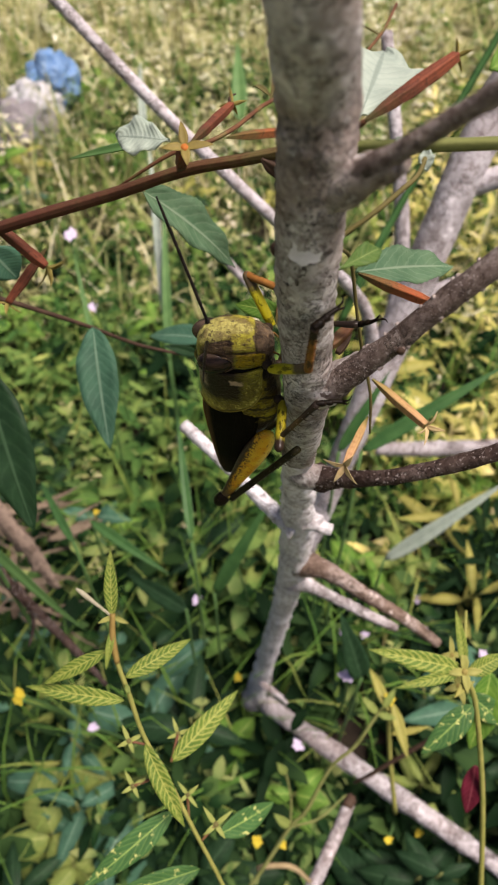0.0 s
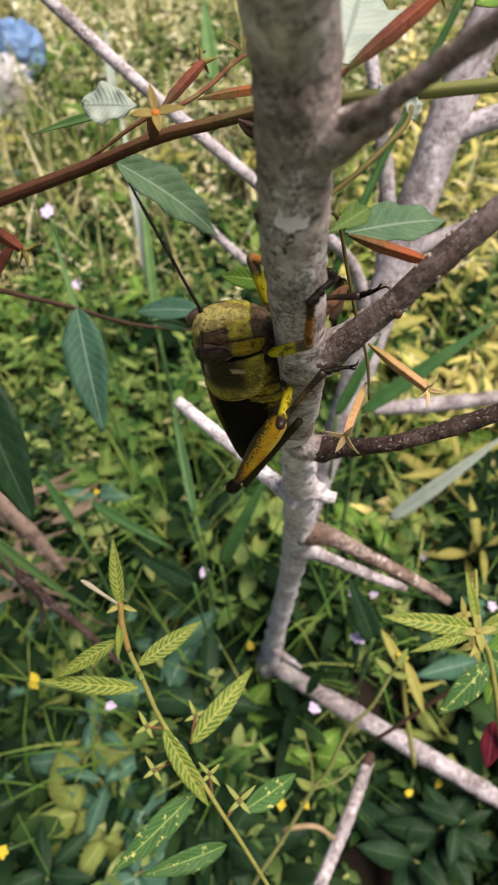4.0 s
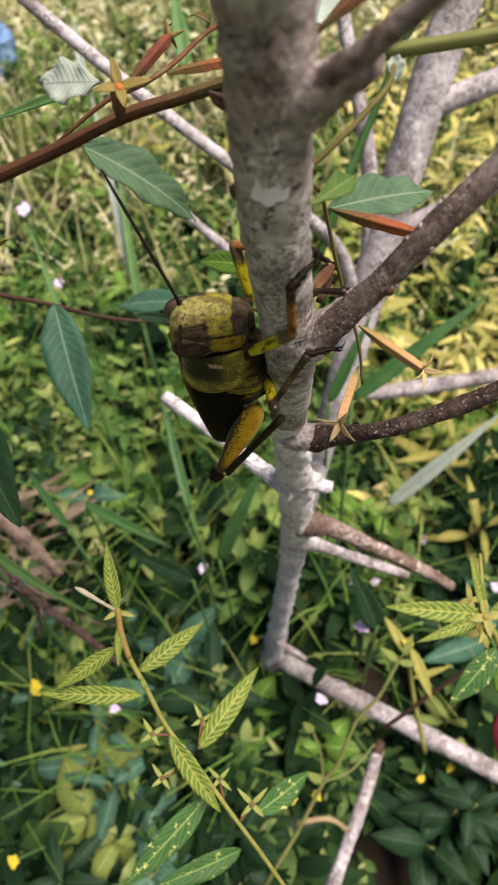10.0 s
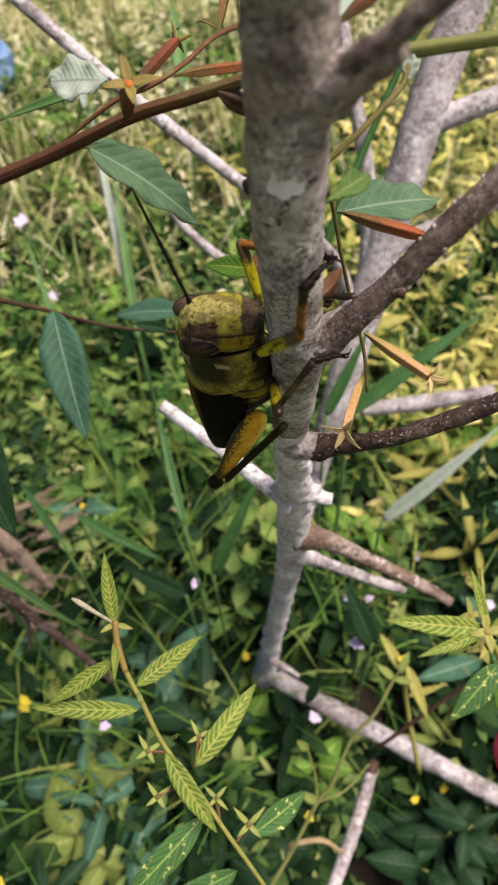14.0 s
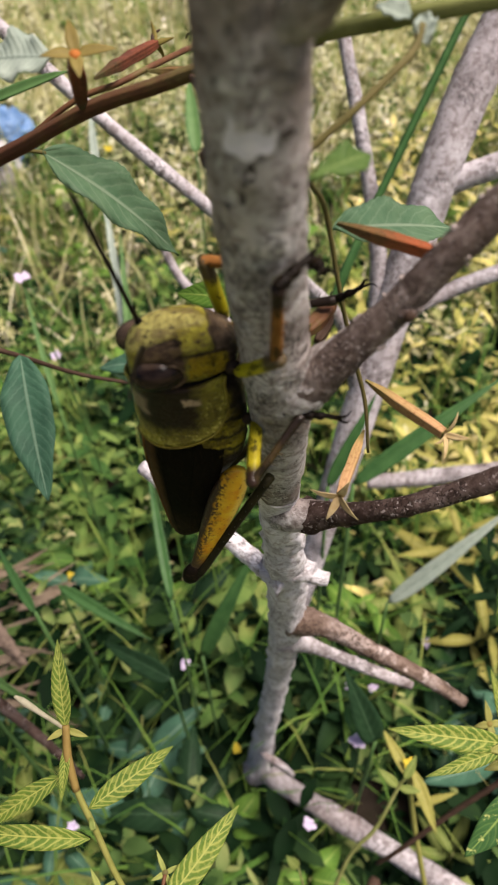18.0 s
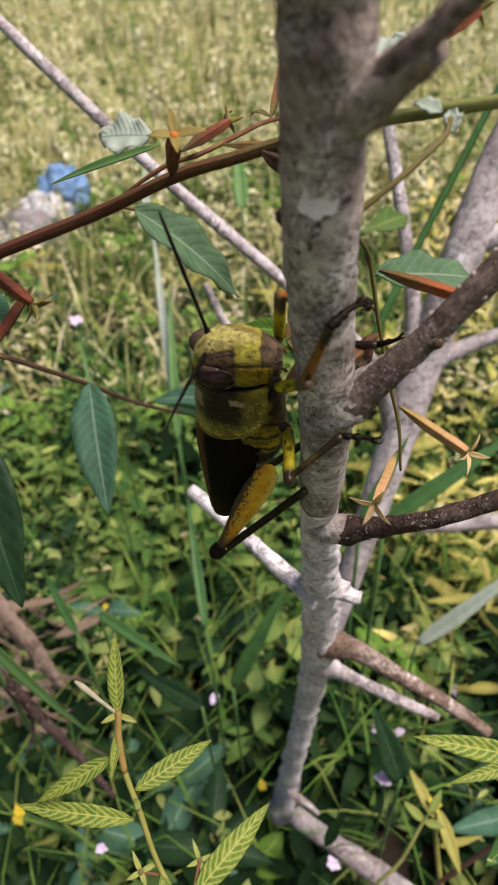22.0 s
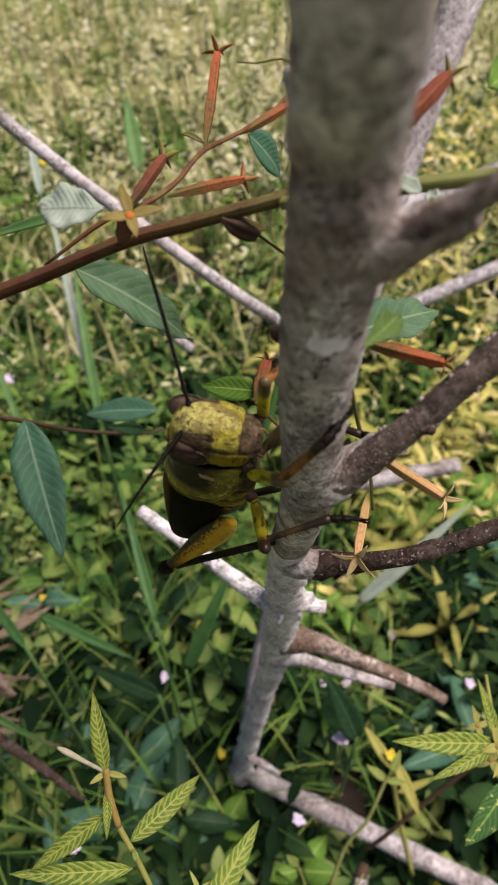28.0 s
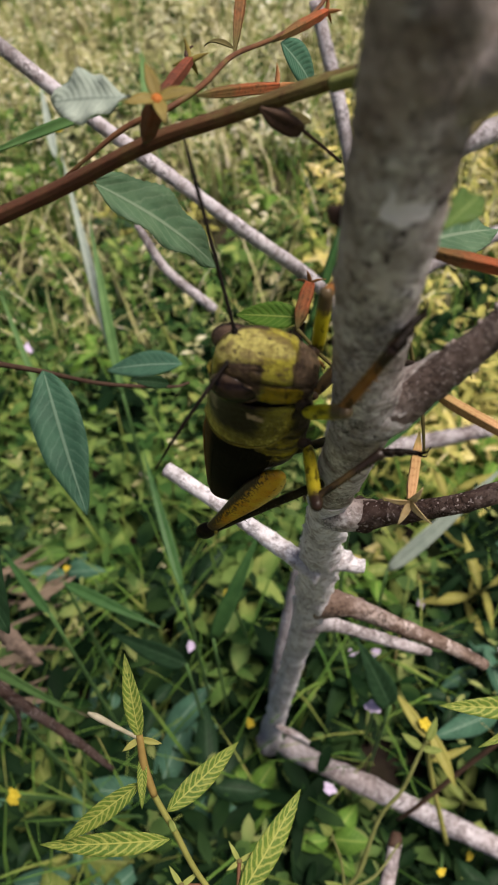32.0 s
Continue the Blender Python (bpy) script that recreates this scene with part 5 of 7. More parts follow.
def build_hopper():
    root = thing("grasshopper", (0, 0, 0), "large yellow and dark brown grasshopper clinging to the grey trunk", "grasshopper")
    root.matrix_world = hopper_at(HOPPER_ROWS[0])
    head_m, pro_m, fem_m = head_material(), pronotum_material(), femur_material()
    side_m = thorax_material()
    dark_m = insect_shade("blackish_abdomen", (0.02, 0.014, 0.009), (0.045, 0.03, 0.018), (0.05, 0.035, 0.018), 900, 0.5, 0.08)
    wing_m = wing_material()
    eye_m = eye_material()
    jaw_m = insect_shade("brown_mouthparts", (0.07, 0.045, 0.026), (0.15, 0.105, 0.065), (0.03, 0.02, 0.012))
    thigh_m = {"fore": leg_material("yellow_fore_thigh", (0.34, 0.31, 0.010), (0.43, 0.39, 0.016), 7.0, (0.075, 0.056, 0.03)), "middle": leg_material("yellow_middle_thigh", (0.24, 0.20, 0.010), (0.33, 0.29, 0.014), 7.6, (0.018, 0.010, 0.006), 1200)}
    shin_m = {"fore": leg_material("orange_brown_shin", (0.16, 0.065, 0.015), (0.22, 0.10, 0.024), 10.5, (0.02, 0.012, 0.009)), "middle": leg_material("dark_olive_shin", (0.022, 0.015, 0.007), (0.055, 0.037, 0.014), 6.5, (0.016, 0.011, 0.008))}
    leg_b = insect_shade("brown_leg", (0.13, 0.068, 0.022), (0.19, 0.11, 0.035), (0.05, 0.03, 0.015))
    leg_k = insect_shade("blackish_leg", (0.004, 0.003, 0.002), (0.010, 0.007, 0.005), (0.03, 0.02, 0.012), 900, 0.45, 0.06)
    shank_m = insect_shade("dark_green_shin", (0.008, 0.008, 0.004), (0.018, 0.016, 0.007), (0.014, 0.010, 0.007), 700, 0.45, 0.06)
    edge_m = insect_shade("orange_brown_wing_edge", (0.10, 0.045, 0.012), (0.16, 0.085, 0.025), (0.02, 0.012, 0.008))
    black = insect_shade("black_feeler", (0.008, 0.007, 0.007), (0.016, 0.013, 0.012), (0.03, 0.025, 0.02))
    rim_m = insect_shade("pale_rim", (0.15, 0.12, 0.02), (0.24, 0.20, 0.04), (0.06, 0.045, 0.012))
    # head: rings from the crown down to the mouth, with creases at the cheek and the face
    rings = []
    shape = ((0.5, 3.2, 1.2, 7.6), (-0.8, 5.2, 2.6, 7.2), (-1.4, 7.0, 3.6, 6.0), (-1.6, 8.1, 4.4, 4.2), (-1.6, 8.6, 4.9, 2.0), (-1.5, 8.5, 5.1, -0.5), (-1.2, 7.8, 5.0, -3.0), (-0.8, 6.6, 4.4, -5.2), (-0.2, 5.2, 3.6, -7.0), (1.0, 4.0, 2.0, -8.0))
    for back, front, half, z in spline(shape, 46):
        ring = []
        for j in range(64):
            a = 2 * math.pi * j / 64
            c, s = math.cos(a), math.sin(a)
            e = 0.8
            q = Vector(((back + front) / 2 + (front - back) / 2 * math.copysign(abs(c) ** e, c), half * math.copysign(abs(s) ** e, s), z))
            dent = 0.16 * noise.noise(q * 0.8) + 0.07 * noise.noise(q * 2.2)
            if abs(q.y) > 1.2:
                dent -= 0.36 * math.exp(-(((q.x - abs(q.y) - 1.4) / 0.36) ** 2)) * (1 if z < 0.8 else 0)
                dent += 0.32 * math.exp(-(((q.x - abs(q.y) - 5.9) / 0.6) ** 2)) * (1 if z > -4 else 0)
            dent -= 0.30 * math.exp(-(((z + 4.5) / 0.35) ** 2)) * (1 if q.x > 2.6 else 0)
            ring.append(q + Vector((c * 0.6, s, 0)) * dent)
        rings.append(ring)
    head = part("head", loft(rings), head_m, root, "yellow head with brown face", local=True)
    for e in (-1, 1):
        part("compound_eye", egg((2.9, -4.0, 3.7) if e < 0 else (3.0, 3.7, 5.0), (2.6, 2.4, 3.7), 28, 18), eye_m, head, "glossy dark brown eye", local=True)
        ec = Vector((2.9, -4.0, 3.7) if e < 0 else (3.0, 3.7, 5.0))
        arc = [ec + Vector((2.6 * math.cos(a), e * 1.0, 3.7 * math.sin(a))) for a in spread(3.6, 5.9, 15)]
        part("eye_rim", tube(bmesh.new(), [(*(q * MM), 0.15 * MM) for q in arc], n=30, seg=6), jaw_m, head, "pale brown rim under the eye", local=True)
        part("mandible", egg((3.1, e * 2.0, -6.2), (1.4, 1.4, 1.4)), jaw_m, head, "brown jaw", local=True)
        bm = tube(bmesh.new(), [(q[0] * MM, e * q[1] * MM, q[2] * MM, 0.22 * MM) for q in ((3.4, 2.2, -6.6), (3.2, 2.4, -7.8), (2.0, 2.2, -8.8))], n=8, seg=7)
        part("palp", bm, leg_b, head, local=True)
    part("labrum", egg((5.0, 0, -5.6), (0.8, 1.8, 1.4)), jaw_m, head, "brown upper lip", local=True)

    def saddle(u, v):
        a = v * radians(130)
        rear = -14.3 + 4.6 * abs(v) ** 1.7 + 3.2 * max(0.0, (abs(v) - 0.8) / 0.2) ** 2
        x = 0.4 + (rear - 0.4) * u
        w, h = 5.7 + 0.5 * u, 7.9 + 0.3 * math.cos(u * 9) * (1 - u)
        keel = 0.5 * max(0.0, 1 - abs(v) * 7)
        lip = 0.35 * max(0.0, (u - 0.86) / 0.14)
        return (x, math.sin(a) * (w + lip), math.cos(a) * (h + keel + lip) - 0.2), (0, math.sin(a), math.cos(a))

    pro = part("pronotum", shell(saddle, spread(0, 1, 16), spread(-1, 1, 41), 0.5), pro_m, root, "olive collar with a pale rim", local=True)
    rim = [saddle(1.0, v) for v in spread(-1, 1, 25)]
    for e in (-1, 1):
        low = [saddle(u, e) for u in spread(1.0, 0.05, 12)]
        part("rim", tube(bmesh.new(), [(p[0] * MM, p[1] * MM, p[2] * MM, 0.2 * MM) for p, _ in low], n=24, seg=6), rim_m, pro, local=True)
    part("rim", tube(bmesh.new(), [(p[0] * MM, p[1] * MM, p[2] * MM, 0.17 * MM) for p, _ in rim], n=60, seg=6), rim_m, pro, local=True)

    def body_rings(rows):
        return [[(x, w * math.cos(2 * math.pi * j / 24), zc + h * math.sin(2 * math.pi * j / 24)) for j in range(24)] for x, w, h, zc in rows]

    part("thorax", loft(body_rings([(-0.5, 4.4, 6.2, -0.8), (-4, 5.0, 7.2, -1.0), (-8, 5.4, 7.8, -1.2), (-11, 5.2, 7.6, -1.2), (-11.6, 5.5, 7.9, -1.2), (-15, 5.6, 8.0, -1.2), (-18.5, 5.2, 7.7, -1.2), (-19, 5.5, 7.9, -1.2), (-23, 5.3, 7.4, -1), (-26, 4.6, 6.2, -0.6)])), side_m, root, "olive side of the chest", local=True)
    segs = []
    for k in range(8):
        x, s = -25 - 2.9 * k, 1 - 0.085 * k
        segs += [(x, 4.6 * s, 5.6 * s, -0.3 + 0.35 * k), (x - 2.4, 4.7 * s, 5.7 * s, -0.3 + 0.35 * k), (x - 2.65, 4.3 * s, 5.2 * s, -0.2 + 0.35 * k)]
    segs.append((-48.5, 0.8, 1.0, 2.6))
    part("abdomen", loft(body_rings(segs)), dark_m, root, "dark ringed abdomen", local=True)
    for e in (-1, 1):

        def tegmen(u, v):
            a = e * radians(4 + v * (122 - 34 * u))
            w = 5.5 + 0.6 * min(1.0, u * 5) - 2.3 * u**2.2
            h = 7.5 + 0.9 * min(1.0, u * 5) - 2.9 * u**1.6
            x = -11 - 38.5 * u + 3.5 * v * v * u**4 - 4.0 * v * v * (1 - u) ** 2
            return (x, math.sin(a) * w, math.cos(a) * h + 1.6 * u), (0, math.sin(a), math.cos(a))

        wing = part("wing_case", shell(tegmen, spread(0, 1, 26), spread(0, 1, 11), 0.22), wing_m, root, "dark brown folded wing case", local=True)
        for v in (0.02, 0.35, 0.68, 0.98):
            pts = [tegmen(u, v) for u in spread(0.02, 0.98, 9)]
            part("wing_vein", tube(bmesh.new(), [((p[0]) * MM, p[1] * MM, p[2] * MM, (0.30 if v < 0.1 else 0.09) * MM) for p, _ in pts], n=20, seg=5), edge_m if v < 0.1 else wing_m, wing, local=True)
    # hind legs: the thigh stays with the body
    for e in (-1, 1):
        hip, knee = Vector((-24, e * 5.5, -6.0)) * MM, Vector((-51.8, 5.0 if e > 0 else -10.0, 4.0 if e > 0 else 6.5)) * MM
        m = aim(hip, knee, (-0.3, 0, 1))
        ln = (knee - hip).length / MM
        bm = limb([(-0.5, 1.2, 0), (2, 2.5, 0), (6, 3.05, 0), (12, 2.85, 0), (20, 1.95, 0), (27, 1.35, 0), (31, 1.3, 0), (ln, 1.5, 0), (ln + 1.6, 1.0, 0)], 20, 40, 0.6)
        bmesh.ops.rotate(bm, cent=(0, 0, 0), matrix=Matrix.Rotation(radians(-45), 3, "Y"), verts=bm.verts)
        f = part("hind_femur", bm, fem_m, root, "yellow hind thigh with a black upper edge", local=True)
        f.matrix_basis = m
        bm = egg((0, ln - 0.6, 0.2), (1.45, 3.2, 2.0), 16, 12)
        part("knee", bm, leg_k, f, "black knee", local=True)
        part("knee_spot", egg((-0.9, ln - 3.4, -1.0), (0.4, 0.6, 0.4), 10, 8), rim_m, f, "whitish joint spot", local=True)
        t = part("hind_tibia", limb([(0, 1.0, 0), (2, 0.95, 0), (14, 0.85, 0), (29, 0.9, 0)], 10, 18, 1.0, 9), shank_m, root, "dark spiny hind shin", local=True)
        t.matrix_basis = aim(knee, Vector((-30, e * 6.0, -15)) * MM, (-1, 0, 0))
        if e < 0:
            limbs["hind"] = (f, t, hip, knee)
    # right fore and middle legs, moved joint by joint; the far pair stays with the body
    for kind, hip, l1, l2, foot in (("fore", (2.0, 5.6, -7.4), 10.8, 15.0, (6, 5, -19)), ("middle", (-11, 5.6, -9.4), 10.4, 12.5, (-3, 9, -21))):
        for e in (-1, 1):
            hp = Vector((hip[0], e * hip[1], hip[2])) * MM
            part("coxa", egg((hip[0], e * (hip[1] - 1.0), hip[2] + 0.8), (1.1, 1.0, 1.2)), dark_m, root, local=True)
            f = part(kind + "_femur", limb([(-0.5, 0.8, 0), (1.5, 1.05, 0), (l1 * 0.6, 1.08, 0), (l1 - 0.6, 1.05, 0), (l1 + 0.3, 0.9, 0), (l1 + 0.8, 0.5, 0)], 14, 18), thigh_m[kind] if e < 0 or kind == "fore" else shin_m["middle"], root, "yellow thigh", local=True)
            t = part(kind + "_tibia", limb([(-0.2, 0.95, 0), (1.5, 0.85, 0), (l2 * 0.7, 0.75, 0), (l2, 0.85, 0)] if kind == "fore" else [(-0.2, 0.8, 0), (1.5, 0.62, 0), (l2 * 0.6, 0.62, 0), (l2, 0.85, 0)], 10, 14, 1.0, 5), shin_m[kind], root, "brown shin", local=True)
            g = 1.05 if kind == "fore" else 0.85
            foot_bm = limb([(-0.5, 0.6 * g, 0), (1.0, 0.85 * g, 0.1), (1.6, 0.6 * g, 0), (2.6, 0.75 * g, 0.1), (3.2, 0.5 * g, 0), (5.2, 0.45 * g, 0.3)], 10, 24)
            for s in (-1, 1):
                tube(foot_bm, [(s * 0.2 * MM, 5.0 * MM, 0.3 * MM, 0.26 * MM), (s * 0.8 * MM, 6.2 * MM, 0.5 * MM, 0.2 * MM), (s * 1.2 * MM, 6.9 * MM, -0.3 * MM, 0.05 * MM)], n=6, seg=6)
            k = part(kind + "_foot", foot_bm, leg_k, root, "dark clawed foot", local=True)
            ft = Vector((foot[0], e * foot[1], foot[2])) * MM
            if e < 0 or kind == "fore":
                limbs[kind if e < 0 else "far_fore"] = (f, t, k, hp, l1, l2)
            else:
                mid = (hp + ft) / 2 + Vector((2, 4, 1)) * MM
                f.matrix_basis, t.matrix_basis = aim(hp, mid, (0, 1, 0)), aim(mid, ft, (0, 1, 0))
                end = mid + (ft - mid).normalized() * l2 * MM
                k.matrix_basis = aim(end, end + Vector((4, -2, -4)) * MM, (0, 1, 0))
    fl = part("feeler", limb([(0, 0.62, 0), (1.0, 0.50, 0), (1.6, 0.33, 0), (14, 0.33, 0), (24, 0.28, 0), (27, 0.15, 0)], 8, 40), black, root, "long black feeler", local=True)
    limbs["feeler"] = fl
    fr = part("feeler", limb([(0, 0.55, 0), (1.2, 0.38, 0), (8, 0.32, 0.8), (14, 0.24, 2.2), (18, 0.12, 4.0)], 8, 40), leg_k, root, "long dark brown feeler", local=True)
    limbs["right_feeler"] = fr
    return root


limbs = {}
hopper = build_hopper()

# ---- the red-stemmed water primrose growing behind the trunk ----


def star_flower(root, centre, size, facing, spin=0.0, mats=None, petals=4, label="ochre four-pointed flower", cup=0.35, plump=0.38, mid=0.38):
    """Pointed sepals round a small hub; place in quarter metres."""
    mats = mats or (SEPAL, SEPAL_EYE)
    c = Q(*centre)
    z = Vector(facing).normalized()
    x = z.orthogonal().normalized()
    hub = bmesh.new()
    bmesh.ops.create_uvsphere(hub, u_segments=12, v_segments=8, radius=size * 0.17 * METRES)
    bmesh.ops.transform(hub, matrix=Matrix.Translation(c) @ aim((0, 0, 0), x, z) @ Matrix.Diagonal((1, 1, 0.7, 1)), verts=hub.verts)
    h = part("flower", hub, mats[1], root, label)
    for k in range(petals):
        a = spin + 2 * math.pi * k / petals
        d = x * math.cos(a) + z.cross(x) * math.sin(a)
        bm = blade(bmesh.new(), aim(c, c + d + z * cup, z), size * METRES * (0.95 + 0.2 * math.sin(k * 2.3 + spin)), size * plump * METRES, bend=0.5, fold=0.3, n=7, cross=2, shape=mid, thick=0.0001)
        part("sepal", bm, mats[0], h)
    return h


def pod(root, a, b, r, mat, label, bend=0.0, star=0.0, facing=None):
    p = part("capsule", capsule(a, b, r, bend), mat, root, label)
    if star:
        d = (Q(*b) - Q(*a)).normalized()
        z = facing or d
        c = Q(*b)
        for k in range(4):
            x = z.orthogonal().normalized()
            an = k * math.pi / 2 + 0.5
            o = x * math.cos(an) + z.cross(x) * math.sin(an)
            bm = blade(bmesh.new(), aim(c, c + o * 0.8 + z * (0.7 + 0.4 * math.sin(k * 2.0)), z), star * METRES * (1 + 0.25 * math.sin(k * 3.1)), star * 0.28 * METRES, bend=0.6, fold=0.3, n=6, cross=2, shape=0.3, thick=0.0001)
            part("sepal", bm, SEPAL_PINK if mat is POD else SEPAL if mat is not POD_TAN else SEPAL_TAN, p)
    return p


def twig(root, pts, mat, label="", name="twig", **how):
    return part(name, rod(pts, n=how.pop("n", 26), seg=how.pop("seg", 9), **how), mat, root, label)


def build_primrose():
    root = thing("water_primrose", Q(-.25, .6, .2), "red-stemmed water primrose with seed capsules and green leaves", "plant")
    twig(root, [(-0.3011, 0.7200, 0.2058, .0060), (-0.2241, 0.6800, 0.2150, .0057), (-0.1224, 0.6350, 0.2262, .0052), (-0.0535, 0.5920, 0.2308, .0048), (-0.0089, 0.5700, 0.2299, .0045), (0.0268, 0.5500, 0.2284, .0045), (0.0564, 0.5370, 0.2280, .0044), (0.0831, 0.5270, 0.2250, .0043)], STEM_TWO, "reddish-brown main stem", "stem", n=40, seg=14, ridge=4, rough=.06, freq=200)
    twig(root, [(0.0472, 0.5320, 0.2218, .0038), (0.0589, 0.5220, 0.2188, .0043), (0.0743, 0.5120, 0.2158, .0044), (0.1254, 0.4870, 0.2068, .0044), (0.1677, 0.4720, 0.2018, .0042), (0.2084, 0.4550, 0.1959, .004)], STEM_GREEN, "green upper stem", "stem", n=40, seg=14, ridge=4, rough=.06, freq=200)
    star_flower(root, (-0.0474, 0.5240, 0.2211), .0195, TO_VIEW + Vector((0.15, 0, .35)), 0.9, (SEPAL_RUST, SEPAL_EYE))
    pod(root, (-0.0576, 0.5900, 0.2300), (-0.0481, 0.5270, 0.2207), .0048, POD_DARK, "short dark capsule")
    pod(root, (-0.0504, 0.6000, 0.2551), (-0.0159, 0.6780, 0.3276), .0041, POD_DARK, "dark red seed capsule", .004, .016)
    twig(root, [(-0.0176, 0.6780, 0.3297, .0018), (-0.0170, 0.6780, 0.3352, .0014), (-0.0116, 0.6780, 0.3385, .0007)], STEM_BROWN, "black withered tip", "style", n=8, seg=6)
    bm = leaf((-0.0607, 0.5500, 0.2374), (-0.1077, 0.5550, 0.2477), .030, bend=.35, fold=.18, n=16, wave=1.0, shape=.6, tip=0)
    part("leaf", bm, LEAF_PALE, root, "pale upturned leaf")
    bm = leaf((-0.0672, 0.6000, 0.2614), (-0.1776, 0.6600, 0.2713), .0085, bend=.15, fold=.3, n=12)
    part("leaf", bm, GRASS, root, "narrow green leaf")
    bm = leaf((-0.0985, 0.6480, 0.2345), (0.0095, 0.7200, 0.1871), .046, TO_VIEW + Vector((.25, .0, .45)), bend=.50, fold=.34, n=72, wave=.6, shape=.42, teeth=24)
    part("leaf", bm, LEAF_GREEN, root, "broad grey-green leaf with side veins")
    twig(root, [(-0.1141, 0.6320, 0.2272, .0018), (-0.1060, 0.6400, 0.2320, .0016), (-0.0960, 0.6490, 0.2340, .0013)], STEM_OLIVE, "", "leaf_stalk", n=8, seg=6)
    # the side twig with upright capsules
    twig(root, [(-0.1197, 0.6550, 0.2411, .0012), (-0.0710, 0.6350, 0.2619, .0020), (-0.0398, 0.6300, 0.2692, .0021), (-0.0115, 0.6400, 0.2886, .0021), (0.0200, 0.7000, 0.3404, .0021), (0.0652, 0.7500, 0.3802, .0020), (0.1152, 0.8000, 0.4288, .0019), (0.1586, 0.8400, 0.4894, .002), (0.1829, 0.8600, 0.5393, .0018)], STEM_RED, "thin reddish side twig", n=40)
    pod(root, (0.0222, 0.7100, 0.3461), (0.0483, 0.7240, 0.4412), .0044, POD, "upright orange-red capsule", 0, .018)
    pod(root, (-0.0189, 0.6200, 0.2706), (0.0497, 0.7000, 0.3121), .0042, POD, "pinkish red capsule", .004, .017)
    pod(root, (0.0620, 0.7500, 0.3772), (0.1270, 0.8000, 0.4283), .0042, POD, "orange-red capsule", -.002, .015)
    bm = leaf((0.0230, 0.7100, 0.3517), (-0.0017, 0.7500, 0.4015), .006, bend=.6, fold=.3)
    part("leaf", bm, STEM_OLIVE, root, "narrow olive bract")
    bm = leaf((0.0718, 0.7600, 0.3813), (0.1231, 0.8200, 0.3616), .035, bend=.4, fold=.2, n=16)
    part("leaf", bm, LEAF_BLUE, root, "blue-green leaf")
    twig(root, [(0.1586, 0.8400, 0.4894, .0012), (0.1350, 0.8400, 0.5011, .0012), (0.1084, 0.8500, 0.5051, .001), (0.0885, 0.8600, 0.5144, .0008)], STEM_OLIVE, "", n=12, seg=6)
    pod(root, (0.0106, 0.5550, 0.2250), (0.0347, 0.5700, 0.2175), .0062, STEM_BROWN, "withered brown bud")
    bm = leaf((0.0245, 0.5600, 0.2200), (0.0434, 0.5650, 0.2198), .008, bend=.4, fold=.3)
    part("leaf", bm, STEM_OLIVE, root, "withered bract")
    twig(root, [(0.0306, 0.5650, 0.2189, .0012), (0.0486, 0.5800, 0.2096, .0011), (0.0612, 0.5900, 0.2025, .001)], STEM_BROWN, "", n=10, seg=6)
    # capsules at the far left of the stem
    pod(root, (-0.2617, 0.7000, 0.2265), (-0.2073, 0.7200, 0.1824), .0053, POD_DARK, "dark red capsule", 0, .03)
    pod(root, (-0.2131, 0.7400, 0.2066), (-0.2599, 0.7600, 0.1541), .0053, POD_DARK, "dark red capsule", 0, .02)
    # capsules and leaves to the right of the trunk
    pod(root, (0.0747, 0.4500, 0.2066), (0.1421, 0.4800, 0.2646), .0046, POD_DARK, "large dark red capsule", -.003, .012)
    twig(root, [(0.0747, 0.4500, 0.2066, .002), (0.0660, 0.4800, 0.2100, .002), (0.0589, 0.5220, 0.2201, .002)], STEM_RED, "", n=8, seg=6)
    bm = leaf((0.0790, 0.5000, 0.2310), (0.1150, 0.5500, 0.3300), .066, bend=.4, fold=.16, n=24, wave=.7, shape=.62, tip=0)
    part("leaf", bm, LEAF_PALE, root, "broad pale leaf seen from beneath")
    bm = leaf((0.1650, 0.4800, 0.2560), (0.2400, 0.5000, 0.3000), .030, bend=.3, fold=.25, n=14)
    part("leaf", bm, LEAF_FRESH, root, "fresh green leaf")
    bm = leaf((0.1197, 0.4770, 0.1987), (0.1222, 0.4750, 0.1856), .012, bend=.9, fold=.4, n=10, wave=1.5)
    part("leaf", bm, LEAF_PALE, root, "small curled pale leaf")
    bm = leaf((0.1161, 0.4800, 0.1997), (0.1006, 0.4800, 0.2130), .011, bend=.7, fold=.3, n=10, wave=1.0)
    part("leaf", bm, LEAF_PALE, root, "small curled pale leaf")
    twig(root, [(0.1200, 0.4770, 0.1944, .0019), (0.1154, 0.4780, 0.1831, .0019), (0.1037, 0.4790, 0.1724, .0019), (0.0869, 0.4820, 0.1591, .0019), (0.0675, 0.4890, 0.1467, .0019), (0.0615, 0.4915, 0.1424, .0018)], STEM_OLIVE, "thin arching twig", n=24)
    bm = leaf((0.0537, 0.4400, 0.1079), (0.0893, 0.4600, 0.1312), .0155, bend=.25, fold=.25, n=40, wave=.8, shape=.7, tip=0, teeth=13)
    part("leaf", bm, LEAF_MID, root, "chewed fresh green leaf")
    # hanging twig with dry capsules
    twig(root, [(0.0625, 0.4920, 0.1434, .0014), (0.0699, 0.5300, 0.1476, .0015), (0.0842, 0.5750, 0.1500, .0017), (0.0950, 0.6150, 0.1168, .0016), (0.1070, 0.6550, 0.0822, .0017), (0.1199, 0.6900, 0.0477, .0016), (0.1231, 0.7120, 0.0102, .0011)], STEM_OLIVE, "hanging olive twig", n=30)
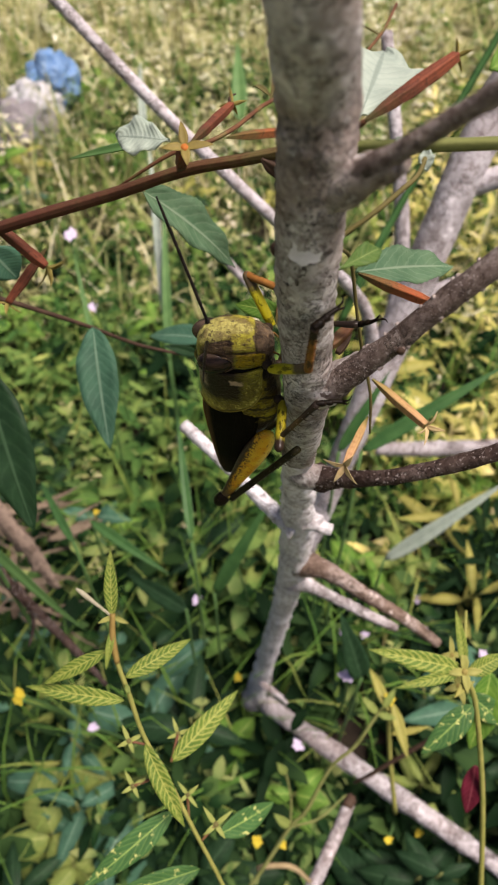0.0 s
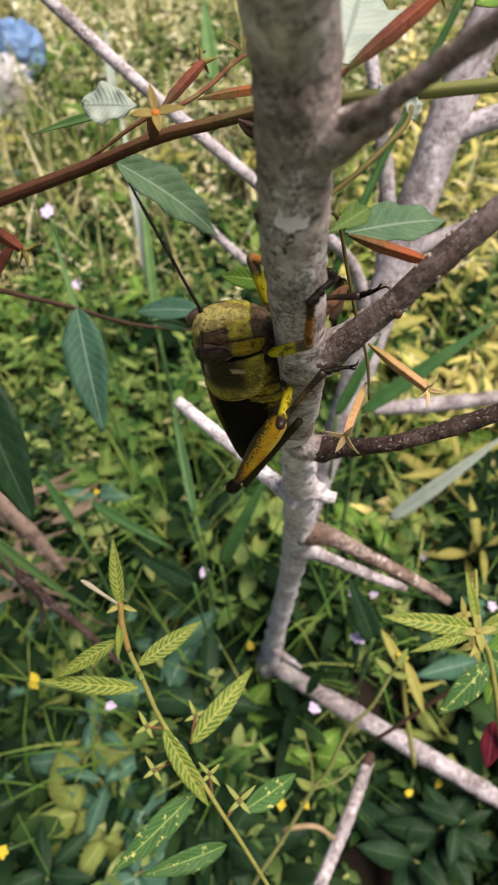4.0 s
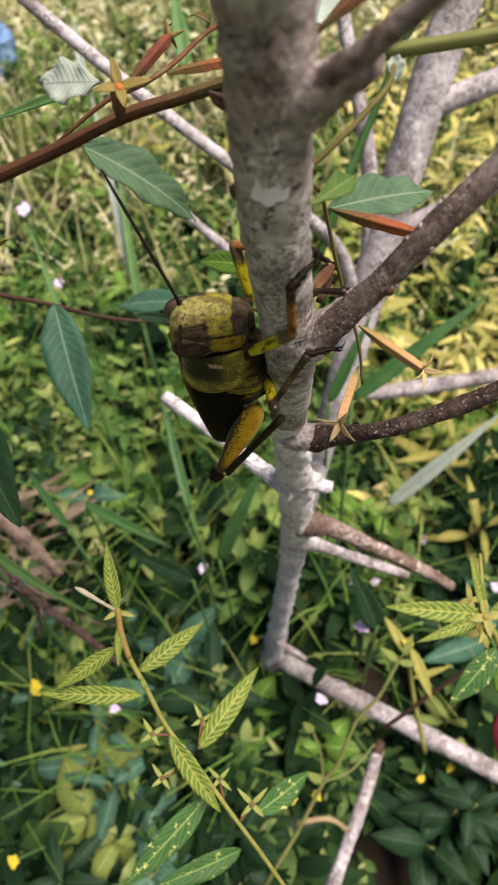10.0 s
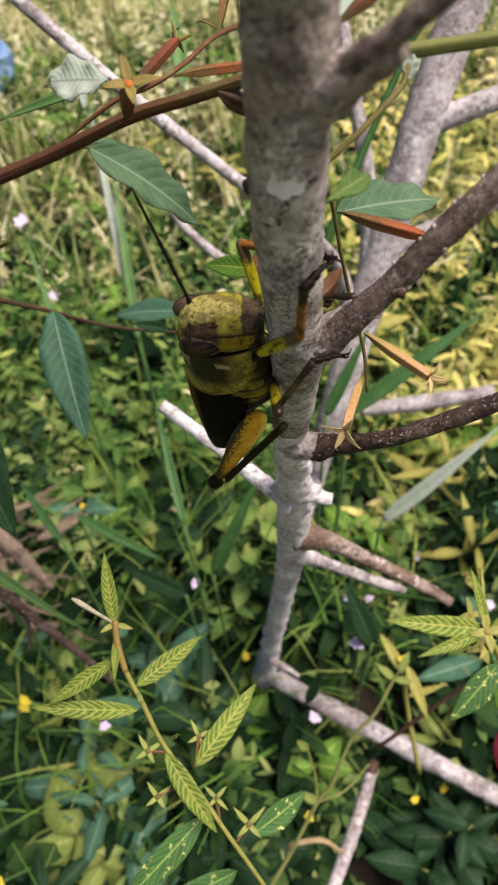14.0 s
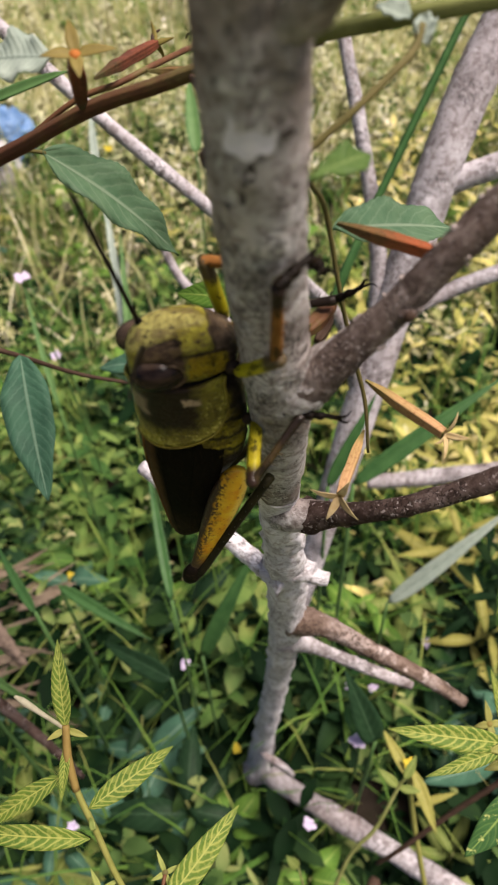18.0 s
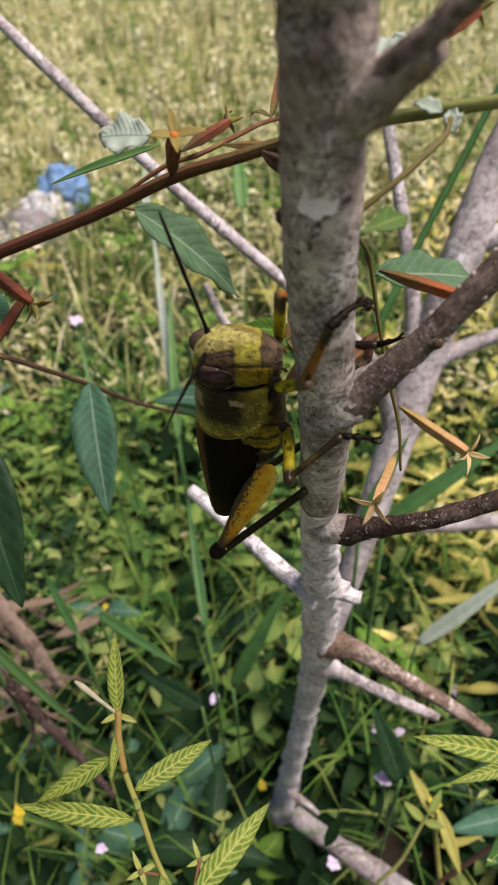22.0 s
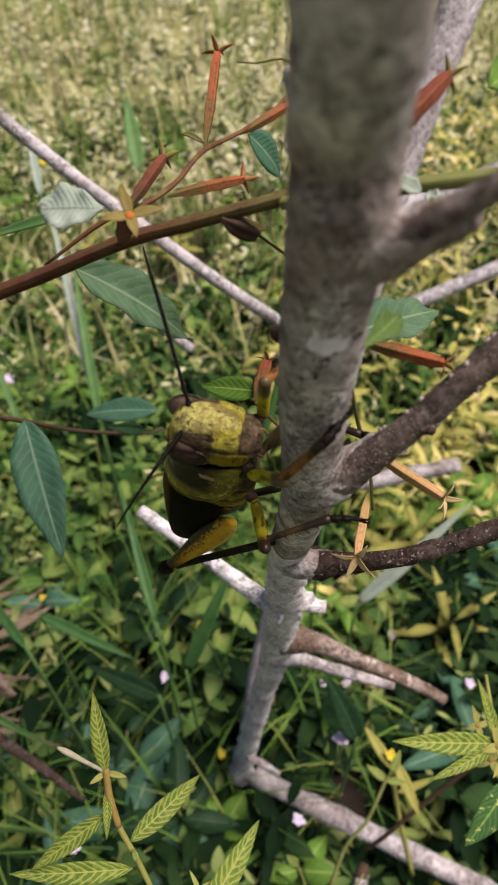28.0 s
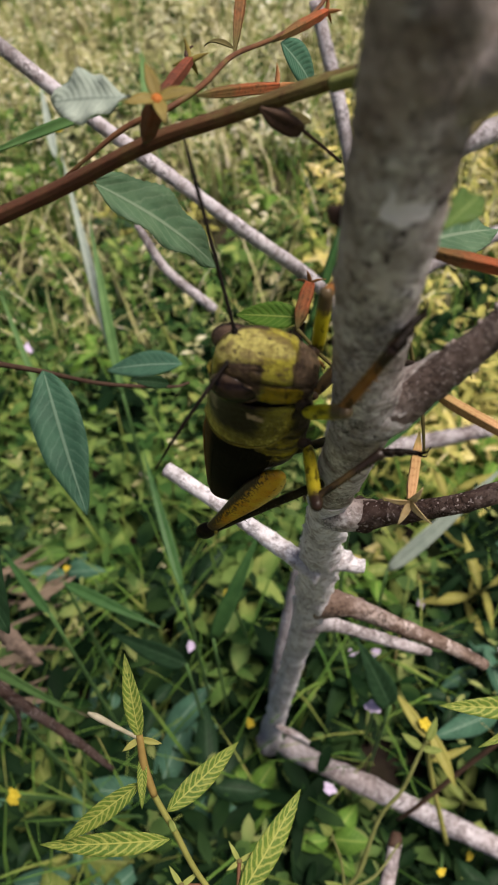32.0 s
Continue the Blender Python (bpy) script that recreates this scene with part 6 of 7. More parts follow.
    pod(root, (0.0880, 0.5620, 0.1365), (0.1440, 0.5560, 0.1120), .0041, POD, "orange-red capsule", -.005, .013)
    bm = leaf((0.0910, 0.5950, 0.1456), (0.2093, 0.6800, 0.1804), .042, TO_VIEW + Vector((0, .1, .3)), bend=.2, fold=.24, n=66, wave=.5, shape=.45, teeth=22)
    part("leaf", bm, LEAF_GREEN, root, "green lance-shaped leaf")
    pod(root, (0.1221, 0.6900, 0.0632), (0.1640, 0.6480, 0.0165), .0042, POD_TAN, "tan dry capsule", -.003, .020)
    pod(root, (0.1207, 0.7080, 0.0272), (0.0905, 0.6600, -0.0204), .0040, POD_TAN, "tan dry capsule", .002, .022)
    pod(root, (0.0948, 0.6200, 0.1078), (0.0705, 0.6050, 0.0848), .0055, STEM_RED, "small brown capsule", 0, .012)
    pod(root, (0.0908, 0.6200, 0.0968), (0.0775, 0.6100, 0.0791), .0035, STEM_BROWN, "withered brown bract")
    # bracts and a small leaf beside the insect's far foreleg
    bm = leaf((0.0315, 0.6450, 0.1196), (-0.0148, 0.6600, 0.1333), .021, bend=.25, fold=.3, n=48, teeth=16)
    part("leaf", bm, LEAF_FRESH, root, "small toothed green leaf")
    pod(root, (0.0254, 0.6400, 0.1118), (0.0403, 0.6450, 0.1425), .0052, POD, "pink-orange bract", .002, .012)
    twig(root, [(0.0254, 0.6400, 0.1118, .0015), (0.0462, 0.6600, 0.0893, .0015), (0.0766, 0.6900, 0.0681, .0015)], STEM_OLIVE, "", n=10, seg=6)


build_primrose()


def build_left_twig():
    root = thing("hanging_twig", Q(-.3, .9, .15), "thin brown twig with drooping blue-green leaves", "plant")
    twig(root, [(-0.3381, 0.8400, 0.1859, .0036), (-0.2872, 0.8700, 0.1742, .0034), (-0.2219, 0.9500, 0.1609, .0030), (-0.1577, 1.0300, 0.1443, .0026), (-0.0790, 1.0900, 0.1350, .0022), (-0.0531, 1.1000, 0.1379, .0016)], STEM_BROWN, "thin dark brown twig", "stem", n=30)
    bm = leaf((-0.2115, 0.9550, 0.1586), (-0.1869, 0.9120, -0.0028), .058, bend=.35, fold=.28, n=24, wave=.4, shape=.42)
    part("leaf", bm, LEAF_BLUE, root, "drooping blue-green leaf")
    bm = leaf((-0.0790, 1.0900, 0.1385), (-0.1218, 1.0500, 0.1471), .018, bend=.4, fold=.5, n=10)
    part("leaf", bm, LEAF_DARK, root, "small dark leaf")
    bm = leaf((-0.0591, 1.1200, 0.1669), (-0.1826, 1.2000, 0.1984), .045, TO_VIEW + Vector((0, 0, 1.2)), bend=.3, fold=.2, n=14)
    part("leaf", bm, LEAF_BLUE, root, "grey-green leaf lying flat")
    root = thing("dark_leaf_shoot", Q(-.3, .85, 0), "large dark green drooping leaf", "plant")
    bm = leaf((-0.3218, 0.8500, 0.0936), (-0.2697, 0.8530, -0.1123), .075, bend=.3, fold=.25, n=22, wave=.3)
    part("leaf", bm, LEAF_DARK, root)
    twig(root, [(-0.3218, 0.8500, 0.0922, .003), (-0.3602, 0.8600, 0.1017, .003), (-0.4350, 0.9000, 0.1064, .003)], STEM_BROWN, "", "stem", n=10)
    bm = leaf((-0.2961, 0.8000, 0.2234), (-0.2738, 0.8400, 0.1939), .05, bend=.3, fold=.2, n=14)
    part("leaf", bm, LEAF_BLUE, root)


build_left_twig()

# ---- yellow-veined sprigs in front ----


def sprig_leaf(root, a, b, w, mat=None, facing=None, **how):
    how = {"bend": .35, "fold": .3, "n": 18, "shape": .42} | how
    return part("leaf", leaf(a, b, w, facing or TO_VIEW + Vector((0, 0, .5)), **how), mat or LEAF_SICK, root)


def tiny_star(root, c, s, facing=None, spin=.4):
    return star_flower(root, c, s, facing or TO_VIEW + Vector((.2, 0, .6)), spin, (SEPAL_LIME, STEM_OLIVE), 4, "small yellow-green star", .3, .27, .36)


def build_sprig():
    root = thing("yellow_sprig", Q(-.1, .85, -.45), "yellow-green sprig with net-veined leaves and star buds", "plant")
    twig(root, [(-0.1458, 0.7760, -0.1913, .0024), (-0.1461, 0.7780, -0.2186, .0030), (-0.1425, 0.7850, -0.2484, .0028), (-0.1321, 0.8000, -0.2892, .0028), (-0.1188, 0.8250, -0.3480, .0026), (-0.0890, 0.8400, -0.4120, .0026), (-0.0623, 0.8600, -0.4791, .0026), (-0.0355, 0.8900, -0.5510, .0026), (0.0058, 0.9500, -0.6780, .0026)], STEM_YELLOW, "yellow-green stem", "stem", n=46, seg=10)
    for a, b, w, mat in (
        ((-0.1464, 0.7770, -0.1950), (-0.1468, 0.7550, -0.1213), .016, LEAF_SICK),
        ((-0.1348, 0.7900, -0.2671), (-0.0595, 0.8150, -0.2291), .021, LEAF_SICK),
        ((-0.1518, 0.7800, -0.2335), (-0.2296, 0.7750, -0.2727), .018, LEAF_SICK),
        ((-0.1372, 0.8000, -0.2966), (-0.2504, 0.7850, -0.2772), .021, LEAF_SICK),
        ((-0.0875, 0.8300, -0.3806), (-0.0056, 0.8600, -0.3057), .026, LEAF_SICK),
        ((-0.1174, 0.8250, -0.3573), (-0.0700, 0.8000, -0.4485), .024, LEAF_SICK),
        ((-0.0872, 0.8500, -0.4494), (-0.1897, 0.8000, -0.5190), .032, LEAF_SPECK),
        ((-0.0572, 0.8800, -0.5379), (-0.1574, 0.8300, -0.5439), .030, LEAF_SPECK),
        ((-0.0330, 0.8800, -0.4949), (0.0474, 0.9300, -0.4807), .032, LEAF_SPECK),
        ((-0.1457, 0.7780, -0.2067), (-0.1530, 0.7650, -0.2518), .009, LEAF_SICK),
    ):
        sprig_leaf(root, a, b, w, mat)
    twig(root, [(-0.1464, 0.7770, -0.1950, .0018), (-0.1619, 0.7720, -0.1811, .002), (-0.1767, 0.7680, -0.1677, .0030), (-0.1840, 0.7660, -0.1616, .0012)], BUD_TAN, "pale elongated bud", "bud", n=14, seg=8)
    for a, b in (((-0.1464, 0.7770, -0.1950), (-0.1283, 0.7740, -0.2023)), ((-0.1464, 0.7770, -0.1950), (-0.1611, 0.7700, -0.2006))):
        sprig_leaf(root, a, b, .006, STEM_YELLOW, n=6)
    for c, s, p in (((-0.1365, 0.8250, -0.3535), .024, (-0.1168, 0.8300, -0.3598)), ((-0.1337, 0.8350, -0.4114), .024, (-0.1007, 0.8400, -0.4018)), ((-0.0808, 0.8450, -0.3535), .022, (-0.0875, 0.8300, -0.3806)), ((-0.0697, 0.8500, -0.4293), .022, (-0.0689, 0.8550, -0.4615)), ((-0.0368, 0.8700, -0.4765), .028, (-0.0538, 0.8650, -0.4936))):
        tiny_star(root, c, s * .85, spin=s * 90 + c[0] * 30)
        twig(root, [(*p, .0016), (*[(x + y) / 2 for x, y in zip(p, c)], .0018), (*c, .0022)], STEM_RED, "short reddish stalk", "stalk", n=8, seg=6)
    twig(root, [(-0.1458, 0.7752, -0.1913, .0030), (-0.1461, 0.7772, -0.2186, .0036), (-0.1425, 0.7842, -0.2484, .0032)], STEM_RUST, "rusty upper stem", "stem_top", n=14, seg=10)
    part("axil_bud", capsule((-0.1333, 0.7900, -0.2746), (-0.1302, 0.7850, -0.2828), .003, n=8), LEAF_LIME, root)
    return root


sprig = build_sprig()


def build_second_sprig():
    root = thing("yellow_sprig", Q(.33, .9, -.3), "yellow-green sprig with narrow leaves beside a dark red leaf", "plant")
    twig(root, [(0.2882, 0.9300, -0.2224, .002), (0.2771, 0.9000, -0.2924, .0034), (0.2978, 0.9200, -0.3445, .0036), (0.3267, 0.9800, -0.5026, .0038), (0.3455, 1.0500, -0.7120, .004)], STEM_YELLOW, "yellow stem", "stem", n=30, seg=10)
    for a, b, w, mat in (
        ((0.2772, 0.9000, -0.2910), (0.1566, 0.8650, -0.2569), .026, LEAF_SICK),
        ((0.2771, 0.9000, -0.2924), (0.1873, 0.8600, -0.3017), .016, LEAF_SICK),
        ((0.2772, 0.9000, -0.2910), (0.2646, 0.8800, -0.2148), .014, LEAF_SICK),
        ((0.2802, 0.9000, -0.2963), (0.3352, 0.9000, -0.2713), .024, LEAF_SICK),
        ((0.2943, 0.9200, -0.3440), (0.2241, 0.9000, -0.4033), .036, LEAF_SPECK),
        ((0.2834, 0.9000, -0.3002), (0.2613, 0.8800, -0.3191), .010, LEAF_YELLOW),
        ((0.3286, 0.9500, -0.3104), (0.3071, 0.9600, -0.4337), .050, LEAF_FRESH),
        ((0.3167, 0.9800, -0.4507), (0.3055, 0.9750, -0.5230), .034, LEAF_RED),
        ((0.2979, 0.9500, -0.3410), (0.3553, 0.9500, -0.3871), .035, LEAF_SPECK),
    ):
        sprig_leaf(root, a, b, w, mat)
    for c, s in (((0.2752, 0.8950, -0.2921), .03), ((0.2842, 0.9500, -0.3295), .028), ((0.2750, 0.9500, -0.2873), .022)):
        star_flower(root, c, s, TO_VIEW + Vector((.1, 0, .5)), c[0] * 20, (STEM_YELLOW, SEPAL), 4, "small yellow-ochre flower")
    root = thing("yellow_shrublet", Q(.35, 1.67, -.75), "low yellow-flowered weed with pale drooping leaves", "plant")
    twig(root, [(0.3761, 1.8000, -0.9534, .006), (0.3458, 1.7200, -0.7580, .006), (0.3312, 1.6600, -0.6108, .005)], STEM_YELLOW, "", "stem", n=14)
    star_flower(root, (0.3339, 1.6600, -0.6081), .016, TO_VIEW + UP, .3, (PETAL_Y, PETAL_Y), 5, "yellow flower", .5, .8, .58)
    for a, b, w in (((0.3406, 1.6600, -0.6175), (0.3668, 1.6000, -0.7244), .028), ((0.3338, 1.6600, -0.6376), (0.2940, 1.7000, -0.5431), .025), ((0.3445, 1.7000, -0.7080), (0.4276, 1.6600, -0.6781), .018)):
        sprig_leaf(root, a, b, w, LEAF_YELLOW)


build_second_sprig()

# ---- blades, flowers and litter in the weeds ----


def weed_blade(a, b, w, mat, label, **how):
    root = thing("grass_blade", Q(*a), label, "grass")
    p = Q(*a)
    foot = Vector((p.x, p.y, lie(p.x, p.y) - .005))
    part("stalk", tube(bmesh.new(), [(*foot, .0012), (*((foot + p) / 2), .0011), (*p, .001)], n=6, seg=6), GRASS, root)
    part("blade", leaf(a, b, w, TO_VIEW + Vector((0, 0, .3)), **({"bend": .3, "fold": .35, "n": 18, "shape": .3} | how)), mat, root)


for a, b, w, mat, lab in (
    ((0.2420, 1.5000, -0.0187), (0.5258, 1.4000, 0.1630), .034, REED, "broad dark green grass blade"),
    ((0.2065, 1.6000, -0.0199), (0.3029, 1.5000, 0.1508), .028, REED, "dark green grass blade"),
    ((0.3871, 2.0000, -0.3357), (0.6759, 1.8000, -0.1034), .042, LEAF_PALE, "pale grey-green dry blade"),
    ((-0.4862, 1.2500, -0.1586), (-0.3222, 1.4500, -0.4284), .020, GRASS, "narrow green blade leaning over litter"),
    ((-0.4491, 2.1000, 0.2462), (-0.5288, 2.0500, 0.6048), .018, GRASS, "thin green stalk among weeds"),
    ((-0.2484, 2.2000, 0.2575), (-0.2616, 2.1000, 0.7718), .03, GRASS, "pale green grass blade"),
    ((-0.2553, 2.2000, 0.3486), (-0.3277, 2.2000, 1.0376), .028, LEAF_PALE, "pale green grass blade"),
    ((-0.3866, 2.6000, 1.1447), (-0.4070, 2.6000, 1.4493), .03, LEAF_PALE, "pale dry grass blade upright"),
    ((-0.0293, 2.6000, 1.1967), (-0.0392, 2.6000, 1.5224), .06, GRASS, "broad green leaf among weeds"),
    ((-0.4276, 1.9000, -0.2108), (-0.2108, 1.8000, -0.3378), .030, REED, "dark green blade among low weeds"),
    ((-0.1379, 1.7000, -0.2402), (-0.1837, 1.7500, 0.0919), .024, REED, "dark green upright grass blade"),
    ((-0.4010, 1.6000, -0.2254), (-0.5218, 1.7000, -0.0747), .022, REED, "dark green blade among low weeds"),
    ((-0.0930, 1.9000, -0.4069), (0.0407, 1.7000, -0.1582), .04, REED, "dark green blade among low weeds"),
    ((0.2734, 1.7000, -0.5705), (0.2187, 1.6000, -0.4075), .06, LEAF_DARK, "blue-green narrow leaf of a weed"),
    ((-0.1608, 1.8000, -0.4288), (-0.3537, 1.9000, -0.3450), .05, LEAF_DARK, "dark green narrow leaf"),
):
    weed_blade(a, b, w, mat, lab)


reed = thing("reed", Q(0.12, 1.6, 0.05), "tall dark green reed stalk in front of the second stem", "grass")
part("stalk", rod([(0.085, 1.66, -0.02, .013), (0.217, 1.50, 0.2994, .012), (0.248, 1.45, 0.3681, .0118), (0.3417, 1.40, 0.5387, .0112), (0.5118, 1.30, 0.835, .010), (0.60, 1.22, 1.0, .008)], n=40, seg=12, flat=.55, ridge=3, groove=.10), REED, reed)
part("sheath", rod([(0.20, 1.51, 0.262, .0125), (0.248, 1.448, 0.3681, .0136), (0.285, 1.43, 0.437, .0118)], n=14, seg=12, flat=.6), REED, reed, "leaf sheath")


def small_flower(c, size, mats, label, petals=5, stalk=0.12):
    root = thing("small_flower", Q(*c), label, "flower")
    p = Q(*c)
    foot = Vector((p.x + 0.01, p.y + 0.02, lie(p.x, p.y)))
    part("stalk", tube(bmesh.new(), [(*foot, .0011), (*((foot + p) / 2 + Vector((.004, .003, 0))), .001), (*p, .0008)], n=10, seg=6), GRASS, root)
    star_flower(root, c, size * .5, TO_VIEW + UP * 1.2, c[0] * 9, mats, petals, "", .5, .85, .58)


YL, VL = (PETAL_Y, PETAL_Y), (PETAL_V, PETAL_V)
for c, s in (((-0.0340, 2.1200, -0.7113), .030), ((-0.0419, 1.8900, -0.3071), .032), ((-0.5392, 2.5000, -0.2553), .040), ((0.4846, 2.0000, -1.1173), .028), ((-0.5936, 1.8000, -0.6601), .032), ((0.0888, 1.9000, -1.0896), .03), ((-0.6730, 1.7000, -1.0352), .035), ((0.0192, 1.7500, -0.9967), .032), ((-0.5571, 1.7000, -0.6072), .03), ((-0.4915, 3.6000, 1.7451), .05), ((0.3772, 1.9000, -1.0797), .026), ((-0.5500, 2.5000, -0.2625), .03)):
    small_flower(c, s, YL, "small yellow flower among the weeds")
for c, s in (((-0.5222, 2.0500, 0.6048), .034), ((0.2391, 1.7200, -0.5730), .034), ((0.1305, 1.8800, -0.8131), .03), ((-0.1683, 2.2500, -0.5057), .03), ((0.3056, 2.2600, -0.6113), .028), ((-0.7795, 3.1000, -0.1578), .045), ((0.5769, 2.4000, -0.5392), .03), ((-0.3789, 1.7000, -0.6899), .024), ((0.3632, 2.2000, -0.6058), .026), ((-0.6213, 2.8000, 0.5430), .04), ((0.7030, 2.1000, -0.6383), .028), ((-0.5786, 2.3000, 0.6929), .03)):
    small_flower(c, s * 1.2, VL, "tiny pale violet flower among the weeds")


def build_litter():
    root = thing("plastic_wrapper", Q(-1.3716, 4.6000, 2.3055), "crumpled white, blue and grey plastic wrapper on the ground", "litter")
    shiny = (plain("white_plastic", (0.30, 0.31, 0.34), (0.50, 0.50, 0.52), 60, 0.4), plain("blue_plastic", (0.06, 0.15, 0.32), (0.17, 0.27, 0.42), 60, 0.4), plain("grey_plastic", (0.15, 0.14, 0.15), (0.24, 0.225, 0.24), 60, 0.5))
    for nm, c, r, mt in (("white_side", (-1.4015, 4.6000, 2.2311), (.18, .16, .15), shiny[0]), ("blue_side", (-1.2924, 4.6500, 2.3868), (.17, .16, .20), shiny[1]), ("grey_side", (-1.50, 4.56, 2.00), (.26, .18, .22), shiny[2])):
        bm = bmesh.new()
        bmesh.ops.create_icosphere(bm, subdivisions=4, radius=1)
        for v in bm.verts:
            d = v.co.copy()
            v.co = Q(*c) + Vector((d.x * r[0], d.y * r[1], d.z * r[2])) * METRES * (1 + .28 * noise.noise(d * 2.3) + .12 * noise.noise(d * 6))
        part(nm, bm, mt, root, smooth=False)
    r = random.Random(11)
    for k in range(70):
        a = (r.uniform(-.95, -.62), r.uniform(2.1, 2.5), r.uniform(-.60, -.18))
        long = r.random() < .65
        b = (a[0] + r.uniform(-.25, .25), a[1] + r.uniform(-.1, .1), a[2] + r.uniform(-.12, .12))
        ob = part("dead_leaf", leaf(a, b, r.uniform(.006, .012) if long else r.uniform(.018, .034), bend=r.uniform(-.8, .8), fold=.3, n=8, wave=1.5, cross=2), STRAW)
        tagged(ob, "dry brown straw and leaf litter in the weeds", "dead leaf", "dead leaves")


build_litter()


def weed(x, y, height, size, mat, label, seed, leaves=9, narrow=0.42):
    """A low weed: a thin stem with leaves in pairs."""
    r = random.Random(seed)
    foot = Vector((x, y, lie(x, y) - 0.003))
    root = thing("weed", foot, label, "weed", "weeds under the sapling")
    lean = Vector((r.uniform(-.35, .35), r.uniform(-.35, .35), 1)).normalized()
    top = foot + lean * height
    part("stem", tube(bmesh.new(), [(*foot, .0014), (*((foot + top) / 2 + Vector((r.uniform(-.006, .006), r.uniform(-.006, .006), 0))), .0012), (*top, .0008)], n=8, seg=6), STEM_GREEN, root)
    for k in range(leaves):
        s = 0.25 + 0.75 * (k + 0.5) / leaves
        a = k * 2.4 + r.uniform(-.4, .4)
        p = foot + lean * height * s
        d = Vector((math.cos(a), math.sin(a), r.uniform(.0, .55)))
        ln = size * r.uniform(.7, 1.15) * (1.1 - 0.35 * s)
        bm = blade(bmesh.new(), aim(p, p + d, UP + Vector((0, -.3, 0))), ln, ln * narrow * r.uniform(.85, 1.2), bend=r.uniform(.3, .9), fold=.25, n=7, cross=1, shape=.44)
        part("leaf", bm, mat, root)


r = random.Random(23)
for k in range(120):
    y = r.uniform(.08, 1.25) if k < 70 else r.uniform(.04, .45)
    x = r.uniform(-1, 1) * (.20 + .33 * y)
    if abs(x - .02) < .05 and y < .4 or beside_stick(x, y, .04):
        continue
    right = x > .08 and y > .32
    pick = r.random()
    if right and pick < .62 or y > .85 and pick < .5:
        mat, lab, nar = LEAF_YELLOW if pick < .38 else LEAF_SICK, "low weed with yellowing narrow leaves", .26
    elif pick < .55 or y < .3 and pick < .75:
        mat, lab, nar = LEAF_DARK if pick < .33 else LEAF_BLUE, "dark green broad-leaved low weed", .34
    elif y < .2:
        mat, lab, nar = LEAF_DARK, "dark green low weed with oval leaves", .45
    else:
        mat, lab, nar = LEAF_FRESH, "fresh green low weed with oval leaves", .5
    weed(x, y, r.uniform(.03, .09), r.uniform(.028, .05) if pick > .5 or y > .5 else r.uniform(.045, .075), mat, lab, 100 + k, r.randint(6, 10), nar)

for k, (c, h, size, mat, lab, n, nar) in enumerate((
    (Q(-0.4061, 1.7500, -0.7133), .05, .040, LEAF_LIME, "low weed with pale yellow-green leaves", 8, .42), (Q(-0.4802, 1.6000, -0.8997), .05, .038, LEAF_LIME, "low weed with pale yellow-green leaves", 9, .45),
    (Q(-0.6080, 1.7000, -0.7762), .06, .045, LEAF_BLUE, "low blue-green weed with lance-shaped leaves", 7, .28), (Q(-0.3391, 1.6000, -0.9987), .06, .055, LEAF_BLUE, "low blue-green weed with lance-shaped leaves", 7, .3),
    (Q(-0.2181, 1.9000, -0.6954), .05, .060, LEAF_BLUE, "low blue-green weed with broad leaves", 6, .42), (Q(-0.5753, 1.9000, -0.6500), .05, .04, LEAF_LIME, "low weed with pale yellow-green leaves", 8, .5),
    (Q(0.5070, 2.0000, -0.9593), .05, .035, LEAF_LIME, "low weed with pale yellow-green leaves", 7, .22), (Q(0.6924, 2.3000, -0.4374), .09, .055, LEAF_YELLOW, "yellowing weed with narrow drooping leaves", 9, .2),
    (Q(0.6744, 2.4000, -0.1801), .09, .055, LEAF_YELLOW, "yellowing weed with narrow drooping leaves", 9, .2), (Q(0.4801, 2.3000, -0.3376), .08, .045, LEAF_LIME, "low weed with pale yellow-green leaves", 9, .3),
)):
    weed(c.x, c.y, h, size, mat, lab, 400 + k, n, nar)

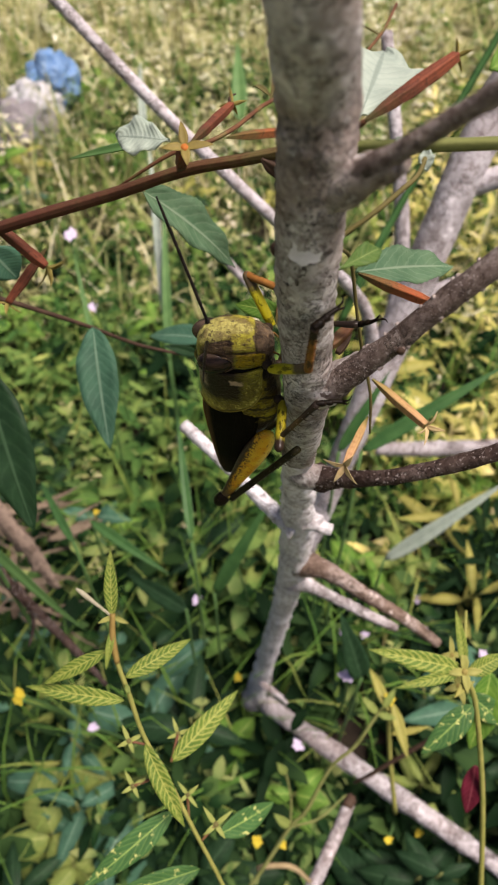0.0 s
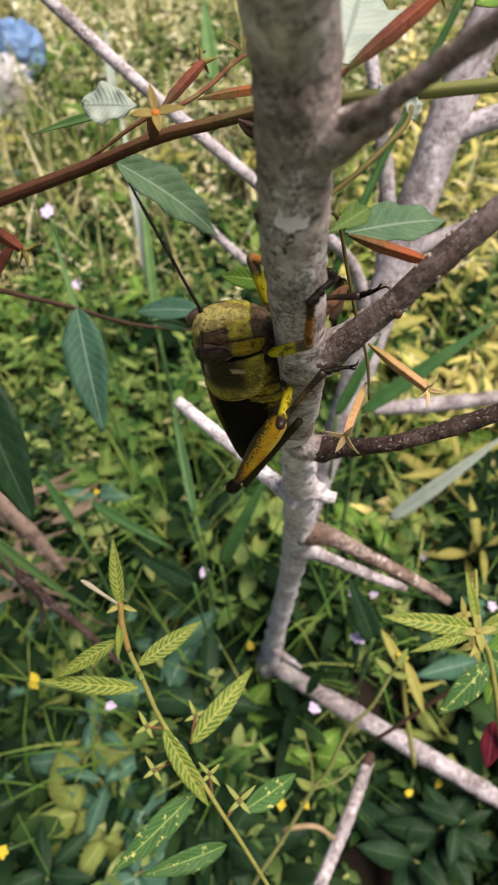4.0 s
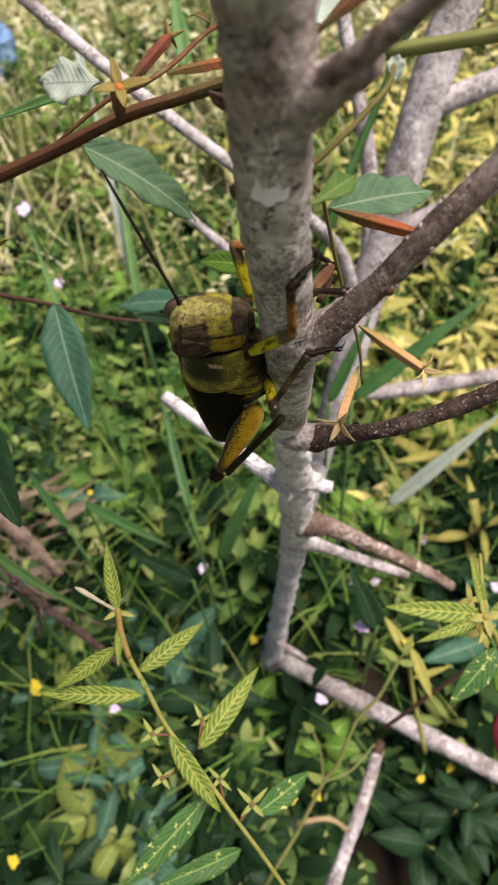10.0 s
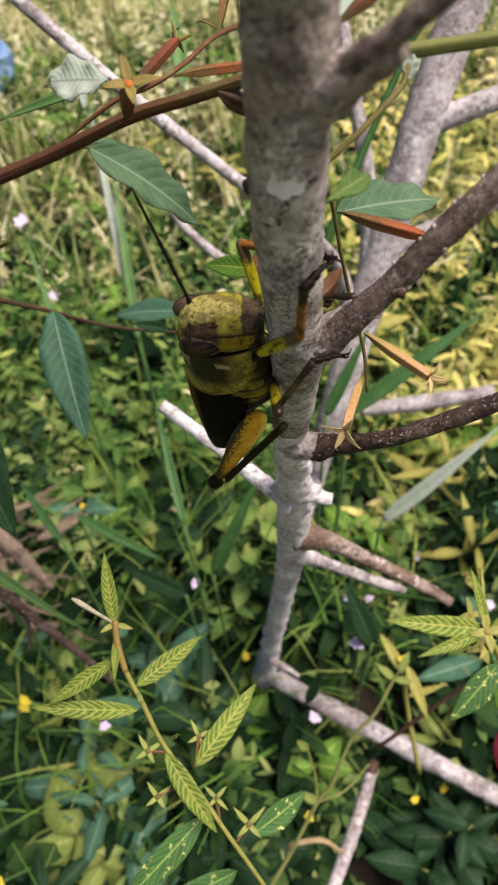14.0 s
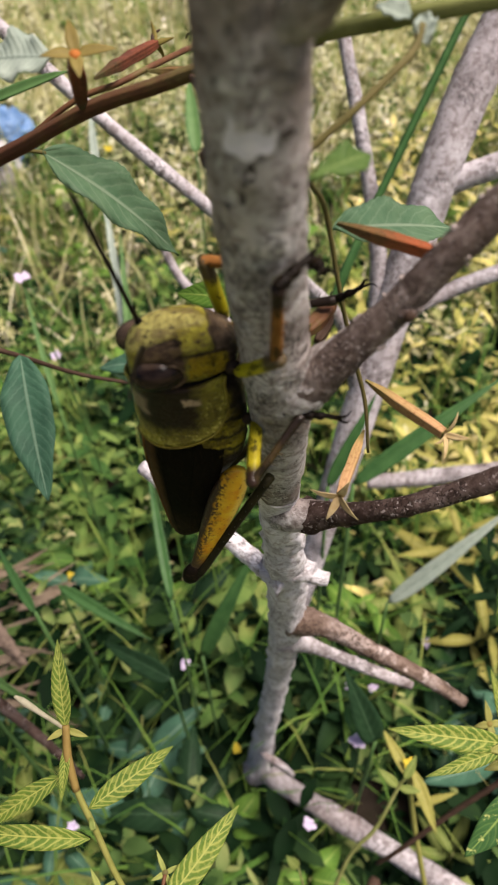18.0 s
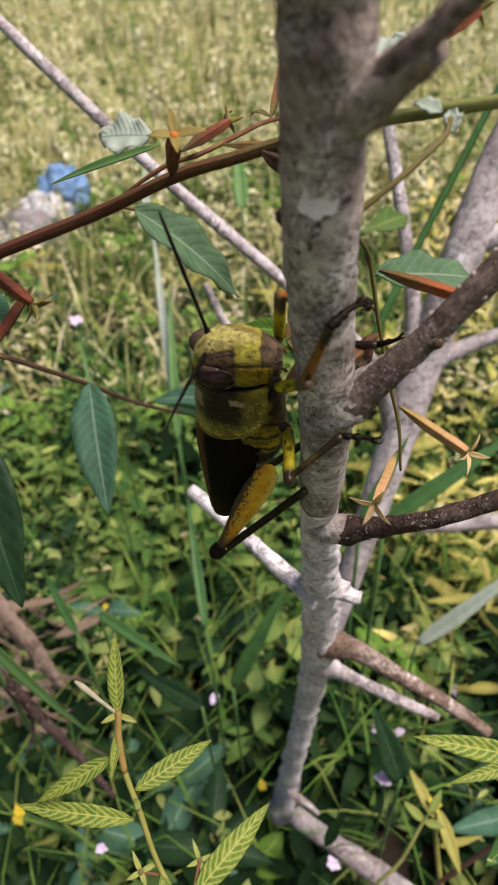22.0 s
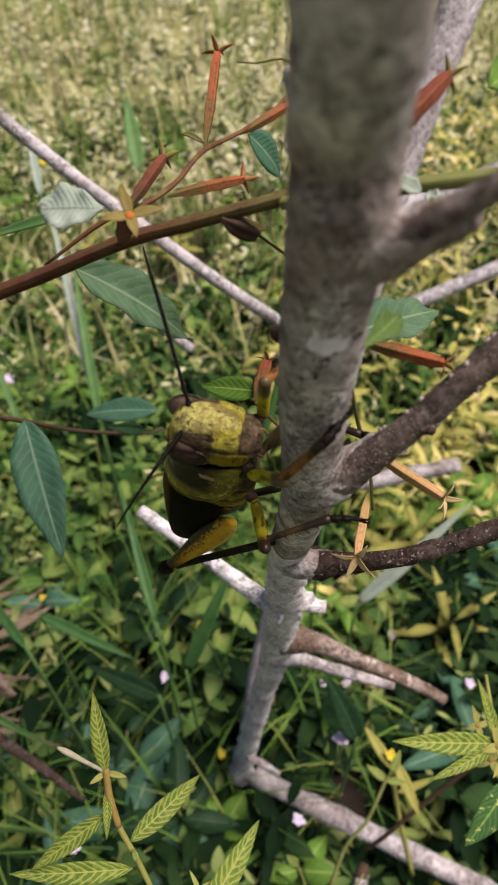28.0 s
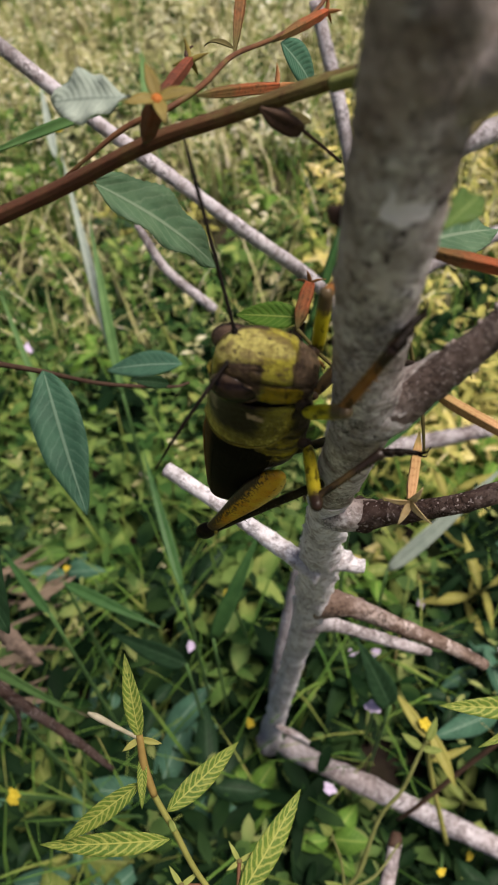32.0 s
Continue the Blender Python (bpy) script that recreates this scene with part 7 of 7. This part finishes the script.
log_ob = thing("fallen_branch", Q(-0.61, 1.75, -0.19), "weathered pinkish-brown dead branch lying in the litter", "branch")
part("stick", rod([(-0.76, 1.75, 0.01, .024), (-0.686, 1.75, -0.0901, .026), (-0.6107, 1.76, -0.1933, .025), (-0.53, 1.80, -0.32, .020), (-0.4986, 1.82, -0.375, .009)], n=60, seg=22, rough=.5, freq=70, knobs=1.2, flat=.6), STRAW_WOOD, log_ob)
for k, (x, y, h, size, mat, lab, n, nar) in enumerate((
    (-.123, .140, .055, .050, LEAF_LIME, "pale lime weed with broad soft leaves", 6, .55), (-.146, .086, .055, .055, LEAF_LIME, "pale lime weed with broad soft leaves", 7, .6),
    (-.112, .050, .055, .075, LEAF_BLUE, "blue-green weed with large toothed leaves", 4, .55), (-.066, .170, .060, .070, LEAF_BLUE, "blue-green weed with large drooping leaves", 5, .42),
    (-.150, .124, .055, .065, LEAF_BLUE, "blue-green weed with large drooping leaves", 5, .40), (.083, .056, .055, .050, LEAF_DARK, "dark green weed with broad lance-shaped leaves", 6, .45),
    (.110, .046, .050, .048, LEAF_DARK, "dark green weed with broad lance-shaped leaves", 6, .42), (-.004, .147, .050, .034, LEAF_FRESH, "fresh green weed with rounded leaves", 7, .62),
    (-.180, .200, .055, .040, LEAF_LIME, "pale lime weed with rounded leaves", 7, .55), (-.072, .203, .060, .060, LEAF_BLUE, "blue-green weed with large drooping leaves", 5, .40),
    (-.030, .060, .055, .060, LEAF_DARK, "dark green weed with broad lance-shaped leaves", 6, .42), (.03, .115, .040, .040, LEAF_FRESH, "fresh green weed with rounded leaves", 6, .6),
)):
    weed(x, y, h, size, mat, lab, 700 + k, n, nar)

twig_ob = thing("fallen_twig", Q(-0.4218, 1.4500, -0.3674), "dark dead twig lying over the litter", "twig")
part("twig", rod([(-0.5412, 1.3800, -0.2015, .010), (-0.4913, 1.4200, -0.2779, .0105), (-0.4302, 1.4800, -0.3728, .010), (-0.3629, 1.5500, -0.4813, .008), (-0.3273, 1.6000, -0.5523, .005)], n=30, seg=12, rough=.15, freq=80, knobs=.4), DARK_BARK, twig_ob)
part("side_twig", rod([(-0.4544, 1.4600, -0.3372, .005), (-0.4618, 1.5000, -0.3951, .004), (-0.4846, 1.5400, -0.4477, .002)], n=12, seg=8, rough=.15, freq=80), DARK_BARK, twig_ob)


def motions():
    walk(hopper, [(r[0], hopper_at(r)) for r in HOPPER_ROWS])
    for kind, rows, ankle, tip in (("fore", FORE_KNEE_ROWS, Q(0.0434, 0.4700, 0.0721), Q(0.0624, 0.4760, 0.0897)), ("middle", MID_KNEE_ROWS, Q(0.0514, 0.5740, 0.0193), Q(0.0770, 0.5700, 0.0155))):
        femur, tibia, foot, hip, l1, l2 = limbs[kind]
        moves = ([], [], [])
        for t, x, y, z in rows:
            back = hopper_pose(t).inverted()
            early = min(1.0, max(0.0, (17 - t) / 2.5)) if kind == "middle" else 0.0
            knee, a, b = Vector((x, y, z)) * MM, back @ ankle.lerp(Q(0.0546, 0.5530, 0.0319), early), back @ tip.lerp(Q(0.0819, 0.5580, 0.0354), early)
            if kind == "middle":
                knee += back.to_3x3() @ TO_VIEW * 0.0010
            end = knee + (a - knee).normalized() * l2 * MM
            moves[0].append((t, aim(hip, knee, (0, -1, 0.1))))
            moves[1].append((t, aim(knee, a, (0, -1, 0.1))))
            moves[2].append((t, aim(end, end + b - a, (0, -1, 0.1))))
        for ob, m in zip((femur, tibia, foot), moves):
            walk(ob, m)
    femur, tibia, foot, hip, l1, l2 = limbs["far_fore"]
    first = Q(0.0519, 0.5300, 0.1058)
    times, *where = zip(*FAR_KNEE_ROWS)
    moves = ([], [], [])
    for r in HOPPER_ROWS:
        here = hopper_at(r)
        ankle = first.lerp(Q(0.0659, 0.5800, 0.1396), min(1.0, max(0.0, (r[0] - 24.5) / 2.5)))
        reach = Vector([np.interp(r[0], times, w) for w in where]) * MM - hip
        knee = here @ (hip + reach.normalized() * l1 * MM)
        back = here.inverted()
        end = knee + (ankle - knee).normalized() * l2 * MM
        moves[0].append((r[0], aim(hip, back @ knee, (0, 1, 0))))
        moves[1].append((r[0], aim(back @ knee, back @ end, (0, 1, 0))))
        moves[2].append((r[0], aim(back @ end, back @ Q(0.0701, 0.5100, 0.0925), (0, 1, 0))))
    for ob, m in zip((femur, tibia, foot), moves):
        walk(ob, m)
    thigh, shin, hip, knee = limbs["hind"]
    beside = BASE.to_3x3() @ Vector((.0014, -.0012, .0004))
    rows, lifts = [], []
    times, side, up = zip(*KNEE_ROWS)
    for r in HOPPER_ROWS:
        here = hopper_at(r).inverted()
        early = min(1.0, max(0.0, (17 - r[0]) / 2.5))
        off = Vector((np.interp(r[0], times, side), 0, np.interp(r[0], times, up))) * MM
        bent = knee + here.to_3x3() @ BASE.to_3x3() @ off
        bent = hip + (bent - hip).normalized() * (knee - hip).length
        lifts.append((r[0], aim(hip, bent, (-0.3, 0, 1))))
        start = bent + here.to_3x3() @ beside * (1 + early)
        rows.append((r[0], aim(start, here @ Q(.0435, .655, -.003).lerp(Q(0.0471, 0.6400, -0.0033), early).lerp(Q(.0235, .69, -.0015), min(1, max(0, (r[0] - 21.7) / 5))), (0, -1, 0))))
    walk(thigh, lifts)
    walk(shin, rows)
    base = Vector((7.2, 1.8, 4.8)) * MM
    walk(limbs["feeler"], [(t, aim(base, Vector((x, y, z)) * MM, (0, 1, 0))) for t, x, y, z in FEELER_TIP_ROWS])
    # the right feeler points towards the viewer, later out to the side
    root = Vector((6.6, -2.2, 5.0)) * MM
    rows = []
    for r in HOPPER_ROWS:
        s = min(1.0, max(0.0, (r[0] - 20.5) / 2.0))
        near = hopper_at(r).to_3x3().inverted() @ (TO_VIEW + Vector((0, -.1, -.28))).normalized()
        rows.append((r[0], aim(root, root + near * (1 - s) + Vector((-0.2, -12.8, 5.5)).normalized() * s, (-1, 0, 0))))
    walk(limbs["right_feeler"], rows)
    home = sprig.location.copy()
    turn = BASE.to_3x3()
    walk(sprig, [(t, Matrix.Translation(home + turn @ Vector((x, 0, z)) * METRES)) for t, x, z in SWAY_ROWS])


motions()
